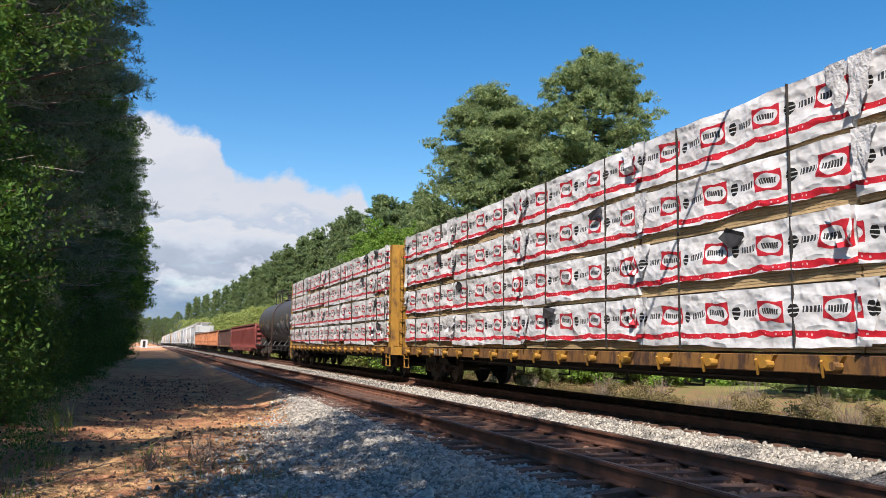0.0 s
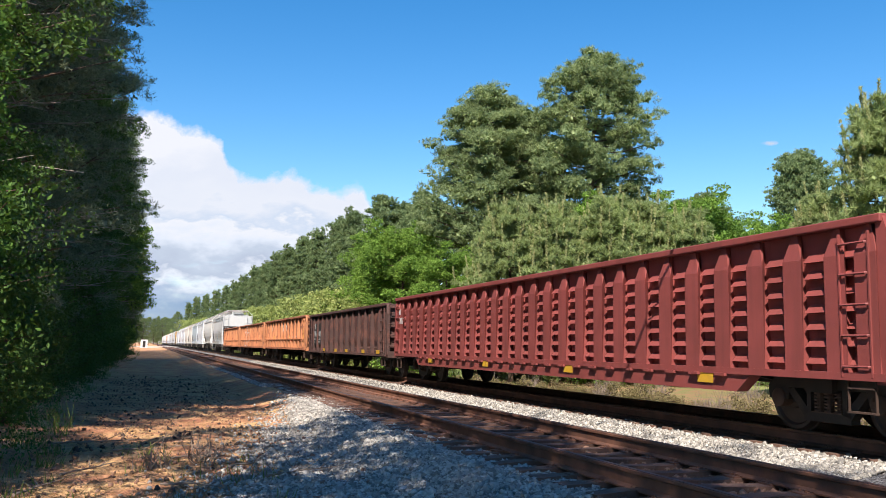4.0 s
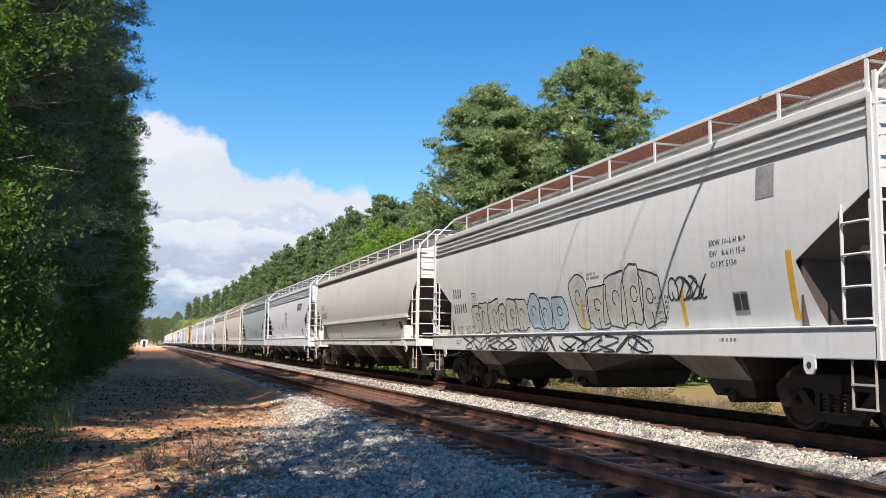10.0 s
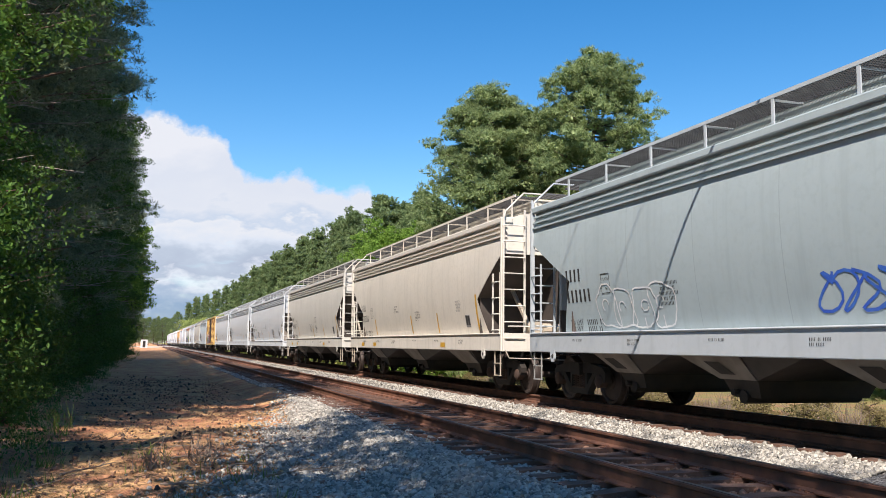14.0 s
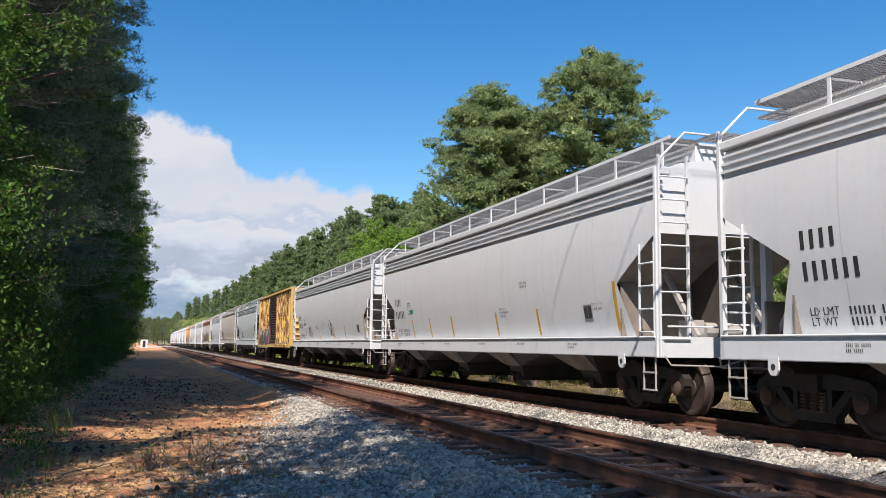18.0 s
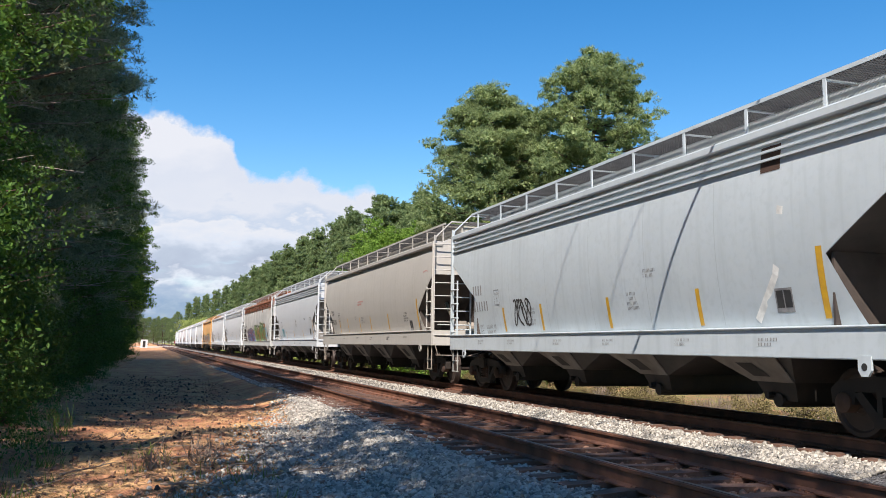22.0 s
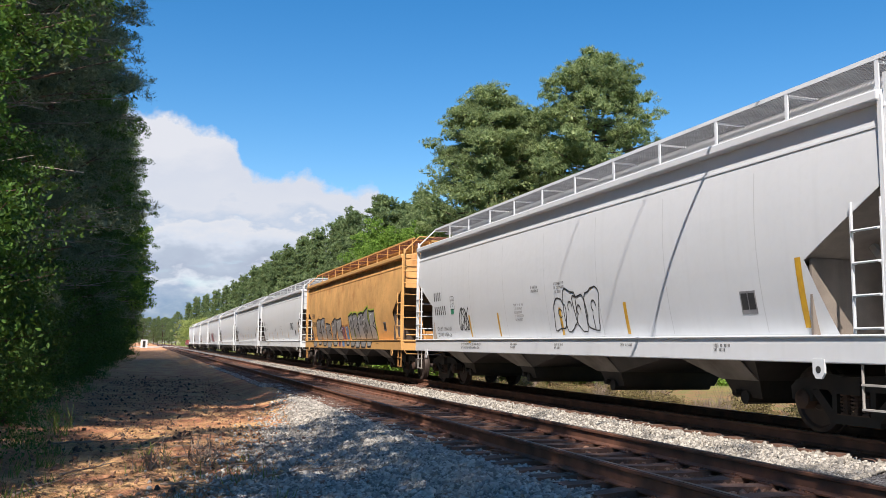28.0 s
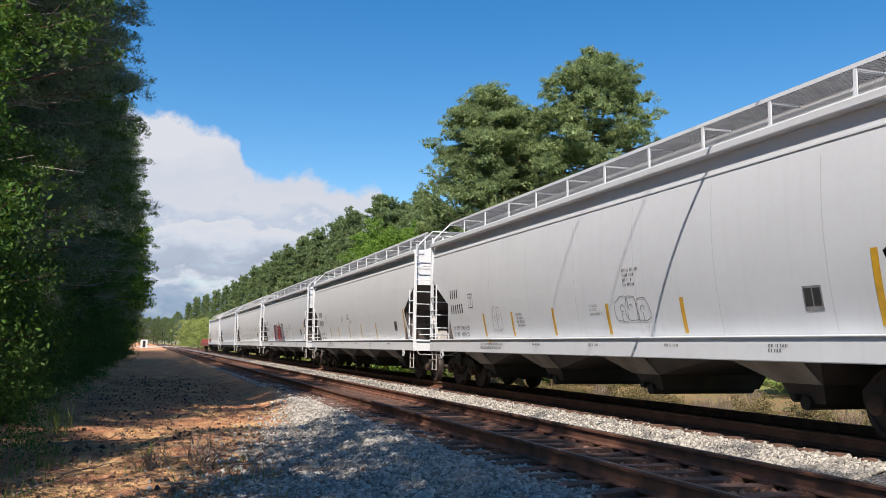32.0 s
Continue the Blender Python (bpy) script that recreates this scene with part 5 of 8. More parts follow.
        part("walkway_rail", Geo().box(min(s * 1.12, s * 1.145), max(s * 1.12, s * 1.145), -B + 0.25, B - 0.25, zt - 0.02, zt + 0.035), trim_m, root, "thin edge rail of the roof walkway")
    # underframe
    for s in (-1, 1):
        xs = sorted((s * 1.38, s * (SIDE + 0.02)))
        soft_edges(part("side_sill", Geo().box(xs[0], xs[1], -B, B, s0, s1).box(min(s * 1.3, s * (SIDE + 0.05)), max(s * 1.3, s * (SIDE + 0.05)), -B, B, s1 - 0.03, s1 + 0.005), trim_m, root, "painted steel side sill"), 0.015)
    # stub sills over the trucks; between them the bays hang free
    for e in (-1, 1):
        y0, y1 = sorted((e * (B + 0.35), e * (B - truck_in - 1.9)))
        part("centre_sill", Geo().box(-0.28, 0.28, y0, y1, 0.72, 1.05), STEEL_DARK, root)
    reach = B - truck_in - 2.15
    bw = 2 * reach / (bays - 1)
    zb = 0.66
    QUAD_RING = [(0, 1, 5, 4), (1, 2, 6, 5), (2, 3, 7, 6), (3, 0, 4, 7), (4, 5, 6, 7)]
    for k in range(bays):
        yc = -reach + bw * k
        u = 0.43 if bays > 3 else 0.6
        # steep on one side, long on the other; the end bays stand steeper beside the trucks
        t0, t1 = bw - 1.15 if k else 0.75, 1.16 if k < bays - 1 else 0.9
        g = Geo().add([(sx * xx, yc + yy, z) for z, xx, ya, yb in ((s0 + 0.06, 1.45, -t0, t1), (zb, 1.12, -u, u)) for sx, yy in ((-1, ya), (1, ya), (1, yb), (-1, yb))], QUAD_RING)
        # Bay in shade-dark paint; the lighter plate stands for its brighter-lit side.
        bay = part("hopper_bay", g, BAY_SHADED, root)
        for s in (-1, 1):
            pz, x0, x1 = s0 + 0.03, s * 1.47, s * 1.14
            pts = [(x0, yc + t1 - 0.06, pz), (x0, yc - u, pz), (x1, yc - u, zb), (x1, yc + u, zb)]
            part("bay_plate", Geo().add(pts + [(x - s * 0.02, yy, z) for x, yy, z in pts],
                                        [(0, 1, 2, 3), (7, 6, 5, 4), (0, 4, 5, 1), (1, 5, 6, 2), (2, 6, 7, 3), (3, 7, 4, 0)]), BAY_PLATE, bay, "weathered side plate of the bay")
            if s < 0 and bays > 3 and kink >= 3.2:
                q = lambda dy, h: (x0 + (x1 - x0) * h - 0.012, yc + 0.45 - 0.4 * h + dy, pz + (zb - pz) * h)
                part("port", Geo().add([q(-0.19, 0.3), q(0.17, 0.3), q(0.17, 0.8), q(-0.19, 0.8)], [(0, 1, 2, 3)]), STEEL_DARK, bay, "dark port in the bay plate")
        g = Geo().add([(sx * xx, yc + sy * yy, z) for z, xx, yy in ((zb + 0.01, 1.1, u - 0.02), (0.40, 0.98, u - 0.12)) for sx, sy in ((-1, -1), (1, -1), (1, 1), (-1, 1))], QUAD_RING)
        g.rod((-1.05, yc, 0.41), (1.05, yc, 0.41), 0.1, 10).rod((-1.13, yc + 0.14, 0.47), (-0.97, yc + 0.14, 0.47), 0.05, 8)
        part("outlet_gate", g, STEEL_DARK, bay)
    for e in (-1, 1):
        # corner posts, sloping braces and end floor
        for s in (-1, 1):
            part("corner_post", Geo().bar((s * (SIDE - 0.02), e * B, s0), (s * (SIDE - 0.02), e * B, eave + 0.05), 0.08, 0.06), trim_m, root)
            part("slope_brace", Geo().bar((s * 0.75, e * (B - 0.1), s1), (s * 0.75, e * (B - 0.1 - inset * 0.75), low + 0.25), 0.07, 0.09), iron_m, root)
            part("side_ladder", ladder_side(e * (B - 0.27), s1 - 0.05, 2.85, 0.46, x=s * (SIDE + 0.01)), trim_m, root)
            part("step_iron", step_iron(e * (B - 0.27), s * (SIDE - 0.03), z1=s0 + 0.05, w=0.36), iron_m, root)
        part("end_platform", Geo().box(-1.52, 1.52, min(e * (B - 1.4), e * (B + 0.02)), max(e * (B - 1.4), e * (B + 0.02)), s1 - 0.12, s1 - 0.06).box(-1.56, 1.56, min(e * B, e * (B + 0.1)), max(e * B, e * (B + 0.1)), s0, s1), trim_m, root)
        # Plates added to close the view through, so the recess reads dark.
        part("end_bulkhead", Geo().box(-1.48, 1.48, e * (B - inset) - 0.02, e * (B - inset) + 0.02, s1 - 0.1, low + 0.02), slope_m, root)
        part("centre_web", Geo().slab_yz([(e * (B - inset), s1 - 0.1), (e * (B - inset), low + 0.05), (e * (B - 0.25), kink - 0.2), (e * (B - 0.45), s1 - 0.1)], -0.02, 0.02), SLOPE_GRIME_SHADE, root)
        part("end_ladder", ladder_end(e * (B + 0.06), -1.57, -1.03, s0, eave + 0.3), trim_m, root)
        part("end_ladder", ladder_end(e * (B + 0.06), 1.03, 1.57, s0, eave + 0.3), trim_m, root)
        part("handrail", Geo().pipe([(-1.58, e * (B + 0.05), eave - 0.1), (-1.52, e * (B + 0.05), eave + 0.25), (-1.05, e * (B + 0.05), zt + 0.02), (1.05, e * (B + 0.05), zt + 0.02), (1.52, e * (B + 0.05), eave + 0.25), (1.58, e * (B + 0.05), eave - 0.1)], 0.021, 6), trim_m, root)
        part("end_walkway", shared(("end_walk", eave, zt, wm.name), lambda: end_walk_mesh(zt, wm)), None, root, at=(0, e * (B + 0.02), 0)).rotation_euler = (0, 0, 0 if e > 0 else math.pi)
        part("brake_gear", Geo().rod((-0.25, e * (B - 0.7), s1 + 0.12), (0.35, e * (B - 0.7), s1 + 0.12), 0.15, 12).rod((0.35, e * (B - 0.7), s1 + 0.12), (0.5, e * (B - 0.7), s1 + 0.12), 0.1, 10).box(-0.6, -0.35, min(e * (B - 0.9), e * (B - 0.5)), max(e * (B - 0.9), e * (B - 0.5)), s1, s1 + 0.3), iron_m, root)
        if e > 0:
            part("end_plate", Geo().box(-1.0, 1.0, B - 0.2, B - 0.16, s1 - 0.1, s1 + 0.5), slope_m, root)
            for x in (-0.9, 0.9):
                part("end_post", Geo().box(x - 0.06, x + 0.06, B - 0.16, B - 0.04, s1 - 0.06, kink + 0.05), trim_m, root)
        part("uncoupling_rod", Geo().pipe([(-SIDE + 0.05, e * (B + 0.16), s0 + 0.02), (-SIDE + 0.12, e * (B + 0.22), 0.84), (-0.55, e * (B + 0.24), 0.82), (-0.2, e * (B + 0.42), 0.95)], 0.016, 6), iron_m, root)
        part("grab_iron", Geo().pipe([(-1.45, e * (B + 0.1), s1 + 0.16), (-1.45, e * (B + 0.18), s1 + 0.16), (-0.5, e * (B + 0.18), s1 + 0.16), (-0.5, e * (B + 0.1), s1 + 0.16)], 0.016, 6), trim_m, root)
        for s in (-1, 1):
            yl, xl = e * (B - 1.1), s * (SIDE + 0.0)
            part("lift_lug", Geo().slab_yz([(yl - 0.1, s0 + 0.05), (yl + 0.1, s0 + 0.05), (yl + 0.1, s0 - 0.12), (yl + 0.05, s0 - 0.19), (yl - 0.05, s0 - 0.19), (yl - 0.1, s0 - 0.12)], min(xl, xl + s * 0.03), max(xl, xl + s * 0.03)), trim_m, root, "lifting lug under the sill")
            part("lug_hole", Geo().rod((xl + s * 0.026, yl, s0 - 0.08), (xl + s * 0.034, yl, s0 - 0.08), 0.045, 10), BLACK_INK, root)
        truck(root, e * (B - truck_in), truck_m)
    if caution:
        end_words(root, "CAUTION", -1.33, -B + 0.03, eave - 0.42, 0.045)
        end_words(root, "NO SIDE LADDER", -1.45, -B + 0.03, eave - 0.5, 0.04)
    couplers(root, B - 0.15)
    MOVING.append((root, y))
    return root, surf, B, sill, eave


def strips(h, ys, z_top=0.62, end_strip=True, material=None):
    """Yellow reflector strips along the foot of the near side."""
    root, surf, B, sill, eave = h
    for yy in ys:
        mark(root, "reflector", yy - 0.05, yy + 0.05, sill[1] + 0.06, sill[1] + z_top, material or YELLOW, surf)
    if end_strip:
        e = -B + END_INSET[root.name] + 0.1
        mark(root, "reflector", e, e + 0.11, sill[1] + 0.1, sill[1] + 1.0, YELLOW, surf)


def side_writing(h, seed, ink=BLACK_INK, big=0.3, blocks=3, plate=True, load=None, name_n=4, num_n=6, gates=False, dz=-0.32):
    """The wagon's marks near its far end: two large rows, a box, weights, and small notes along the side."""
    root, surf, B, sill, eave = h
    rng = np.random.default_rng(seed)
    y0 = B - 1.6
    bars(root, y0, 2.70 + dz, ["#" * name_n], big * 0.8, surf, ink, "reporting_mark")
    bars(root, y0, 2.30 + dz, ["#" * num_n], big * 0.8, surf, ink, "reporting_mark")
    if load:
        words(root, "LD LMT  " + load[0], y0, 1.86 + dz, 0.11, surf, ink)
        words(root, "LT WT   " + load[1], y0, 1.64 + 0.85 * dz, 0.11, surf, ink)
    else:
        words(root, "LD LMT", y0, 1.86 + dz, 0.11, surf, ink)
        bars(root, y0 - 0.68, 1.86 + dz, ["###### ##"], 0.1, surf, ink)
        words(root, "LT WT", y0, 1.68 + 0.85 * dz, 0.11, surf, ink)
        bars(root, y0 - 0.68, 1.68 + 0.85 * dz, ["##### ##"], 0.1, surf, ink)
    if plate:
        g = Geo()
        yy = y0 - 1.1 + dz
        for a, b in (((yy, 2.55 + 1.4 * dz), (yy - 0.3, 2.55 + 1.4 * dz)), ((yy - 0.3, 2.55 + 1.4 * dz), (yy - 0.3, 2.9 + 1.4 * dz)), ((yy - 0.3, 2.9 + 1.4 * dz), (yy, 2.9 + 1.4 * dz)), ((yy, 2.9 + 1.4 * dz), (yy, 2.55 + 1.4 * dz))):
            stroke(g, [a, b], 0.015, surf)
        part("plate_box", g, ink, root)
        words(root, "PLATE", yy - 0.04, 2.78 + 1.4 * dz, 0.06, surf, ink)
        words(root, "C", yy - 0.11, 2.62 + 1.4 * dz, 0.11, surf, ink)
    for k in range(blocks):
        yy = B * rng.uniform(-0.75, 0.45)
        zz = rng.uniform(1.75, 2.5)
        bars(root, yy, zz, ["".join("#" if rng.uniform() > 0.18 else " " for _ in range(int(rng.integers(8, 15)))) for _ in range(int(rng.integers(2, 6)))], 0.055, surf, GREY_INK if k % 2 else ink, "notice")
    yy = -B + 2.6
    mark(root, "stencil_panel", yy - 0.17, yy + 0.17, 1.6, 1.92, GREY_INK, surf, "grey framed service stencil panel")
    mark(root, "stencil_panel", yy - 0.145, yy - 0.01, 1.66, 1.89, BLACK_INK, surf, "", 0.007)
    mark(root, "stencil_panel", yy + 0.01, yy + 0.145, 1.66, 1.89, BLACK_INK, surf, "", 0.007)
    sill_x = lambda z: SIDE + 0.022
    if gates:
        for zz, t in ((0.62, "CLOSE HOPPER GATES AND ROOF"), (0.36, "HATCHES BEFORE MOVING CAR")):
            words(root, t, B - 4.15, sill[0] + zz * (sill[1] - sill[0]) - 0.03, 0.068, sill_x, BLACK_INK)
        mark(root, "small_tag", B - 4.75, B - 4.9, sill[1] - 0.1, sill[1] - 0.04, YELLOW, sill_x)
    for k in range(2 if gates else 0, 6):
        yy = B * (0.75 - 0.28 * k) + rng.uniform(-0.2, 0.2)
        bars(root, yy, (sill[0] + sill[1]) / 2 + 0.02, ["#### ## #####", "### #####"][: int(rng.integers(1, 3))], 0.042, sill_x, ink, "notice")


# Brown grime, with shade inside the end recesses also put into the tone.
SLOPE_GRIME_SHADE = surface("brown grime and shade on end sheets", (0.075, 0.058, 0.05), (0.035, 0.028, 0.025), 1.6, rough=0.8, streak=(0.05, 0.04, 0.035))
# Bay tones split by light: dark for shaded faces, BAY_PLATE for the side.
BAY_SHADED = surface("grey brown bay paint darkened for shade", (0.05, 0.042, 0.038), (0.026, 0.022, 0.02), 2.5, rough=0.7, streak=(0.05, 0.035, 0.03))

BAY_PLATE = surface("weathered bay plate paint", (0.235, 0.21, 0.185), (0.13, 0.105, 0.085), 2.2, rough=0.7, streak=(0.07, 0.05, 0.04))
TRUCK_GREY = surface("pale grey truck paint", (0.30, 0.275, 0.25), (0.17, 0.14, 0.12), 3.0, rough=0.7, grain=(0.16, 0.11, 0.08))
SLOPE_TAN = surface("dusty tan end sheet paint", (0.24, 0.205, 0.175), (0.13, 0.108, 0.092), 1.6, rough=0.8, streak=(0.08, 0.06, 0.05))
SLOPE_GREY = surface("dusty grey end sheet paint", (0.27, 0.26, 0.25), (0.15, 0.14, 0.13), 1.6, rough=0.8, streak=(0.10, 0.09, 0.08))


# ---- gondola ----
def gondola(y, length, label, kind, z0, z1, chord_m, panel_m, post_m, posts, ledge=None, rib_rows=0):
    """An open wagon with posts along its sides; y is its centre at the start."""
    root = new("gondola_wagon")
    tagged(root, label, "gondola wagon", "open wagons of the train")
    B = length / 2
    surf = lambda z: SIDE - 0.13
    pitch = 2 * B / posts
    for s in (-1, 1):
        xs = sorted((s * (SIDE - 0.13), s * (SIDE - 0.16)))
        for k in range(posts):
            y0, y1 = -B + pitch * k, -B + pitch * (k + 1)
            part("side_panel", Geo().box(xs[0], xs[1], y0 + 0.004, y1 - 0.004, ledge or z0, z1 - 0.06), panel_m, root)
            if ledge and s < 0:
                ya, yb = y1 - 0.06 - 0.26, y1 - 0.06
                part("pocket", Geo().add([(s * (SIDE - 0.02), ya, z0 + 0.05), (s * (SIDE - 0.02), yb, z0 + 0.05), (s * (SIDE - 0.02), yb, ledge - 0.12), (s * (SIDE - 0.02), ya, ledge - 0.16), (s * (SIDE - 0.16), ya, ledge - 0.03), (s * (SIDE - 0.16), yb, ledge - 0.03),
                                          (s * (SIDE - 0.2), ya, z0 + 0.05), (s * (SIDE - 0.2), yb, z0 + 0.05)],
                                         [(0, 1, 2, 3), (3, 2, 5, 4), (0, 6, 7, 1), (0, 3, 4, 6), (1, 7, 5, 2)]), post_m, root)
        if ledge:
            xs2 = sorted((s * (SIDE - 0.16), s * (SIDE - 0.2)))
            part("lower_panel", Geo().box(xs2[0], xs2[1], -B, B, z0, ledge), panel_m, root)
            xs2 = sorted((s * (SIDE - 0.2), s * (SIDE - 0.0)))
            soft_edges(part("ledge", Geo().box(xs2[0], xs2[1], -B, B, ledge - 0.03, ledge + 0.015), post_m, root), 0.01)
        xs2 = sorted((s * (SIDE - 0.2), s * (SIDE + 0.02)))
        soft_edges(part("top_chord", Geo().box(xs2[0], xs2[1], -B, B, z1 - 0.07, z1 + 0.03), chord_m, root), 0.015)
        part("bottom_chord", Geo().box(xs2[0], xs2[1], -B, B, z0 - 0.06, z0 + 0.03), chord_m, root)
        for k in range(posts + 1):
            yy = -B + pitch * k
            yy = max(-B + (0.25 if rib_rows else 0.06), min(B - (0.25 if rib_rows else 0.06), yy))
            w = 0.055 if not rib_rows else 0.17
            wt = 0.04 if rib_rows else w
            x0, x1 = s * (SIDE - 0.15), s * (SIDE + 0.005)
            # a post that tapers towards the chord
            g = Geo().add([(x0, yy - w, z0), (x0, yy + w, z0), (x1, yy + w, z0), (x1, yy - w, z0), (x0, yy - wt, z1 - 0.06), (x0, yy + wt, z1 - 0.06), (s * (SIDE - 0.06), yy + wt, z1 - 0.06), (s * (SIDE - 0.06), yy - wt, z1 - 0.06),
                           (x1, yy - w, z1 - 0.4), (x1, yy + w, z1 - 0.4)],
                          [(0, 1, 5, 4), (2, 3, 8, 9), (9, 8, 7, 6), (1, 2, 9, 6, 5), (0, 4, 7, 8, 3), (0, 3, 2, 1), (4, 5, 6, 7)])
            part("post", g, post_m, root)
            if rib_rows and s < 0 and k < posts:
                for r in range(rib_rows):
                    zz = z0 + 0.12 + (z1 - z0 - 0.35) * r / rib_rows
                    part("rib", Geo().add([(-(SIDE - 0.13), yy + w, zz), (-(SIDE - 0.13), yy + pitch - w, zz), (-(SIDE - 0.03), yy + pitch - w, zz), (-(SIDE - 0.03), yy + w, zz),
                                           (-(SIDE - 0.13), yy + w, zz + 0.11), (-(SIDE - 0.13), yy + pitch - w, zz + 0.11)], [(0, 1, 2, 3), (3, 2, 5, 4), (0, 3, 4), (1, 5, 2)]), panel_m, root)
    if kind == "posts":
        # bulged, dented sheets between the posts, riveted along their foot
        rivets = Geo()
        for k in range(posts):
            ya, yb, n = -B + pitch * k + 0.06, -B + pitch * (k + 1) - 0.06, 7
            v = []
            for i in range(n + 1):
                for j in range(n + 1):
                    u, w = 2 * i / n - 1, j / n
                    top = z1 - 0.36 + 0.08 * (1 - u * u)
                    zz = z0 + 0.28 + (top - z0 - 0.28) * w
                    out = 0.075 * (1 - u ** 4) * math.sin(math.pi * min(1.0, 0.25 + 0.75 * (1 - w) * 1.3 if w > 0.4 else 0.5)) + 0.022 * noise.noise((i * 0.9 + 5 * k, j * 0.8, 2.0))
                    v.append((-(SIDE - 0.135 + (out if 0 < w else 0.0)), ya + (yb - ya) * i / n, zz))
            part("bulged_panel", Geo().add(v, [(i * (n + 1) + j, (i + 1) * (n + 1) + j, (i + 1) * (n + 1) + j + 1, i * (n + 1) + j + 1) for i in range(n) for j in range(n)]), BROWN_PANEL, root, "dented red-brown panel", True)
            for r in (0.12, 0.22):
                for q in range(8):
                    yy = ya + (yb - ya) * (q + 0.5) / 8
                    rivets.rod((-(SIDE - 0.135), yy, z0 + r), (-(SIDE - 0.105), yy, z0 + r), 0.02, 6, 0.012)
            for q in range(6):
                rivets.rod((-(SIDE + 0.004), ya - 0.06, z0 + 0.15 + 0.26 * q), (-(SIDE + 0.02), ya - 0.06, z0 + 0.15 + 0.26 * q), 0.018, 6, 0.01)
        tagged(part("rivets", rivets, panel_m, root, "rows of rivet heads"), kind="stuff")
        # Thin dark sheet paints in the shade of the recess under the chord.
        part("recess_shade", Geo().box(-(SIDE - 0.128), -(SIDE - 0.13), -B, B, z1 - 0.36, z1 - 0.07), STEEL_DARK, root, "dark sheet for the shade below the top chord")
    if rib_rows:
        for s in (-1, 1):
            xs2 = sorted((s * (SIDE - 0.2), s * (SIDE - 0.01)))
            part("belly", Geo().slab_yz([(-B + 2.3, z0), (-B + 2.7, z0 - 0.3), (B - 2.7, z0 - 0.3), (B - 2.3, z0)], xs2[0], xs2[1]), panel_m, root, "deepened side between the trucks")
            for k in range(24):
                yy = -B + 3.0 + (2 * B - 6.0) * k / 23
                part("belly_step", Geo().box(min(s * SIDE, s * (SIDE + 0.06)), max(s * SIDE, s * (SIDE + 0.06)), yy - 0.12, yy + 0.12, z0 - 0.09, z0 - 0.05), post_m, root)
    for e in (-1, 1):
        ys = sorted((e * B, e * (B - 0.06)))
        part("end_wall", Geo().box(-SIDE + 0.16, SIDE - 0.16, ys[0], ys[1], z0, z1), panel_m, root)
        for k in range(5):
            zz = z0 + 0.25 + (z1 - z0 - 0.4) * k / 4
            ys2 = sorted((e * B, e * (B + 0.1)))
            part("end_rib", Geo().box(-SIDE + 0.1, SIDE - 0.1, ys2[0], ys2[1], zz, zz + 0.1), post_m, root)
        for s in (-1, 1):
            part("corner_post", Geo().slab_yz([(e * (B - 0.1), z0), (e * (B + 0.14), z0), (e * (B + 0.12), z1 - 0.35), (e * (B + 0.0), z1), (e * (B - 0.1), z1)], s * (SIDE - 0.02), s * (SIDE - 0.1)), post_m, root)
            part("side_ladder", ladder_side(e * (B - 0.42), z0 - 0.02, z1 - 0.15, 0.46, 0.36, s * (SIDE + 0.01)), post_m, root)
            part("step_iron", step_iron(e * (B - 0.42), s * (SIDE - 0.05), 0.38, z0), STEEL_RUST, root)
        part("end_ladder", ladder_end(e * (B + 0.12), -SIDE + 0.1, -SIDE + 0.6, z0, z1 - 0.1), post_m, root)
        part("end_sill", Geo().box(-SIDE + 0.05, SIDE - 0.05, min(e * (B - 0.2), e * (B + 0.16)), max(e * (B - 0.2), e * (B + 0.16)), z0 - 0.1, z0 + 0.12), post_m, root)
        truck(root, e * (B - 1.55))
    part("floor", Geo().box(-SIDE + 0.17, SIDE - 0.17, -B, B, z0 + 0.1, z0 + 0.16), STEEL_RUST, root)
    part("centre_sill", Geo().box(-0.3, 0.3, -B - 0.3, B + 0.3, 0.62, z0 + 0.1), STEEL_DARK, root)
    for k in range(6):
        yy = -B * 0.7 + 1.4 * B * k / 5
        part("cross_bearer", Geo().add([(-SIDE + 0.15, yy - 0.05, z0), (SIDE - 0.15, yy - 0.05, z0), (0.3, yy - 0.05, 0.6), (-0.3, yy - 0.05, 0.6), (-SIDE + 0.15, yy + 0.05, z0), (SIDE - 0.15, yy + 0.05, z0), (0.3, yy + 0.05, 0.6), (-0.3, yy + 0.05, 0.6)],
                                        [(0, 1, 2, 3), (7, 6, 5, 4), (0, 4, 5, 1), (2, 6, 7, 3), (1, 5, 6, 2), (0, 3, 7, 4)]), STEEL_DARK, root)
    couplers(root, B - 0.05)
    MOVING.append((root, y))
    return root, surf, B


# ---- tank wagon ----
BLACK_PATCH_TANK = surface("fresh black paint", (0.03, 0.03, 0.032), (0.04, 0.04, 0.042), 2, rough=0.4)


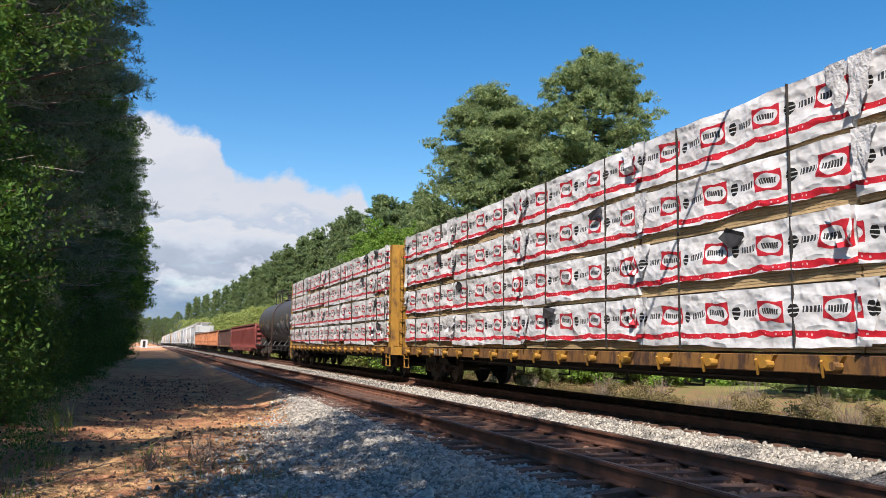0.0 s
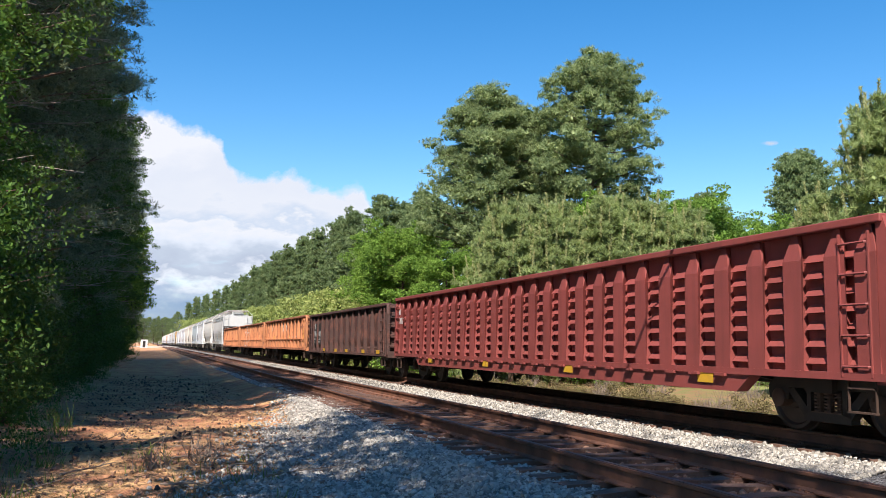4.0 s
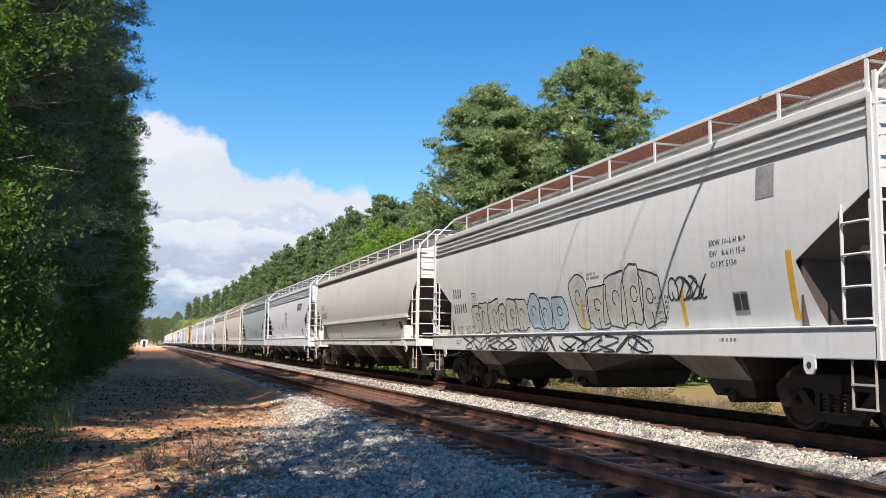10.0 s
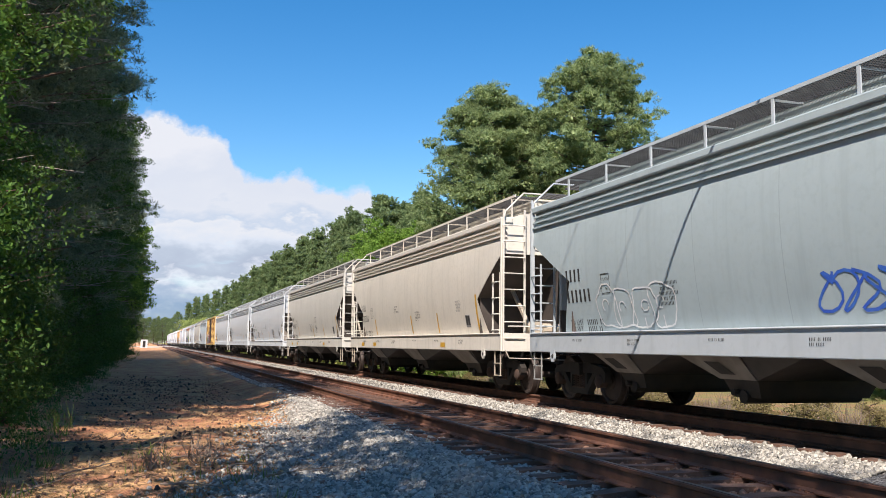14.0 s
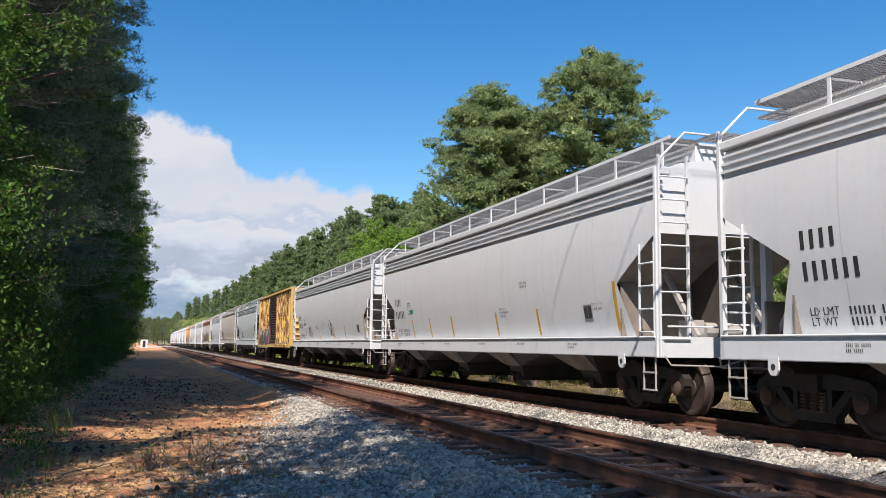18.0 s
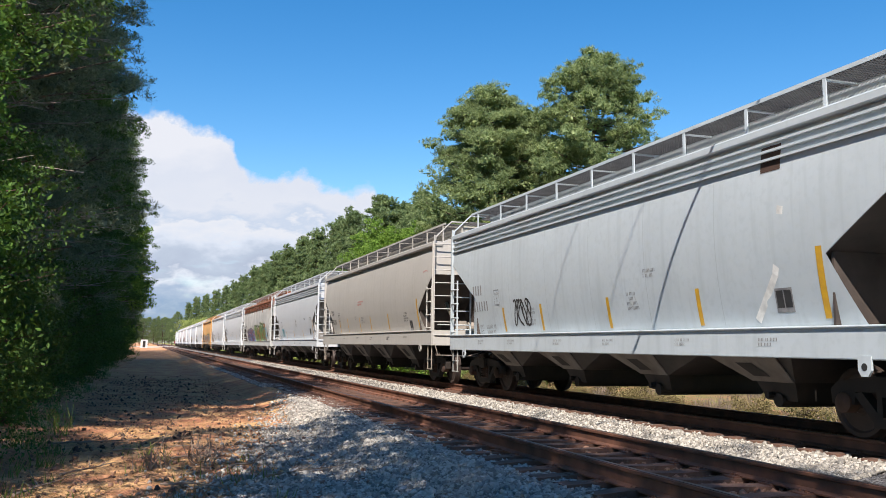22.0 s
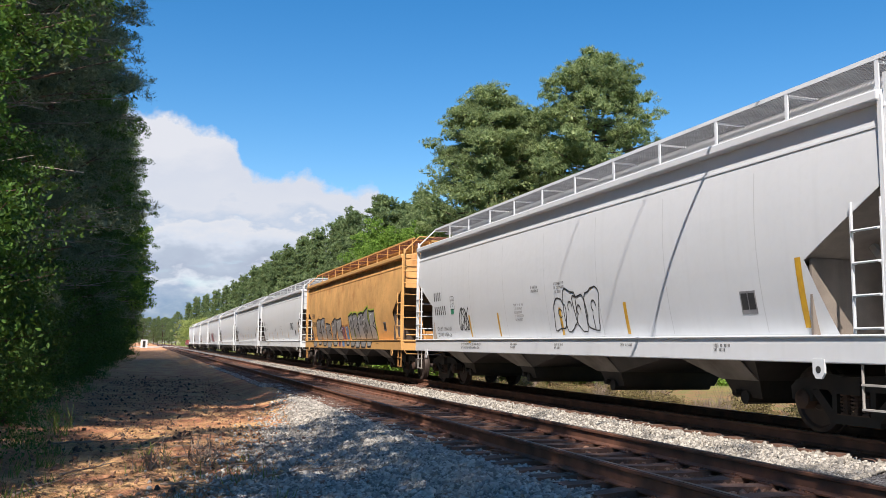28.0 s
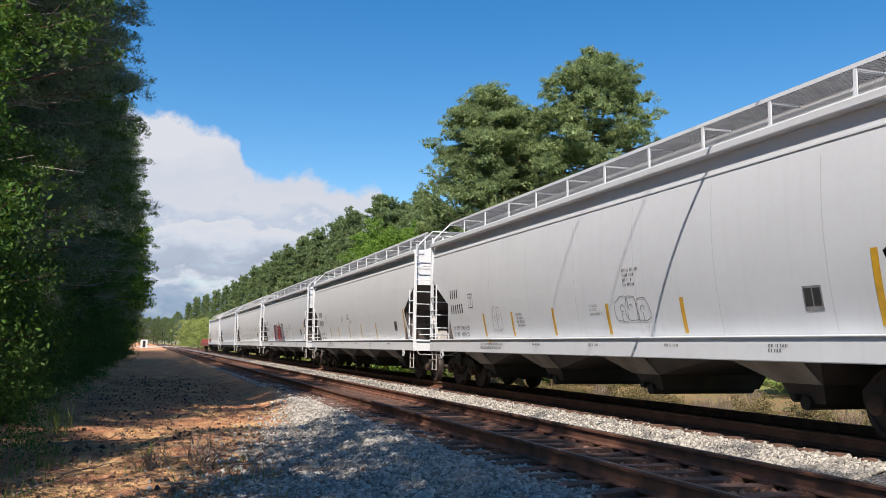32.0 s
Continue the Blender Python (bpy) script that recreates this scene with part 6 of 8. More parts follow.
def tank_wagon(y, length):
    root = new("tank_wagon")
    tagged(root, "black cylindrical tank wagon with white graffiti and yellow strips", "tank wagon")
    B, zc, r = length / 2, 2.68, 1.42
    black = surface("weathered black tank paint", (0.05, 0.052, 0.057), (0.078, 0.078, 0.082), 0.9, rough=0.5, bscale=1.5, bstr=0.12, bdist=0.04, streak=(0.07, 0.058, 0.05), streak_amt=0.4, spec=0.32)
    n, g = 48, Geo()
    T = B - 0.45
    prof = [(-T - 0.0, 0.001)] + [(-T + 0.62 * (1 - math.cos(a)), r * math.sin(a)) for a in np.linspace(0.2, math.pi / 2, 7)]
    prof += [(-x, q) for x, q in reversed(prof)]
    v = [(q * math.cos(2 * math.pi * i / n), x, zc + q * math.sin(2 * math.pi * i / n)) for x, q in prof for i in range(n)]
    f = [(j * n + i, j * n + (i + 1) % n, (j + 1) * n + (i + 1) % n, (j + 1) * n + i) for j in range(len(prof) - 1) for i in range(n)]
    part("tank_shell", g.add(v, f), black, root, "black steel barrel with domed ends", True)
    for yy in (-T * 0.55, -0.05, T * 0.55):
        ring = [(1.004 * r * math.cos(t), yy, zc + 1.004 * r * math.sin(t)) for t in np.linspace(0, 2 * math.pi, 33)]
        part("weld_seam", Geo().pipe(ring, 0.012, 4), black, root)
    surf = lambda z: math.sqrt(max(0.01, r * r - (z - zc) ** 2))
    for yy in (T - 0.2, 4.83, 1.9, -1.44, -4.31, -7.0):
        mark(root, "reflector", yy - 0.05, yy + 0.05, zc - 0.28, zc + 0.18, YELLOW, surf, "yellow reflector strip")
    bars(root, T - 0.95, 2.35, ["#### ######"], 0.2, surf, YELLOW, "reporting_mark")
    bars(root, T - 1.2, 1.95, ["## ###### ##", "## ##### ###"], 0.07, surf, GREY_INK)
    bars(root, -T + 1.8, 2.9, ["#### #####", "###### ###", "##### ####", "### ##### #"], 0.07, surf, WHITE_INK, "notice")
    mark(root, "repaint_patch", -3.1, -5.6, 1.85, 2.28, BLACK_PATCH_TANK, surf, "darker repainted patch", 0.003)
    for yy in (-5.8, -6.05):
        mark(root, "stencil_panel", yy, yy - 0.2, 1.62, 1.9, GREY_INK, surf, "", 0.004)
    words(root, "PLATE", T - 2.95, 2.45, 0.06, surf, YELLOW)
    words(root, "C", T - 3.0, 2.3, 0.11, surf, YELLOW)
    for yy, w, h, sd in ((3.3, 1.0, 0.75, 1), (1.5, 1.2, 0.4, 2), (-0.2, 0.6, 0.3, 6), (-2.4, 1.0, 0.75, 3), (-4.1, 1.6, 0.85, 4), (-6.3, 0.9, 0.7, 5)):
        scrawl(root, yy, 1.75, w, h, 100 + sd, WHITE_INK, surf, 0.026, 6)
    part("underframe", Geo().box(-0.25, 0.25, -B - 0.3, B + 0.3, 0.72, 1.1), STEEL_DARK, root)
    for s in (-1, 1):
        part("side_pipe", Geo().rod((s * 1.5, -B + 0.2, 0.98), (s * 1.5, B - 0.2, 0.98), 0.035, 8), STEEL_DARK, root)
        for k in range(6):
            yy = -B + 2.2 + (2 * B - 4.4) * k / 5
            part("pipe_bracket", Geo().bar((s * 1.5, yy, 0.98), (s * 1.3, yy - 0.12, 1.32), 0.05, 0.03), GRATING if s < 0 else STEEL_DARK, root, "pale slanting bracket")
        part("brake_pipe", Geo().rod((s * 1.3, -B + 2.4, 0.72), (s * 1.3, B - 5.2, 0.72), 0.02, 6), STEEL_DARK, root)
        for k in range(5):
            yy = -B + 2.6 + 1.9 * k
            part("pipe_hanger", Geo().pipe([(s * 1.3, yy, 0.98), (s * 1.3, yy, 0.55), (s * 1.3, yy + 0.4, 0.55), (s * 1.3, yy + 0.4, 0.98)], 0.018, 5), STEEL_DARK, root)
    part("ladder", ladder_side(-0.75, 0.55, 2.6, 0.42, 0.34, -1.52), STEEL_RUST, root)
    pts = [(-1.5 * math.cos(a), zc + 1.5 * math.sin(a)) for a in np.linspace(-0.05, 1.25, 8)]
    g = Geo()
    for k in (-0.96, -0.54):
        g.pipe([(x, k, z) for x, z in pts], 0.02, 5)
    for x, z in pts:
        g.rod((x, -0.96, z), (x, -0.54, z), 0.015, 5)
    part("upper_ladder", g, STEEL_RUST, root)
    part("manway", Geo().lathe_x([(0, 0.01)], 3).rod((0, 0, zc + r - 0.05), (0, 0, zc + r + 0.35), 0.42, 18).rod((0, 0, zc + r + 0.35), (0, 0, zc + r + 0.42), 0.46, 18), STEEL_DARK, root)
    part("platform", Geo().box(-0.62, 0.62, -1.7, 1.3, zc + r - 0.02, zc + r + 0.015), GRATING_DARK, root, "dark grating platform on the crown")
    g = Geo()
    ztop = zc + r + 0.6
    for x in (-1.0, 1.0):
        g.pipe([(x, 1.3, zc + r - 0.3), (x, 1.3, ztop - 0.12), (x, 1.2, ztop), (x, -0.05, ztop), (x, -0.1, zc + r - 0.2)], 0.024, 6)
        g.pipe([(x, -0.8, zc + r - 0.2), (x, -0.85, ztop - 0.1), (x, -1.0, ztop), (x, -1.6, ztop), (x, -1.65, ztop - 0.1), (x, -1.65, zc + r - 0.3)], 0.024, 6)
    for yy in (1.25, -1.63):
        g.pipe([(-1.0, yy, ztop), (1.0, yy, ztop)], 0.024, 6)
    part("platform_rail", g, STEEL_DARK, root)
    for e in (-1, 1):
        part("saddle", Geo().slab_xz([(-1.35, 1.6), (-1.2, 1.0), (1.2, 1.0), (1.35, 1.6), (0.7, 1.42), (-0.7, 1.42)], e * (B - 1.9) - 0.3, e * (B - 1.9) + 0.3), STEEL_DARK, root)
        part("end_platform", Geo().box(-1.5, 1.5, min(e * (B - 0.75), e * B), max(e * (B - 0.75), e * B), 0.98, 1.06), STEEL_DARK, root)
        part("end_rail", Geo().pipe([(-1.45, e * (B - 0.1), 1.0), (-1.45, e * (B - 0.1), 1.95), (1.45, e * (B - 0.1), 1.95), (1.45, e * (B - 0.1), 1.0)], 0.025, 6), STEEL_DARK, root)
        for s in (-1, 1):
            part("step_iron", step_iron(e * (B - 0.3), s * 1.45, 0.4, 1.0), STEEL_DARK, root)
        truck(root, e * (B - 1.4))
    couplers(root, B - 0.1)
    MOVING.append((root, y))


# ---- box wagon ----
def box_wagon(y, length):
    root = new("box_wagon")
    tagged(root, "yellow steel box wagon with a dark brown sliding door and graffiti", "box wagon")
    B, z0, z1 = length / 2, 0.98, 4.42
    yel = rusty_paint("faded yellow wagon paint", (0.56, 0.375, 0.13), (0.26, 0.13, 0.05), 0.60, 0.72)
    post_m = rusty_paint("rust-bled yellow post paint", (0.60, 0.40, 0.13), (0.16, 0.06, 0.028), 0.50, 0.56, (4, 4, 1.0), None, 0.06)
    brown = surface("dark brown door paint", (0.04, 0.028, 0.027), (0.068, 0.044, 0.038), 1.5, rough=0.6, streak=(0.14, 0.07, 0.05))
    part("body", Geo().box(-SIDE + 0.1, SIDE - 0.1, -B, B, z0, z1), yel, root)
    surf = lambda z: SIDE - 0.1
    door = (-1.55, 1.68)
    for s in (-1, 1):
        xs = sorted((s * (SIDE - 0.1), s * SIDE))
        for k in range(8):
            for yy in (B - 0.06 - 0.885 * k, -1.66 - 0.9 * k):
                if -B + 0.3 < yy < B - 0.2 and not door[0] < yy < door[1]:
                    part("post", Geo().box(xs[0], xs[1], yy - 0.04, yy + 0.04, z0, z1 - 0.1), post_m, root)
        xs2 = sorted((s * (SIDE - 0.15), s * (SIDE + 0.04)))
        soft_edges(part("eave", Geo().box(xs2[0], xs2[1], -B - 0.03, B + 0.03, z1 - 0.1, z1 + 0.03), yel, root), 0.015)
        part("side_sill", Geo().box(xs2[0], xs2[1], -B, B, z0 - 0.08, z0 + 0.05), yel, root)
        xd = sorted((s * (SIDE - 0.09), s * (SIDE - 0.03)))
        d = part("door", Geo().box(xd[0], xd[1], door[0], door[1], z0 + 0.2, z1 - 0.15), brown, root, "dark brown ribbed sliding door")
        for k in range(19):
            zz = z0 + 0.34 + k * 0.158
            a, b, c = s * (SIDE - 0.03), s * (SIDE + 0.03), 0.05
            part("door_rib", Geo().add([(a, door[0] + 0.08, zz - c), (a, door[1] - 0.08, zz - c), (b, door[1] - 0.1, zz), (b, door[0] + 0.1, zz), (a, door[0] + 0.08, zz + c), (a, door[1] - 0.08, zz + c)],
                                       [(0, 1, 2, 3), (3, 2, 5, 4), (0, 3, 4), (1, 5, 2)]), brown, d)
        for yd in door:
            part("door_edge", Geo().box(min(s * (SIDE - 0.09), s * (SIDE + 0.02)), max(s * (SIDE - 0.09), s * (SIDE + 0.02)), yd - 0.04, yd + 0.04, z0 + 0.15, z1 - 0.12), brown, d)
        part("door_track", Geo().box(min(s * (SIDE - 0.1), s * (SIDE + 0.05)), max(s * (SIDE - 0.1), s * (SIDE + 0.05)), -B + 1.5, door[1] + 0.3, z0 + 0.06, z0 + 0.12), yel, root)
        for k in range(9):
            yk = -2.0 - 0.6 * k
            part("sill_bracket", Geo().slab_yz([(yk - 0.12, z0 + 0.06), (yk + 0.12, z0 + 0.06), (yk + 0.05, z0 - 0.08), (yk - 0.05, z0 - 0.08)], min(s * SIDE, s * (SIDE + 0.07)), max(s * SIDE, s * (SIDE + 0.07))), post_m, root)
    part("roof", Geo().slab_xz([(-SIDE, z1 + 0.02), (SIDE, z1 + 0.02), (SIDE - 0.1, z1 + 0.06), (0, z1 + 0.17), (-SIDE + 0.1, z1 + 0.06)], -B - 0.02, B + 0.02), GRATING, root)
    for e in (-1, 1):
        for k in range(8):
            zz = z0 + 0.25 + 0.40 * k
            a, b = e * B, e * (B + 0.12)
            part("end_corrugation", Geo().add([(-SIDE + 0.12, a, zz - 0.13), (SIDE - 0.12, a, zz - 0.13), (SIDE - 0.16, b, zz), (-SIDE + 0.16, b, zz), (-SIDE + 0.12, a, zz + 0.13), (SIDE - 0.12, a, zz + 0.13)],
                                              [(0, 1, 2, 3), (3, 2, 5, 4), (0, 3, 4), (1, 5, 2)]), yel, root)
        for s in (-1, 1):
            part("corner_post", Geo().box(min(s * (SIDE - 0.14), s * (SIDE - 0.0)), max(s * (SIDE - 0.14), s * (SIDE - 0.0)), min(e * (B - 0.1), e * (B + 0.08)), max(e * (B - 0.1), e * (B + 0.08)), z0, z1), yel, root)
            part("side_ladder", ladder_side(e * (B - 0.42), z0, 2.75, 0.5, 0.42, s * (SIDE + 0.01)), yel, root)
            part("step_iron", step_iron(e * (B - 0.4), s * (SIDE - 0.04), 0.4, z0), STEEL_RUST, root)
        part("end_ladder", ladder_end(e * (B + 0.14), -SIDE + 0.15, -SIDE + 0.65, z0, 2.4), yel, root)
        truck(root, e * (B - 1.6))
    part("underframe", Geo().box(-0.3, 0.3, -B - 0.3, B + 0.3, 0.68, 1.0).box(-SIDE + 0.2, SIDE - 0.2, -B * 0.55, B * 0.55, 0.86, 1.0), STEEL_DARK, root)
    # emblem, slogan and plain bars for the wagon's name
    for yy, zz, h in ((6.66, 3.5, 0.22), (5.85, 3.52, 0.22), (4.85, 3.55, 0.26), (3.95, 3.6, 0.34), (4.0, 3.08, 0.32), (3.1, 3.1, 0.22), (2.3, 3.12, 0.22)):
        g = Geo()
        stroke(g, [(yy - 0.02, zz), (yy - 0.1, zz + h)], 0.11, surf)
        stroke(g, [(yy - 0.05, zz + h * 0.9), (yy - 0.32, zz + h * 0.9), (yy - 0.28, zz + h * 0.1)], 0.09, surf)
        part("lettering", g, BLACK_INK, root, "dark painted slanted letter shape")
    g = Geo()
    stroke(g, [(6.54, 2.86), (6.34, 3.44), (4.5, 3.44), (4.6, 3.1), (5.3, 3.1), (5.35, 3.2), (5.75, 3.2), (5.9, 2.88), (6.54, 2.86)], 0.07, surf)
    part("emblem", g, BLACK_INK, root, "dark angular outline emblem")
    bars(root, 5.9, 2.5, ["## ##", "## ###"], 0.24, surf, GREY_INK, "reporting_mark")
    words(root, "next\nload", -3.72, 3.66, 0.15, surf)
    words(root, "any\nroad", -5.55, 3.62, 0.15, surf)
    g, g2 = Geo(), Geo()
    stroke(g, [(-4.56, 3.84), (-5.16, 3.44)], 0.17, surf)
    stroke(g, [(-4.56, 3.42), (-5.16, 3.84)], 0.17, surf, 0.007)
    stroke(g2, [(-4.54, 3.76), (-4.84, 3.6), (-4.6, 3.36)], 0.05, surf, 0.009)
    stroke(g2, [(-5.16, 3.9), (-4.9, 3.66), (-5.2, 3.5)], 0.05, surf, 0.009)
    part("cross_emblem", g, WHITE_INK, root, "white diagonal cross")
    part("cross_emblem", g2, SPRAY["blue"], root, "blue edges of the cross")
    mark(root, "stencil_panel", -6.2, -6.6, 1.5, 1.95, BLACK_INK, surf)
    mark(root, "placard", -6.2, -6.45, 2.0, 2.15, GREEN_LABEL, surf)
    bars(root, -6.0, 2.1, ["## ####", "# ## ###", "### ###", "## ##"], 0.07, surf, BLACK_INK, "notice")
    for yy in (7.45, 4.4, -6.75):
        mark(root, "reflector", yy - 0.05, yy + 0.05, z0 + 0.3, z0 + 1.2, YELLOW, surf)
    wild(root, 7.75, 0.92, 6.0, 1.25, 71, lambda z: SIDE + 0.004, ["black", "plum", "leaf", "purple"], ["white", "pink", "red", "leaf", "white"], "black", 7)
    crest = Geo()
    for k in range(13):
        yy = 7.6 - 0.46 * k
        stroke(crest, [(yy, 1.85 + 0.25 * math.sin(k * 1.7)), (yy - 0.12, 2.1 + 0.2 * math.sin(k * 1.7)), (yy - 0.36, 2.0 + 0.3 * math.sin(k * 1.7 + 1))], 0.2, lambda z: SIDE + 0.004, 0.011)
    part("graffiti", crest, SPRAY["blush"], root, "pale pink sprayed crest")
    wild(root, 1.6, 1.15, 1.0, 1.15, 75, lambda z: SIDE + 0.034, ["blush", "black"], ["red", "white", "pink"], "maroon", 2)
    bubble(root, -1.75, 1.1, 5.2, 0.95, 72, lambda z: SIDE - 0.09, 4, 0.16, SPRAY["aqua"], "haze_yellow")
    scrawl(root, -6.0, 2.2, 0.8, 0.5, 73, SPRAY["maroon"], surf, 0.035, 3)
    scrawl(root, 7.7, 2.2, 1.2, 0.4, 74, SPRAY["red"], lambda z: SIDE + 0.006, 0.035, 5)
    scrawl(root, 4.3, 2.35, 0.6, 0.4, 76, SPRAY["red"], surf, 0.035, 3)
    scrawl(root, 3.2, 2.5, 0.6, 0.6, 77, BLACK_INK, surf, 0.025, 4)
    part("paper_notice", patch(Geo(), 2.1, 1.8, 2.45, 2.85, surf, 0.006), WHITE_INK, root, "torn white paper notice")
    couplers(root, B + 0.0)
    MOVING.append((root, y))


# ---- lumber wagons ----
def wrap_material():
    """White plastic lumber wrap with printed red bands, red framed ovals, black discs and dark bars."""
    m, n, l, b = nodes_of("printed lumber wrap")
    nt = m.node_tree
    co = n.new("ShaderNodeTexCoord").outputs["Object"]
    warp = n.new("ShaderNodeVectorMath")
    warp.operation = "MULTIPLY_ADD"
    nz = n.new("ShaderNodeTexNoise")
    nz.inputs["Scale"].default_value = 2.5
    l.new(co, nz.inputs["Vector"])
    l.new(nz.outputs["Color"], warp.inputs[0])
    warp.inputs[1].default_value = (0, 0.18, 0.14)
    l.new(co, warp.inputs[2])
    sep = n.new("ShaderNodeSeparateXYZ")
    l.new(warp.outputs[0], sep.inputs[0])

    def op(kind, a, bb=None, cc=None):
        k = n.new("ShaderNodeMath")
        k.operation = kind
        for s, v in zip(k.inputs, (a, bb, cc)):
            if v is None:
                continue
            if isinstance(v, (int, float)):
                s.default_value = v
            else:
                l.new(v, s)
        return k.outputs[0]

    Y, Z = op("SUBTRACT", sep.outputs[1], 0.09), op("SUBTRACT", sep.outputs[2], 0.07)
    u = op("MULTIPLY", op("FRACT", op("DIVIDE", op("ADD", Y, 60.0), 1.2)), 1.2)

    def inside(v, c, w):
        return op("COMPARE", v, c, w)

    def ellipse(cy, cz, ry, rz):
        a, bb = op("DIVIDE", op("SUBTRACT", u, cy), ry), op("DIVIDE", op("SUBTRACT", Z, cz), rz)
        return op("LESS_THAN", op("ADD", op("MULTIPLY", a, a), op("MULTIPLY", bb, bb)), 1.0)

    frame_box = op("MULTIPLY", inside(u, 0.29, 0.275), inside(Z, 0.54, 0.145))
    oval = ellipse(0.29, 0.54, 0.245, 0.11)
    name_bar = op("MULTIPLY", inside(u, 0.29, 0.175), inside(Z, 0.54, 0.04))
    name_bar = op("MULTIPLY", name_bar, op("GREATER_THAN", op("FRACT", op("DIVIDE", u, 0.052)), 0.28))
    disc = ellipse(1.04, 0.54, 0.085, 0.095)
    disc = op("MULTIPLY", disc, op("GREATER_THAN", op("FRACT", op("DIVIDE", Z, 0.062)), 0.22))
    side_bar = op("MULTIPLY", op("MULTIPLY", inside(u, 0.74, 0.15), inside(Z, 0.54, 0.042)), op("GREATER_THAN", op("FRACT", op("DIVIDE", u, 0.06)), 0.35))
    red_band = inside(Z, 0.225, 0.042)
    band_text = op("MULTIPLY", inside(Z, 0.225, 0.012), op("GREATER_THAN", noise_node(nt, co, 14.0, 1.0, (0, 1, 0.01)), 0.6))
    white = mix(nt, ramp(nt, noise_node(nt, co, 1.2, 4.0), 0.35, 0.7), (0.80, 0.80, 0.80), (0.62, 0.63, 0.65))
    c = mix(nt, frame_box, white, (0.55, 0.03, 0.045))
    c = mix(nt, oval, c, white)
    c = mix(nt, name_bar, c, (0.04, 0.04, 0.04))
    c = mix(nt, disc, c, (0.02, 0.02, 0.02))
    c = mix(nt, side_bar, c, (0.05, 0.05, 0.055))
    c = mix(nt, red_band, c, (0.58, 0.025, 0.04))
    c = mix(nt, band_text, c, (0.7, 0.5, 0.5))
    l.new(c, b.inputs["Base Color"])
    b.inputs["Roughness"].default_value = 0.38
    w1 = noise_node(nt, co, 2.4, 3.0, (1, 0.7, 1.3), 0.5)
    w2 = n.new("ShaderNodeTexWave")
    w2.inputs["Scale"].default_value, w2.inputs["Distortion"].default_value, w2.inputs["Detail"].default_value = 1.6, 9.0, 3.0
    l.new(co, w2.inputs["Vector"])
    fold = op("ABSOLUTE", op("SUBTRACT", noise_node(nt, co, 1.5, 2.0, (1, 0.8, 1.7), 0.5), 0.5))
    bump(nt, b, op("SUBTRACT", op("ADD", w1, op("MULTIPLY", w2.outputs["Fac"], 0.3)), op("MULTIPLY", fold, 2.2)), 0.7, 0.07)
    return m


WRAP = wrap_material()
LUMBER = surface("pale sawn lumber", (0.50, 0.36, 0.19), (0.38, 0.26, 0.13), 8, rough=0.8, bscale=30, bstr=0.4)
WRAP_DARK = surface("torn dark wrap lining", (0.03, 0.03, 0.035), (0.07, 0.07, 0.075), 5, rough=0.6)
WRAP_GREY = surface("crumpled wrap flap", (0.72, 0.72, 0.72), (0.5, 0.5, 0.52), 4, rough=0.45, bscale=9, bstr=0.9, bdist=0.05)
FLAT_YELLOW = rusty_paint("yellow flat wagon paint", (0.42, 0.215, 0.03), (0.13, 0.06, 0.03), 0.50, 0.66)


FLAT_SILL = rusty_paint("rust-stained side sill paint", (0.26, 0.125, 0.035), (0.09, 0.045, 0.028), 0.46, 0.6)


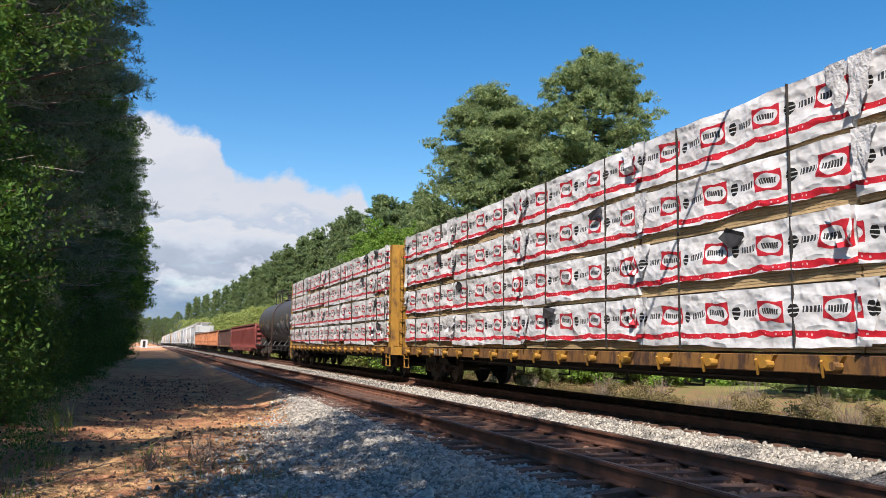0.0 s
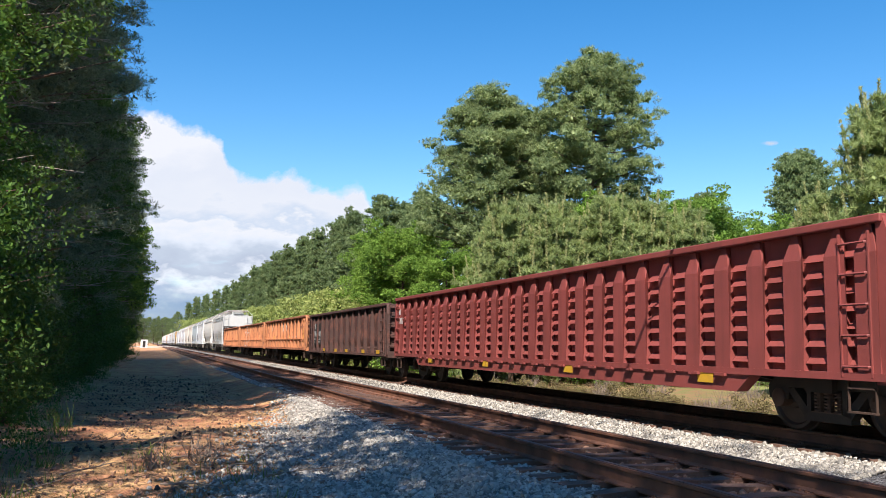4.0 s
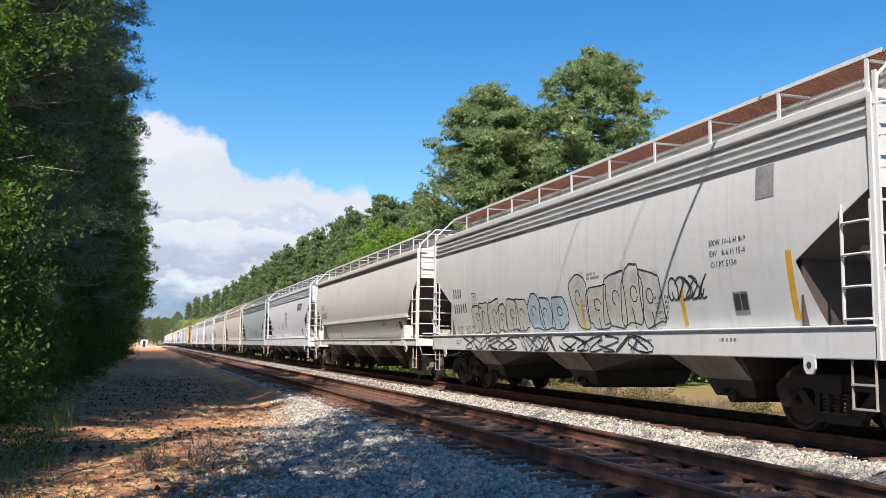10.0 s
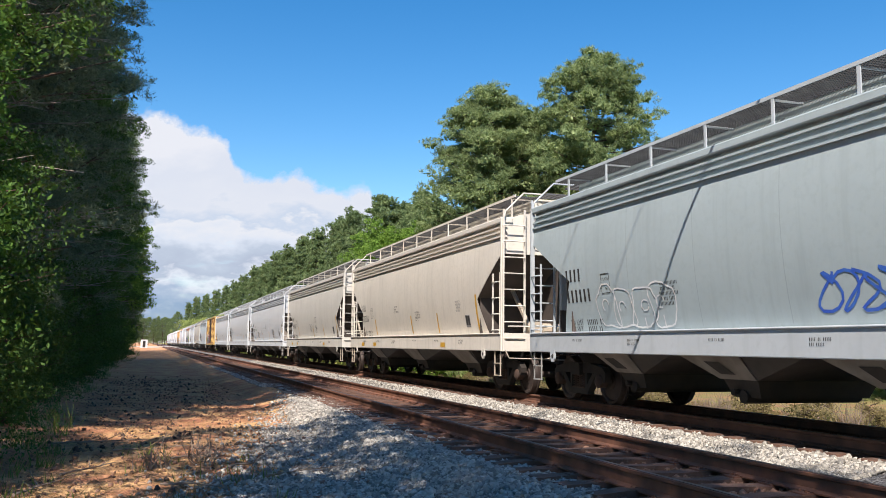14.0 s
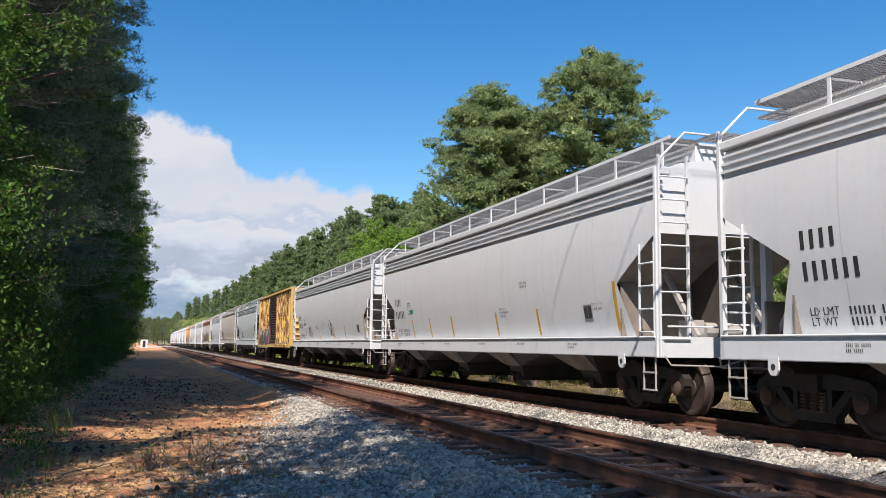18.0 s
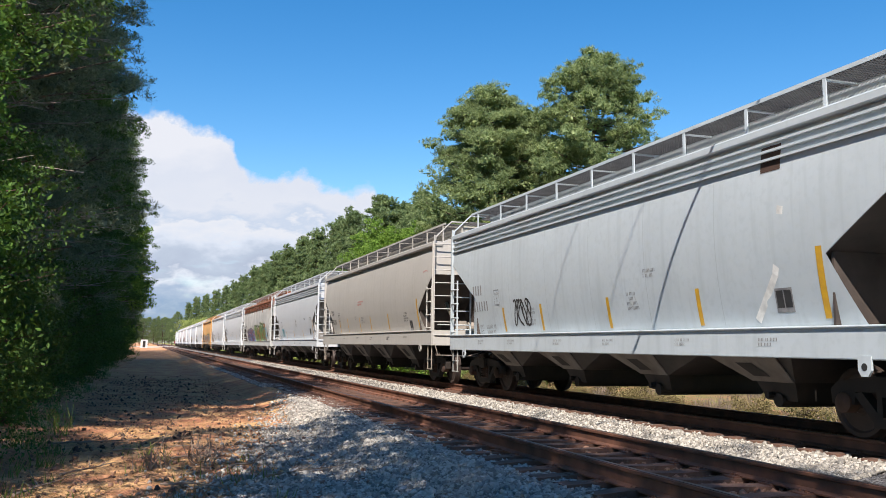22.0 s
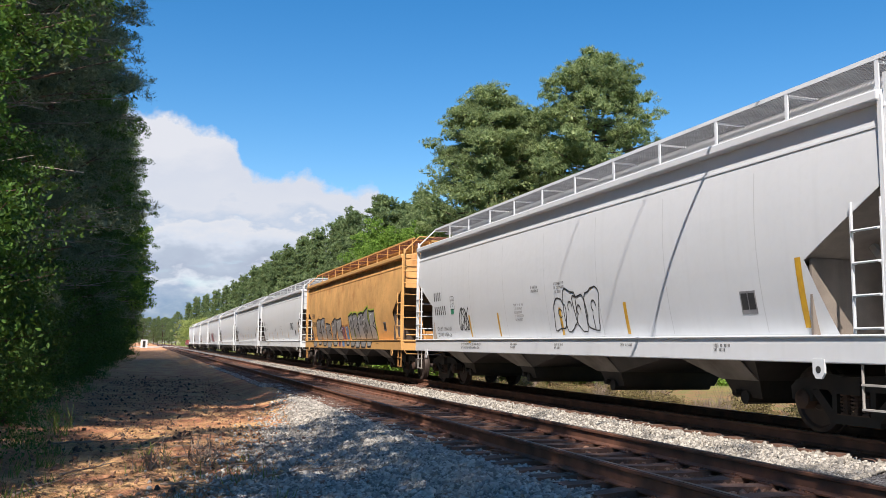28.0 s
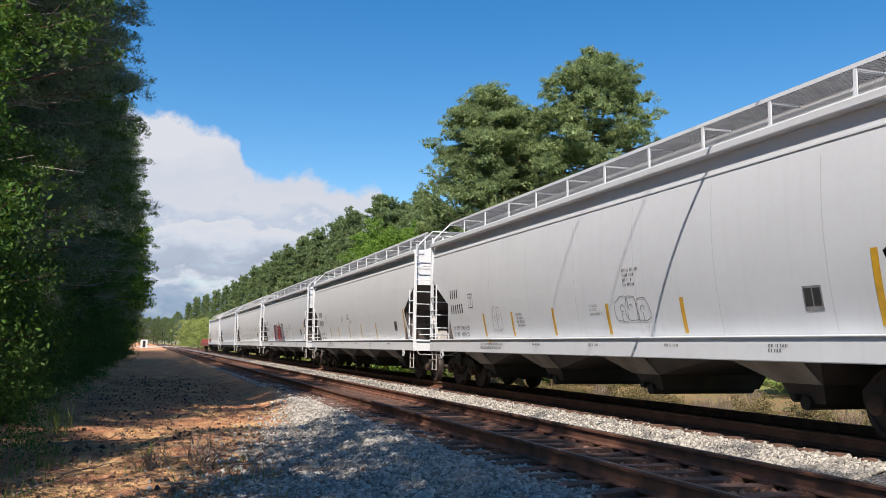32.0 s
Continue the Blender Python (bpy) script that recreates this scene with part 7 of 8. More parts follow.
def lumber_pack(x0, x1, y0, y1, z0, z1, seed, car_y):
    """One wrapped bundle of boards: crumpled wrap, bare boards showing at its foot, straps, torn flaps."""
    rng = np.random.default_rng(seed)
    near = x0 < 0
    root = new("lumber_bundle")
    tagged(root, rng.choice(["wrapped lumber bundle in white printed plastic", "white plastic wrapped lumber bundle with red band"]), "lumber bundle", "lumber bundles on the flat wagons")
    bare = float(rng.choice([0.04, 0.05, 0.07, 0.1, 0.16]))
    xm, ym = (x0 + x1) / 2, (y0 + y1) / 2
    W, Lh, H = (x1 - x0) / 2, (y1 - y0) / 2, z1 - z0
    for k in range(6):
        part("board_layer", Geo().box(-W + 0.03 + 0.01 * rng.uniform(), W - 0.03, -Lh + 0.03 * rng.uniform(), Lh - 0.03 * rng.uniform(), 0.002 + 0.04 * k, 0.036 + 0.04 * k), LUMBER, root)
    # wrap: fine grid on the long sides, pulled in at the foot and crumpled at the corners
    nx, nz = int(Lh * 2 / 0.16), 7
    v, f = [], []
    cross = [(-1, t / nz) for t in range(nz + 1)] + [(0, 1.0)] + [(1, 1 - t / nz) for t in range(nz + 1)]
    for i in range(nx + 1):
        yy = -Lh + 2 * Lh * i / nx
        for sx, t in cross:
            w = noise.noise((yy * 1.6 + seed * 7.1, t * 2.4 + sx * 3, seed * 1.3))
            w2 = noise.noise((yy * 4.1 + seed * 2.1, t * 5.0 + sx * 3, seed * 0.7))
            droop = 0.05 * noise.noise((yy * 0.9 + seed * 3, 5.5, 0)) + 0.02 * w2
            zz = bare + (H - bare - 0.015) * t + (droop if t == 0 else 0.02 * w2 if t < 1 else 0.012 * w)
            v.append((sx * (W + 0.02 + 0.045 * w + 0.022 * w2), yy * (1 + 0.006 * w), max(zz, 0.03)))
    c = len(cross)
    for i in range(nx):
        for j in range(c - 1):
            a = i * c + j
            f.append((a, a + 1, a + c + 1, a + c))
    f += [tuple(range(c)), tuple(nx * c + j for j in range(c - 1, -1, -1))]
    g = Geo()
    g.v, g.f = v, f
    part("wrap", g, WRAP, root, "crumpled white plastic wrap with red print", True)
    sx = -1 if near else 1
    for yy in (-Lh * 0.55, Lh * 0.5):
        part("strap", Geo().box(min(sx * (W + 0.012), sx * (W + 0.05)), max(sx * (W + 0.012), sx * (W + 0.05)), yy - 0.006, yy + 0.006, 0.02, H), STEEL_DARK, root)
    for e in (-1, 1):
        if rng.uniform() > 0.3:
            # a loose folded flap at the bundle's end
            g = Geo()
            v = []
            k = rng.uniform(0.5, 0.95)
            for i in range(6):
                for j in range(4):
                    zz = H * (1 - k * i / 5)
                    v.append((sx * (W + 0.03 + 0.10 * noise.noise((i * 0.9, j * 1.1, seed + e)) + 0.05), e * (Lh - 0.02 - 0.13 * j * (1 - 0.1 * i)) + 0.05 * noise.noise((i, j, seed)), zz))
            g.add(v, [(i * 4 + j, i * 4 + j + 1, i * 4 + j + 5, i * 4 + j + 4) for i in range(5) for j in range(3)])
            part("loose_flap", g, WRAP if rng.uniform() > 0.3 else WRAP_GREY, root, "loose torn flap of wrap", True)
    if rng.uniform() > 0.78:
        yy = rng.uniform(-Lh * 0.8, Lh * 0.8)
        g = Geo()
        v = [(sx * (W + 0.05 + 0.06 * rng.uniform()), yy + 0.28 * math.cos(t) * rng.uniform(0.6, 1.2), H * 0.85 + 0.14 * math.sin(t) * rng.uniform(0.5, 1.2)) for t in np.linspace(0, 2 * math.pi, 10)[:-1]]
        part("torn_patch", g.add(v, [tuple(range(9))]), WRAP_DARK, root, "dark torn patch")
    MOVING.append((root, car_y, (xm, ym, z0)))


def lumber_wagon(y, length, near_end, stacks, seed):
    """A centre-beam flat wagon loaded with wrapped lumber, four bundles high."""
    root = new("lumber_flat_wagon")
    tagged(root, "yellow centre-beam flat wagon stacked with wrapped lumber", "flat wagon")
    B = length / 2
    deck = 1.08
    part("deck", Geo().box(-1.5, 1.5, -B, B, 0.98, deck - 0.01), STEEL_RUST, root)
    for s in (-1, 1):
        xs = sorted((s * 1.44, s * (SIDE + 0.0)))
        soft_edges(part("side_sill", Geo().box(xs[0], xs[1], -B, B, 0.82, 1.05), FLAT_SILL, root, "rusty brown-yellow side sill"), 0.012)
        k = -B + 0.9
        while k < B - 0.5:
            x = s * (SIDE + 0.04)
            g = Geo().slab_yz([(k - 0.2, 1.04), (k + 0.2, 1.04), (k + 0.1, 0.86), (k - 0.05, 0.86)], s * SIDE, s * (SIDE + 0.06)).rod((s * (SIDE + 0.02), k - 0.1, 0.92), (s * (SIDE + 0.14), k - 0.1, 0.92), 0.055, 10).bar((s * (SIDE + 0.1), k + 0.12, 0.98), (s * (SIDE + 0.02), k + 0.18, 0.78), 0.03, 0.05)
            part("winch", g, FLAT_YELLOW, root, "yellow strap winch")
            k += 1.22
    part("centre_sill", Geo().box(-0.3, 0.3, -B - 0.3, B + 0.3, 0.6, 1.0), STEEL_DARK, root)
    part("fish_belly", Geo().slab_yz([(-B * 0.72, 0.98), (-B * 0.6, 0.62), (B * 0.6, 0.62), (B * 0.72, 0.98)], -0.34, 0.34), STEEL_DARK, root)
    for k in range(7):
        yy = -B * 0.62 + 1.24 * B * k / 6
        part("brake_pipe", Geo().pipe([(-1.2, yy, 0.95), (-1.2, yy, 0.55), (-1.2, yy + 0.5, 0.55)], 0.022, 5), STEEL_DARK, root)
    part("brake_rod", Geo().rod((-1.22, -B * 0.6, 0.72), (-1.22, B * 0.6, 0.72), 0.02, 6), STEEL_DARK, root)
    part("centre_beam", Geo().box(-0.06, 0.06, -B + 0.3, B - 0.3, deck, 4.3), FLAT_YELLOW, root)
    for e in (-1, 1):
        yo, yi = e * B, e * (B - 0.32)
        ys = sorted((yo, yi))
        for s in (-1, 1):
            part("bulkhead_post", Geo().box(min(s * 1.2, s * (SIDE - 0.01)), max(s * 1.2, s * (SIDE - 0.01)), ys[0], ys[1], 0.9, 4.55), FLAT_YELLOW, root, "yellow bulkhead corner post")
            part("side_rungs", Geo().pipe([(s * (SIDE + 0.05), e * (B - 0.3), 2.35), (s * (SIDE + 0.05), e * (B - 0.02), 2.35)], 0.016, 5).pipe([(s * (SIDE + 0.05), e * (B - 0.3), 1.95), (s * (SIDE + 0.05), e * (B - 0.02), 1.95)], 0.016, 5).pipe([(s * (SIDE + 0.05), e * (B - 0.3), 1.55), (s * (SIDE + 0.05), e * (B - 0.02), 1.55)], 0.016, 5), FLAT_YELLOW, root)
            part("step_iron", step_iron(e * (B - 0.4), s * (SIDE - 0.03), 0.4, 0.95, 0.5), FLAT_YELLOW, root)
        for k in range(9):
            zz = 1.15 + 0.385 * k
            ym = sorted((e * (B - 0.06), e * (B - 0.2)))
            part("bulkhead_slat", Geo().box(-1.2, 1.2, ym[0], ym[1], zz, zz + 0.2), FLAT_YELLOW, root)
        part("bulkhead_top", Geo().box(-1.2, 1.2, ys[0], ys[1], 4.45, 4.55), FLAT_YELLOW, root)
        part("end_ladder", ladder_end(e * (B + 0.02), -1.32, -0.8, 0.95, 4.5, 0.37), FLAT_YELLOW, root)
        part("end_sill", Geo().box(-SIDE, SIDE, min(e * (B - 0.1), e * (B + 0.1)), max(e * (B - 0.1), e * (B + 0.1)), 0.78, 1.05), FLAT_YELLOW, root)
        truck(root, e * (B - 2.0))
    bars(root, B - 3.2, 0.86, ["####  ##  ###"], 0.16, lambda z: SIDE + 0.002, WHITE_INK, "reporting_mark")
    couplers(root, B - 0.1)
    MOVING.append((root, y))
    tops = [deck + 0.88 * k for k in range(5)]
    k = 0
    for (a, b) in stacks:
        for t in range(4):
            lumber_pack(-SIDE + 0.02, -0.09, a + 0.004, b - 0.004, tops[t], tops[t + 1] - 0.015, seed + k, y)
            lumber_pack(0.09, SIDE - 0.02, a + 0.004, b - 0.004, tops[t], tops[t + 1] - 0.015, seed + k + 500, y)
            k += 1


# ---- the train, from its head ----
JOINTS = [4.28, 28.24, 52.2, 68.99, 91.12, 107.77, 125.78, 143.96, 161.87, 180.09, 199.47, 217.88, 235.57, 253.41, 270.97, 291.15, 310.74, 330.83, 347.77,
          365.35, 383.85, 401.35, 420.98, 441.24, 461.36, 481.49, 501.34, 521.29, 541.0, 561.3, 581.3, 601.3, 621.3]


def place(i, gap=1.75, shift=0.87):
    a, b = JOINTS[i], JOINTS[i + 1]
    return (a + b) / 2 + shift, b - a - gap


for i in (0, 1):
    yc, ln = place(i, 1.5, 0.3)
    hb = ln / 2 - 0.34
    edges = [hb, hb - 4.9, hb - 9.8, hb - 14.7, hb - 19.6, -hb][::-1] if i else [hb, hb - 4.6, hb - 9.4, hb - 14.3, hb - 19.2, -hb][::-1]
    lumber_wagon(yc, ln, 0, list(zip(edges, edges[1:])), 200 + 60 * i)

yc, ln = 61.4, 17.3
tank_wagon(yc, ln)

RED_GON = surface("dull red wagon paint", (0.25, 0.055, 0.048), (0.19, 0.044, 0.038), 1.2, rough=0.6, streak=(0.10, 0.03, 0.025))
BROWN_GON = rusty_paint("dark brown wagon paint", (0.072, 0.036, 0.03), (0.16, 0.06, 0.044), 0.47, 0.62)
BROWN_PANEL = rusty_paint("red-brown dented panel paint", (0.082, 0.032, 0.027), (0.23, 0.085, 0.055), 0.66, 0.78, (1.2, 1.6, 1.0), None, 0.34)
BLACK_PATCH = surface("black repaint patch", (0.018, 0.017, 0.017), (0.035, 0.028, 0.025), 4, rough=0.6)
ORANGE_PANELS = [rusty_paint("flaked orange wagon paint", (0.55, 0.235, 0.12), r, 0.85, 0.89, (1.2, 2.4, 1.0), (1.35, 2.45, b), 0.6) for b, r in ((0.10, (0.24, 0.085, 0.045)), (0.20, (0.15, 0.045, 0.03)), (0.15, (0.24, 0.085, 0.04)))]
ORANGE_POST = rusty_paint("orange post paint", (0.54, 0.22, 0.10), (0.22, 0.08, 0.045), 0.56, 0.62, (3, 3, 0.8))
ORANGE_CHORD = rusty_paint("rusted top chord", (0.46, 0.17, 0.085), (0.15, 0.055, 0.032), 0.5, 0.57, (2, 1.6, 2))

yc, ln = place(3, 1.3, 0.4)
root, sf, B = gondola(yc, ln, "dull red long gondola wagon with ribbed sides", "ribbed", 0.82, 2.64, RED_GON, RED_GON, RED_GON, 28, None, 7)
bars(root, B - 0.5, 2.1, ["##", "####"], 0.2, lambda z: SIDE + 0.006, WHITE_INK, "reporting_mark")
for yy in (-B + 3.4, -2.5, 2.0, B - 4.0):
    mark(root, "reflector", yy - 0.2, yy + 0.2, 0.62, 0.78, YELLOW, lambda z: SIDE + 0.006)

yc, ln = place(4, 1.2, 0.4)
root, sf, B = gondola(yc, ln, "dark brown weathered gondola wagon with heavy posts", "posts", 0.78, 2.55, BROWN_GON, BROWN_GON, BROWN_GON, 14)
out_side = lambda z: SIDE - 0.052
for yy in (B - 1.65, B - 2.76):
    mark(root, "black_patch", yy - 0.44, yy + 0.44, 1.1, 2.12, BLACK_PATCH, out_side, "black repainted number patch", 0.0)
for (yy, zz, ch, h) in ((B - 1.36, 1.86, ["##"], 0.26), (B - 1.32, 1.5, ["###"], 0.26), (B - 2.43, 1.5, ["###"], 0.26), (B - 1.32, 1.32, ["####", "###"], 0.1), (B - 2.43, 1.32, ["######", "### ##"], 0.1)):
    bars(root, yy, zz, ch, h, out_side, WHITE_INK, "reporting_mark")
for yy in (B - 0.55,):
    mark(root, "placard", yy - 0.2, yy + 0.2, 1.05, 1.35, YELLOW, sf, "yellow warning placard")
for yy in (B - 4.3, B - 7.0, -1.5, -4.5, -6.8):
    mark(root, "reflector", yy - 0.25, yy + 0.25, 0.8, 0.93, YELLOW, lambda z: SIDE + 0.03)

for i in (5, 6, 7):
    yc, ln = place(i, 1.2, 0.5)
    root, sf, B = gondola(yc, ln, ["rust-flaked orange gondola wagon with yellow panels", "rust-flaked orange gondola wagon with white graffiti", "orange gondola wagon with a white emblem"][i - 5], "orange", 0.86, 2.62, ORANGE_CHORD, ORANGE_PANELS[i - 5], ORANGE_POST, 13, 1.4)
    pz = 2 * B / 13
    for yy in ([B - 0.9, B - 4.2, 0.6, -2.2, -5.2, -7.4] if i == 5 else [B - 0.8, B - 3.6, B - 6.2, -1.4, -4.2, -7.2]):
        p = mark(root, "placard", yy - 0.26, yy + 0.26, 1.44, 1.62, YELLOW, sf, "yellow reflective panel")
    if i == 5:
        mark(root, "placard", -B + 1.0, -B + 1.5, 1.6, 2.0, YELLOW, sf, "yellow warning placard")
    bars(root, B - 1.5, 1.95, ["### "], 0.3, sf, WHITE_INK, "reporting_mark")
    bars(root, B - 2.75, 1.95, ["###"], 0.3, sf, WHITE_INK, "reporting_mark")
    bars(root, B - 3.9, 1.95, ["##"] if i == 5 else [" "], 0.26, sf, WHITE_INK, "reporting_mark")
    # white emblem: slanting bars and two block shapes
    c = 0.0 if i == 5 else (-0.1 if i == 7 else 1.4)
    for k in range(4):
        mark(root, "emblem", c + 1.55, c + 0.42, 1.86 + 0.16 * k, 1.95 + 0.16 * k, WHITE_INK, sf, "white bars of an emblem")
    g = Geo()
    for a in (0.3, -0.12, -0.62, -1.0):
        stroke(g, [(c + a, 1.88), (c + a - 0.1, 2.42)], 0.2, sf)
    stroke(g, [(c + 0.22, 2.36), (c - 0.3, 1.94)], 0.14, sf, 0.007)
    stroke(g, [(c - 0.68, 2.36), (c - 1.1, 1.94)], 0.14, sf, 0.007)
    part("emblem", g, WHITE_INK, root, "worn white block emblem")
    if i == 5:
        words(root, "FOR CROSSTIE", -2.2, 1.44, 0.13, lambda z: SIDE - 0.12, WHITE_INK)
        words(root, "LOADING ONLY", -3.32, 1.44, 0.13, lambda z: SIDE - 0.12, WHITE_INK)
    if i == 6:
        g = Geo()
        out = lambda z: SIDE + 0.004
        for cy, cz, ry, rz, t0, t1 in ((3.35, 1.5, 0.75, 0.6, 0.4, 6.0), (2.35, 2.05, 0.25, 0.48, 0.0, 6.3), (1.55, 1.65, 0.75, 0.4, 0.2, 4.8), (2.2, 1.15, 0.6, 0.3, 2.8, 6.6), (0.75, 1.45, 0.35, 0.55, 0.6, 3.6)):
            stroke(g, [(cy + ry * math.cos(t), cz + rz * math.sin(t)) for t in np.linspace(t0, t1, 15)], 0.06, out)
        part("graffiti", g, WHITE_INK, root, "looping white sprayed scrawl")
    if i == 7:
        for k, wd in enumerate(("CROSSTIE", "LOADING", "ONLY")):
            words(root, wd, -0.35 - pz * (k + 1) - 0.42, 1.96, 0.12, sf, WHITE_INK)
    bars(root, -B + 4.2, 1.48, ["##### ####"], 0.09, sf, WHITE_INK, "notice")
    mark(root, "stencil_panel", -B + 2.6, -B + 3.0, 1.46, 1.9, BLACK_INK, sf, "black service stencil panel")

WHITE_C, LIGHT, GREY_C, BLUEGREY, CREAM, TAUPE = (0.56, 0.565, 0.57), (0.50, 0.50, 0.485), (0.40, 0.42, 0.43), (0.345, 0.395, 0.40), (0.60, 0.545, 0.47), (0.41, 0.385, 0.35)
CAR_ORANGE = rusty_paint("faded orange wagon paint", (0.73, 0.405, 0.145), (0.55, 0.22, 0.07), 0.60, 0.85, (0.8, 0.7, 0.5), (2.2, 4.0, 0.16))
RUST_WHITE = rusty_paint("white paint with rust at the top", (0.52, 0.52, 0.50), (0.42, 0.15, 0.05), 0.70, 0.80, (1.0, 0.7, 0.9), (3.0, 3.75, 0.27))

yc, ln = place(8)
h = hopper(yc, ln, LIGHT, "light grey covered hopper with a rusty roof walkway and blue graffiti", (1.0, 1.4), 4.05, band="ribs", walkway=GRATING_RUST, bays=3, truck_in=1.3, dirt=0.35)
side_writing(h, 1)
strips(h, [h[2] - 4.0, h[2] - 6.2, -0.8, -4.2])
bubble(h[0], h[2] - 2.9, 1.43, 3.4, 0.85, 81, h[1], 6, 0.026, SPRAY["black"], "pale")
bubble(h[0], h[2] - 6.5, 1.43, 1.7, 0.85, 84, h[1], 3, 0.026, BLACK_INK, "haze")
bubble(h[0], -0.4, 1.43, 3.2, 1.1, 82, h[1], 5, 0.026, BLACK_INK, "pale")
for yy, ww, sd in ((h[2] - 2.9, 3.4, 181), (h[2] - 6.5, 1.7, 182), (-0.4, 3.2, 183)):
    scrawl(h[0], yy, 1.02, ww, 0.32, sd, BLACK_INK, lambda z: SIDE + 0.024, 0.022, 6)
scrawl(h[0], -3.95, 1.85, 1.0, 0.4, 83, BLACK_INK, h[1], 0.028, 5)
for zz, t in ((2.62, "EXW 10-6 H 8-9"), (2.46, "EW   8-6 H 15-0"), (2.30, "CU FT 5150")):
    words(h[0], t, -h[2] + 3.2, zz, 0.09, h[1], BLACK_INK)
mark(h[0], "notice", -h[2] + 2.1, -h[2] + 1.72, 3.15, 3.6, GREY_INK, h[1], "faded grey notice panel")

yc, ln = place(9)
h = hopper(yc, ln, (0.60, 0.58, 0.535), "pale grey round-sided covered hopper with a tucked-in lower side", (1.1, 1.32), 4.0, bulge=0.30, band="none", kink=3.2, inset=1.7, low=1.9, walkway=GRATING_DARK, truck_in=1.4, dirt=0.3, truck_m=TRUCK_GREY)
side_writing(h, 2, big=0.32, dz=0.0, load=("219300", "66700"))
strips(h, [h[2] - 5.0, -h[2] + 2.6], 0.6, False)
for za, zb, out in ((2.02, 2.13, 0.045), (1.95, 1.985, 0.03)):
    part("side_rib", Geo().box(-h[1](zb) - out, -h[1](zb) + 0.1, -h[2] + 1.5, h[2] - 1.5, za, zb), paint((0.53, 0.515, 0.485), 0.3), h[0], "raised rib along the side")
for e in (-1, 1):
    yl = e * (h[2] - 1.5)
    part("sill_bracket", Geo().slab_yz([(yl - 0.3, 1.1), (yl + 0.3, 1.1), (yl + (0.25 if e > 0 else -0.1), 1.75), (yl + (0.1 if e > 0 else -0.25), 1.75)], -SIDE - 0.04, -SIDE + 0.25), paint((0.53, 0.515, 0.485), 0.3), h[0], "pale jacking bracket")
stroke_ink = Geo()
for pts in ([(h[2] - 4.3, 1.45), (h[2] - 4.25, 1.75), (h[2] - 4.5, 1.7), (h[2] - 4.5, 1.5), (h[2] - 4.3, 1.45)], [(h[2] - 4.75, 1.72), (h[2] - 4.8, 1.45)], [(h[2] - 5.0, 1.45), (h[2] - 5.0, 1.74), (h[2] - 5.2, 1.45), (h[2] - 5.22, 1.75)]):
    stroke(stroke_ink, pts, 0.025, h[1])
part("graffiti", stroke_ink, BLACK_INK, h[0], "thin black scrawl")

yc, ln = place(10)
h = hopper(yc, ln, (0.58, 0.59, 0.60), "clean pale grey covered hopper with a black emblem", (1.0, 1.46), 4.0, band="ribs", kink=3.3, inset=1.7, low=2.4, walkway=GRATING_DARK, dirt=0.12, slope_m=SLOPE_GREY)
side_writing(h, 3, big=0.28)
g = Geo()
c = -h[2] + 3.95
for k in range(4):
    stroke(g, [(c - 0.37 * k, 2.95), (c - 0.37 * k - 0.12, 3.32)], 0.25, h[1])
    stroke(g, [(c - 0.37 * k + 0.02, 3.28), (c - 0.37 * k - 0.3, 3.28)], 0.08, h[1], 0.0068)
part("emblem", g, BLACK_INK, h[0], "black slanted block emblem")
bars(h[0], 1.9, 2.3, ["#######", "## ### ## ###", "## #### #####", "### ## ####"], 0.07, h[1], RED_INK, "notice")
bars(h[0], 0.3, 2.9, ["######## ######", "######## ## ###", "#####", "######### #####", "#####", "######## ## ###", "####### #### ##", "## ##### #####"], 0.075, h[1], BLACK_INK, "notice")
for yy in (h[2] - 0.7, h[2] - 3.2, 1.6, -1.4, -4.2):
    mark(h[0], "reflector", yy - 0.18, yy + 0.18, 1.06, 1.15, YELLOW, lambda z: SIDE + 0.024)
mark(h[0], "placard", 2.0, 1.65, 1.5, 1.66, YELLOW, h[1], "yellow notice panel")

yc, ln = place(11)
h = hopper(yc, ln, BLUEGREY, "blue-grey covered hopper with white and blue tags", (1.0, 1.4), 4.0, band="ribs", kink=3.3, inset=1.7, low=2.4, walkway=GRATING_DARK, dirt=0.35, end_col=GREY_C)
side_writing(h, 4, big=0.3)
strips(h, [-2.6])
bubble(h[0], h[2] - 2.8, 1.43, 2.4, 0.85, 84, h[1], 4, 0.03, SPRAY["white"])
scrawl(h[0], -0.7, 1.55, 2.0, 0.55, 85, BLUE_SPRAY, h[1], 0.042, 6)

for i, sd in ((12, 5), (13, 6)):
    yc, ln = place(i)
    h = hopper(yc, ln, CREAM if i == 12 else (0.55, 0.515, 0.46), ["cream covered hopper streaked with dirt", "off-white covered hopper with grey streaks"][i - 12], (1.0, 1.42), 4.05, band="ribs", kink=3.3, inset=1.7, low=2.3, walkway=GRATING_DARK, bays=3, dirt=0.45)
    side_writing(h, sd)
    strips(h, [h[2] - 3.6, -0.2, -2.9])
    for yy in (h[2] - 2.2, h[2] - 4.0, -3.8):
        mark(h[0], "reflector", yy - 0.2, yy + 0.2, 1.08, 1.2, YELLOW, lambda z: SIDE + 0.024)

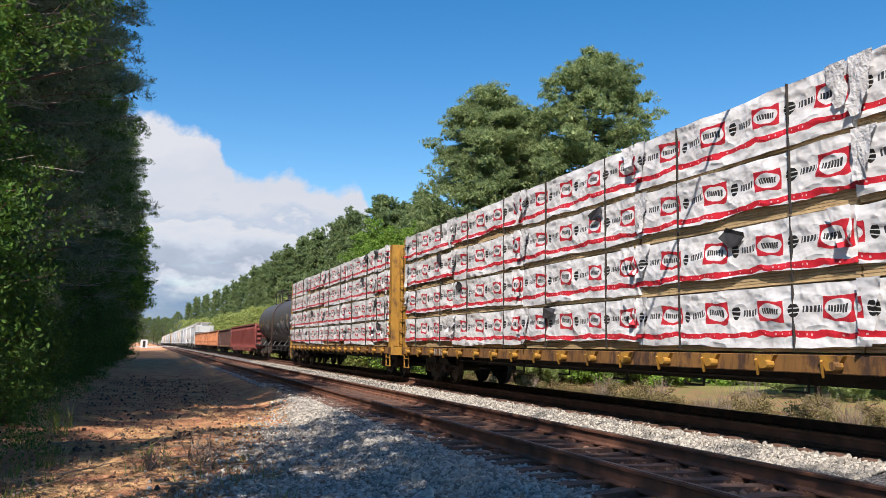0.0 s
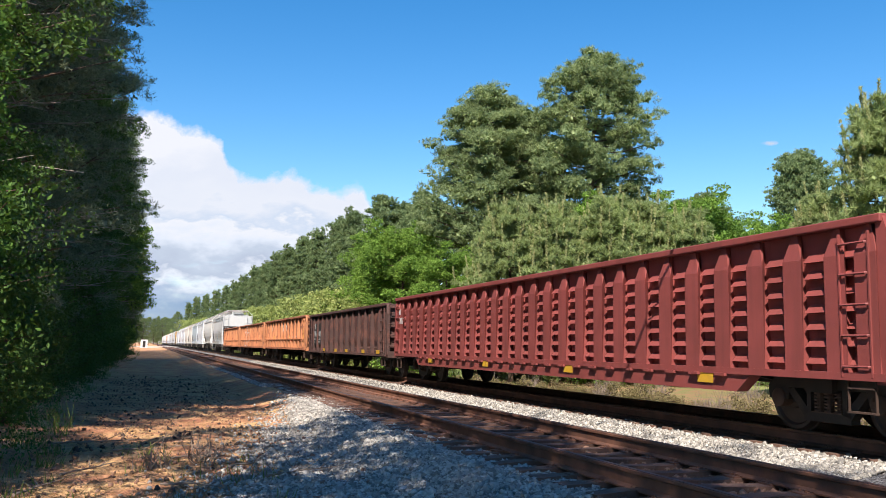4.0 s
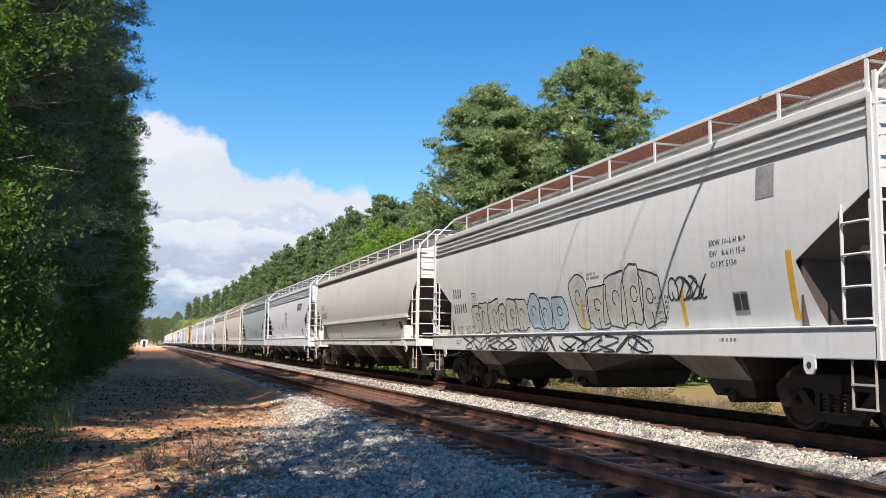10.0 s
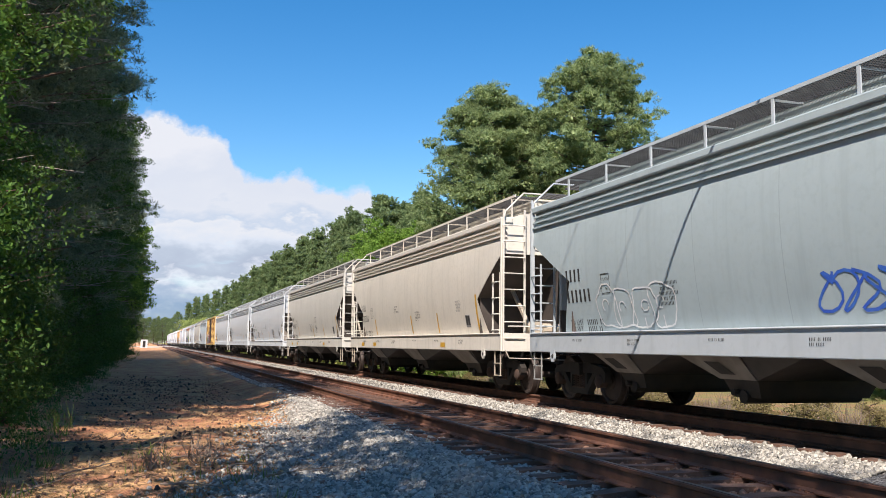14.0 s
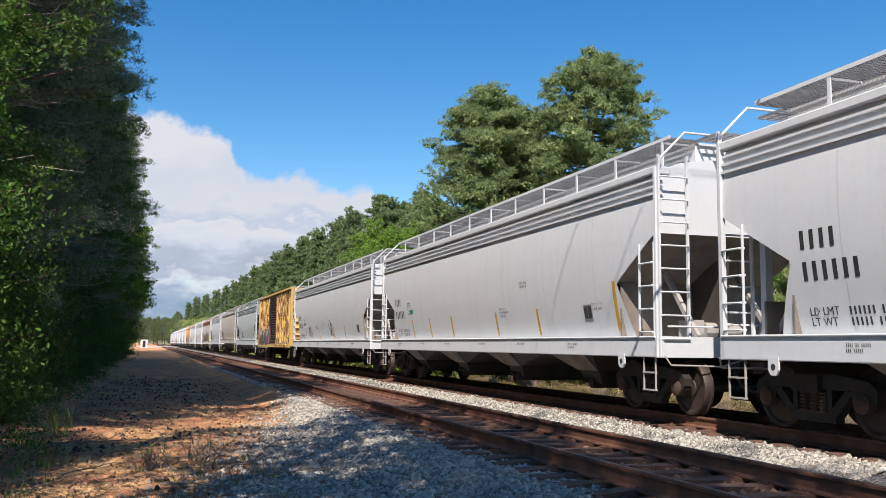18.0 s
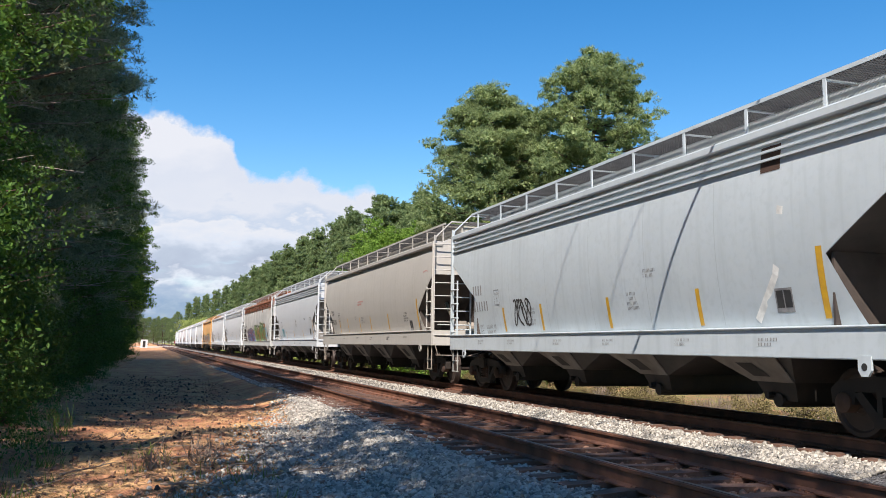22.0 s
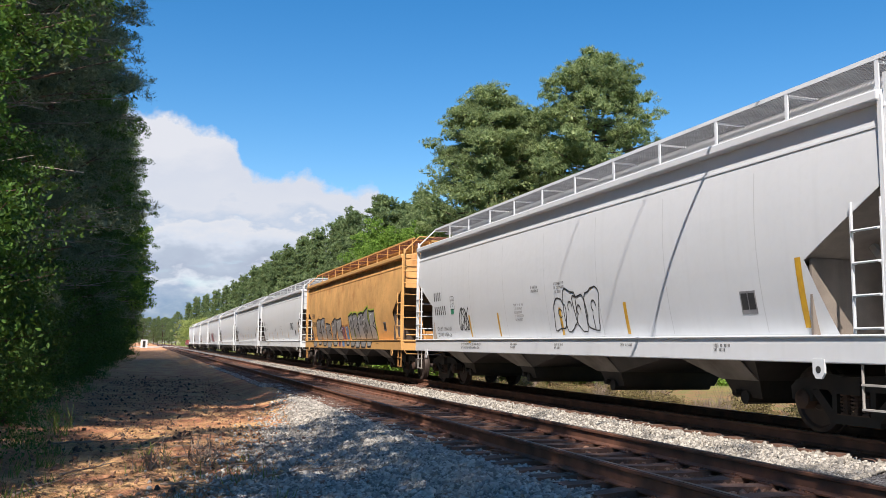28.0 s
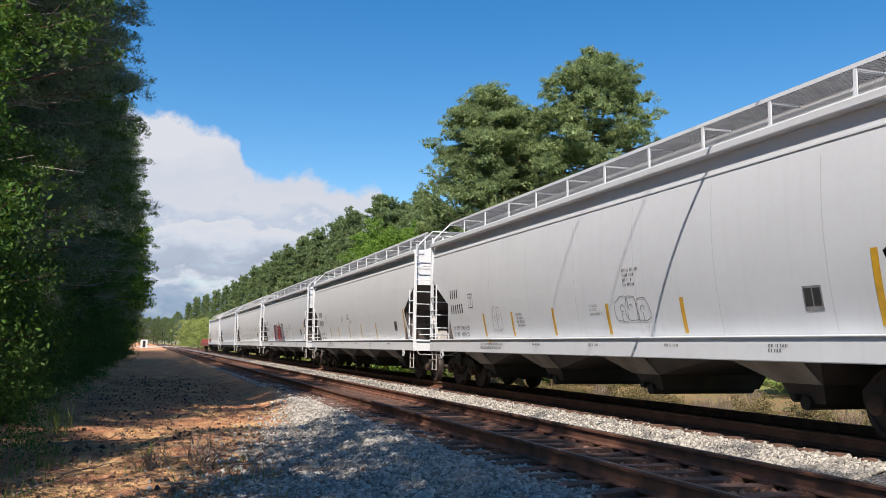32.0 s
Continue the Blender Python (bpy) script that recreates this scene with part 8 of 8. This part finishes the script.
for i, sd in ((14, 7), (15, 8), (16, 9)):
    yc, ln = place(i)
    h = hopper(yc, ln, (0.53, 0.535, 0.54), ["light grey covered hopper with a small tag", "light grey covered hopper with yellow strips", "light grey covered hopper with black tags"][i - 14], (0.96, 1.3), 4.0, band="ribs", walkway=GRATING, dirt=0.18, slope_m=SLOPE_TAN)
    side_writing(h, sd)
    strips(h, [h[2] - 3.4, h[2] - 5.2, h[2] - 7.2, -1.6, -4.0])
    mark(h[0], "placard", h[2] - 3.2, h[2] - 3.6, 2.1, 2.22, GREEN_LABEL, h[1])
    if i != 15:
        scrawl(h[0], h[2] - 4.4, 1.5, 0.6, 0.5, 90 + i, BLACK_INK, h[1], 0.035, 3)
        scrawl(h[0], -0.7 if i == 16 else -3.4, 1.5, 0.8, 0.6, 95 + i, BLACK_INK, h[1], 0.035, 3)

yc, ln = place(17, 1.5, 0.7)
box_wagon(yc, ln)

yc, ln = place(18)
h = hopper(yc, ln, (0.43, 0.47, 0.485), "weathered blue-grey covered hopper with a black tag", (1.0, 1.4), 4.0, band="ribs", kink=3.3, inset=1.7, low=2.3, walkway=GRATING_DARK, dirt=0.4)
side_writing(h, 10, ink=GREY_INK)
strips(h, [h[2] - 3.5, h[2] - 5.6, -0.6, -3.4])
scrawl(h[0], h[2] - 4.2, 1.55, 0.9, 0.65, 86, BLACK_INK, h[1], 0.05, 4)
mark(h[0], "rust_stain", -h[2] + 2.5, -h[2] + 2.9, 3.5, 3.85, STEEL_RUST, h[1], "rust patch")
g = Geo()
stroke(g, [(-h[2] + 3.2, 1.5), (-h[2] + 2.7, 2.1), (-h[2] + 2.5, 3.0)], 0.12, h[1])
part("paint_streak", g, WHITE_INK, h[0], "white paint streak")

yc, ln = place(19)
h = hopper(yc, ln, TAUPE, "taupe covered hopper with yellow strips", (1.12, 1.56), 4.05, bulge=0.16, band="none", kink=3.2, inset=1.6, low=2.2, walkway=GRATING_DARK, truck_in=1.35, dirt=0.25)
side_writing(h, 11, big=0.28)
strips(h, [h[2] - 3.2, h[2] - 4.8, h[2] - 7.0, -0.4, -3.0])
bars(h[0], 1.5, 2.75, ["###### ## #### ###", "##### ## ####"], 0.07, h[1], RED_INK, "notice")
words(h[0], "CAUTION", -h[2] + 1.0, 3.3, 0.07, h[1], RED_INK)

yc, ln = place(20)
h = hopper(yc, ln, (0.50, 0.515, 0.53), "pale blue-grey covered hopper with a teal tag", (1.0, 1.36), 4.0, band="ribs", kink=3.3, inset=1.7, low=2.3, walkway=GRATING, dirt=0.2, slope_m=SLOPE_GREY)
side_writing(h, 12, big=0.26, name_n=3, num_n=4, load=("221000 LBS", "65000 LBS"))
strips(h, [h[2] - 4.8, 0.2, -2.9], 0.5)
scrawl(h[0], h[2] - 3.2, 1.55, 0.9, 0.5, 87, SPRAY["teal"], h[1], 0.06, 4)

yc, ln = place(21)
h = hopper(yc, ln, (0.5, 0.5, 0.48), "white covered hopper rusting along the top with bright graffiti", (0.96, 1.3), 4.0, band="ribs", walkway=GRATING_RUST, dirt=0.5, skin=RUST_WHITE, roof_col=(0.34, 0.14, 0.08))
side_writing(h, 13, blocks=2)
wild(h[0], 6.3, 1.3, 4.9, 1.0, 88, h[1], ["purple", "plum", "blue"], ["cyan", "pink", "sky"], "black", 6)
wild(h[0], 1.15, 1.3, 6.6, 1.25, 89, h[1], ["moss", "green", "rust"], ["leaf", "orange", "teal", "lime"], "black", 6)
scrawl(h[0], -5.2, 1.4, 1.0, 0.9, 188, SPRAY["cyan"], h[1], 0.06, 4)

for i, sd in ((22, 14), (23, 15)):
    yc, ln = place(i)
    h = hopper(yc, ln, WHITE_C, ["clean pale grey covered hopper with yellow strips", "pale grey covered hopper with black outline tags"][i - 22], (0.95, 1.29), 3.98, band="lip" if i == 23 else "ribs", walkway=GRATING, dirt=0.12, caution=True, slope_m=SLOPE_TAN if i == 23 else None)
    side_writing(h, sd, gates=True, load=("198600 LB", "64400 LB") if i == 23 else None)
    strips(h, [h[2] - 4.4, h[2] - 6.4, -0.6, -3.2])
    mark(h[0], "placard", h[2] - 3.0, h[2] - 3.25, 1.98, 2.12, GREEN_LABEL, h[1])
    if i == 23:
        scrawl(h[0], h[2] - 3.7, 1.5, 0.7, 0.65, 110, BLACK_INK, h[1], 0.04, 3)
        bubble(h[0], -0.3, 1.42, 1.9, 0.85, 111, h[1], 4, 0.03)

yc, ln = place(24)
h = hopper(yc, ln, (0.60, 0.33, 0.12), "faded orange covered hopper with silver graffiti", (0.95, 1.29), 3.98, band="lip", walkway=GRATING_RUST, dirt=0.4, skin=CAR_ORANGE)
side_writing(h, 16, blocks=2)
piece(h[0], 6.85, 1.31, 6.1, 0.98, 112, h[1], 5, ["steel", "smoke", "steel"], "black", None, (SIDE + 0.022, 0.96, 1.26), 0.06)
piece(h[0], 0.75, 1.31, 1.4, 0.75, 113, h[1], 2, ["purple", "blue"], "rust", "orange", (SIDE + 0.022, 1.0, 1.26))
piece(h[0], -0.75, 1.31, 4.6, 1.25, 114, h[1], 5, ["smoke", "steel"], "black", "lime", (SIDE + 0.022, 0.96, 1.26), 0.07)

for i in range(25, 32):
    yc, ln = place(i)
    h = hopper(yc, ln, (0.60, 0.60, 0.595) if i % 2 else (0.55, 0.555, 0.56), "white covered hopper with faint small markings" if i != 28 else "white covered hopper with a red and black tag", (0.95, 1.29), 3.98, band="lip", walkway=GRATING, dirt=0.14, caution=True)
    side_writing(h, 20 + i, load=("198300 LB", "64700 LB"), gates=True)
    strips(h, [h[2] - 4.0, h[2] - 5.8, h[2] - 8.0, -1.2, -3.6])
    if i == 25:
        scrawl(h[0], -h[2] + 4.2, 1.9, 1.0, 0.45, 120, BLACK_INK, h[1], 0.05, 4)
    if i == 26:
        bubble(h[0], -1.5, 1.55, 1.1, 0.5, 121, h[1], 3, 0.014, GREY_INK)
        bubble(h[0], h[2] - 4.6, 1.45, 0.55, 0.6, 122, h[1], 2, 0.014, GREY_INK)
    if i == 28:
        piece(h[0], h[2] - 5.0, 1.32, 4.5, 1.2, 122, h[1], 5, ["maroon", "grey", "red"], "black", None)


def end_flat(y):
    root = new("flat_wagon")
    tagged(root, "low rusty red flat wagon at the train's tail", "flat wagon")
    B = 8.6
    part("deck", Geo().box(-1.5, 1.5, -B, B, 0.95, 1.12), RED_GON, root)
    for s in (-1, 1):
        part("side_sill", Geo().box(min(s * 1.5, s * 1.58), max(s * 1.5, s * 1.58), -B, B, 0.7, 1.14), RED_GON, root)
    for e in (-1, 1):
        part("end_bulkhead", Geo().box(-1.5, 1.5, e * (B - 0.2) - 0.08, e * (B - 0.2) + 0.08, 1.12, 1.75), RED_GON, root)
        truck(root, e * (B - 2.0))
    part("centre_sill", Geo().box(-0.3, 0.3, -B - 0.3, B + 0.3, 0.6, 0.95), STEEL_DARK, root)
    couplers(root, B - 0.1)
    MOVING.append((root, y))


end_flat(632.0)


def motions():
    times = [0.0, 0.1] + [float(t) for t in range(1, 32)] + [31.9, 32.0]
    for root, y, *off in MOVING:
        dx, dy, dz = off[0] if off else (0.0, 0.0, 0.0)
        walk(root, [(t, pose(TRACK_B + dx, y + dy - travelled(t), dz)) for t in times])
    base = pose(-65.0, 2745.0, -18.0, 90, 0, -18.265)
    walk(CLOUD, [(t, base @ pose(58.0 * t / 32.0, 0, 0)) for t in times])
    spin = [(k / FPS, math.degrees(travelled(k / FPS) / 0.46)) for k in range(0, 32 * FPS + 1)]
    for w in WHEELSETS:
        walk(w, [(t, pose(w.location.x, w.location.y, w.location.z, a)) for t, a in spin])


motions()
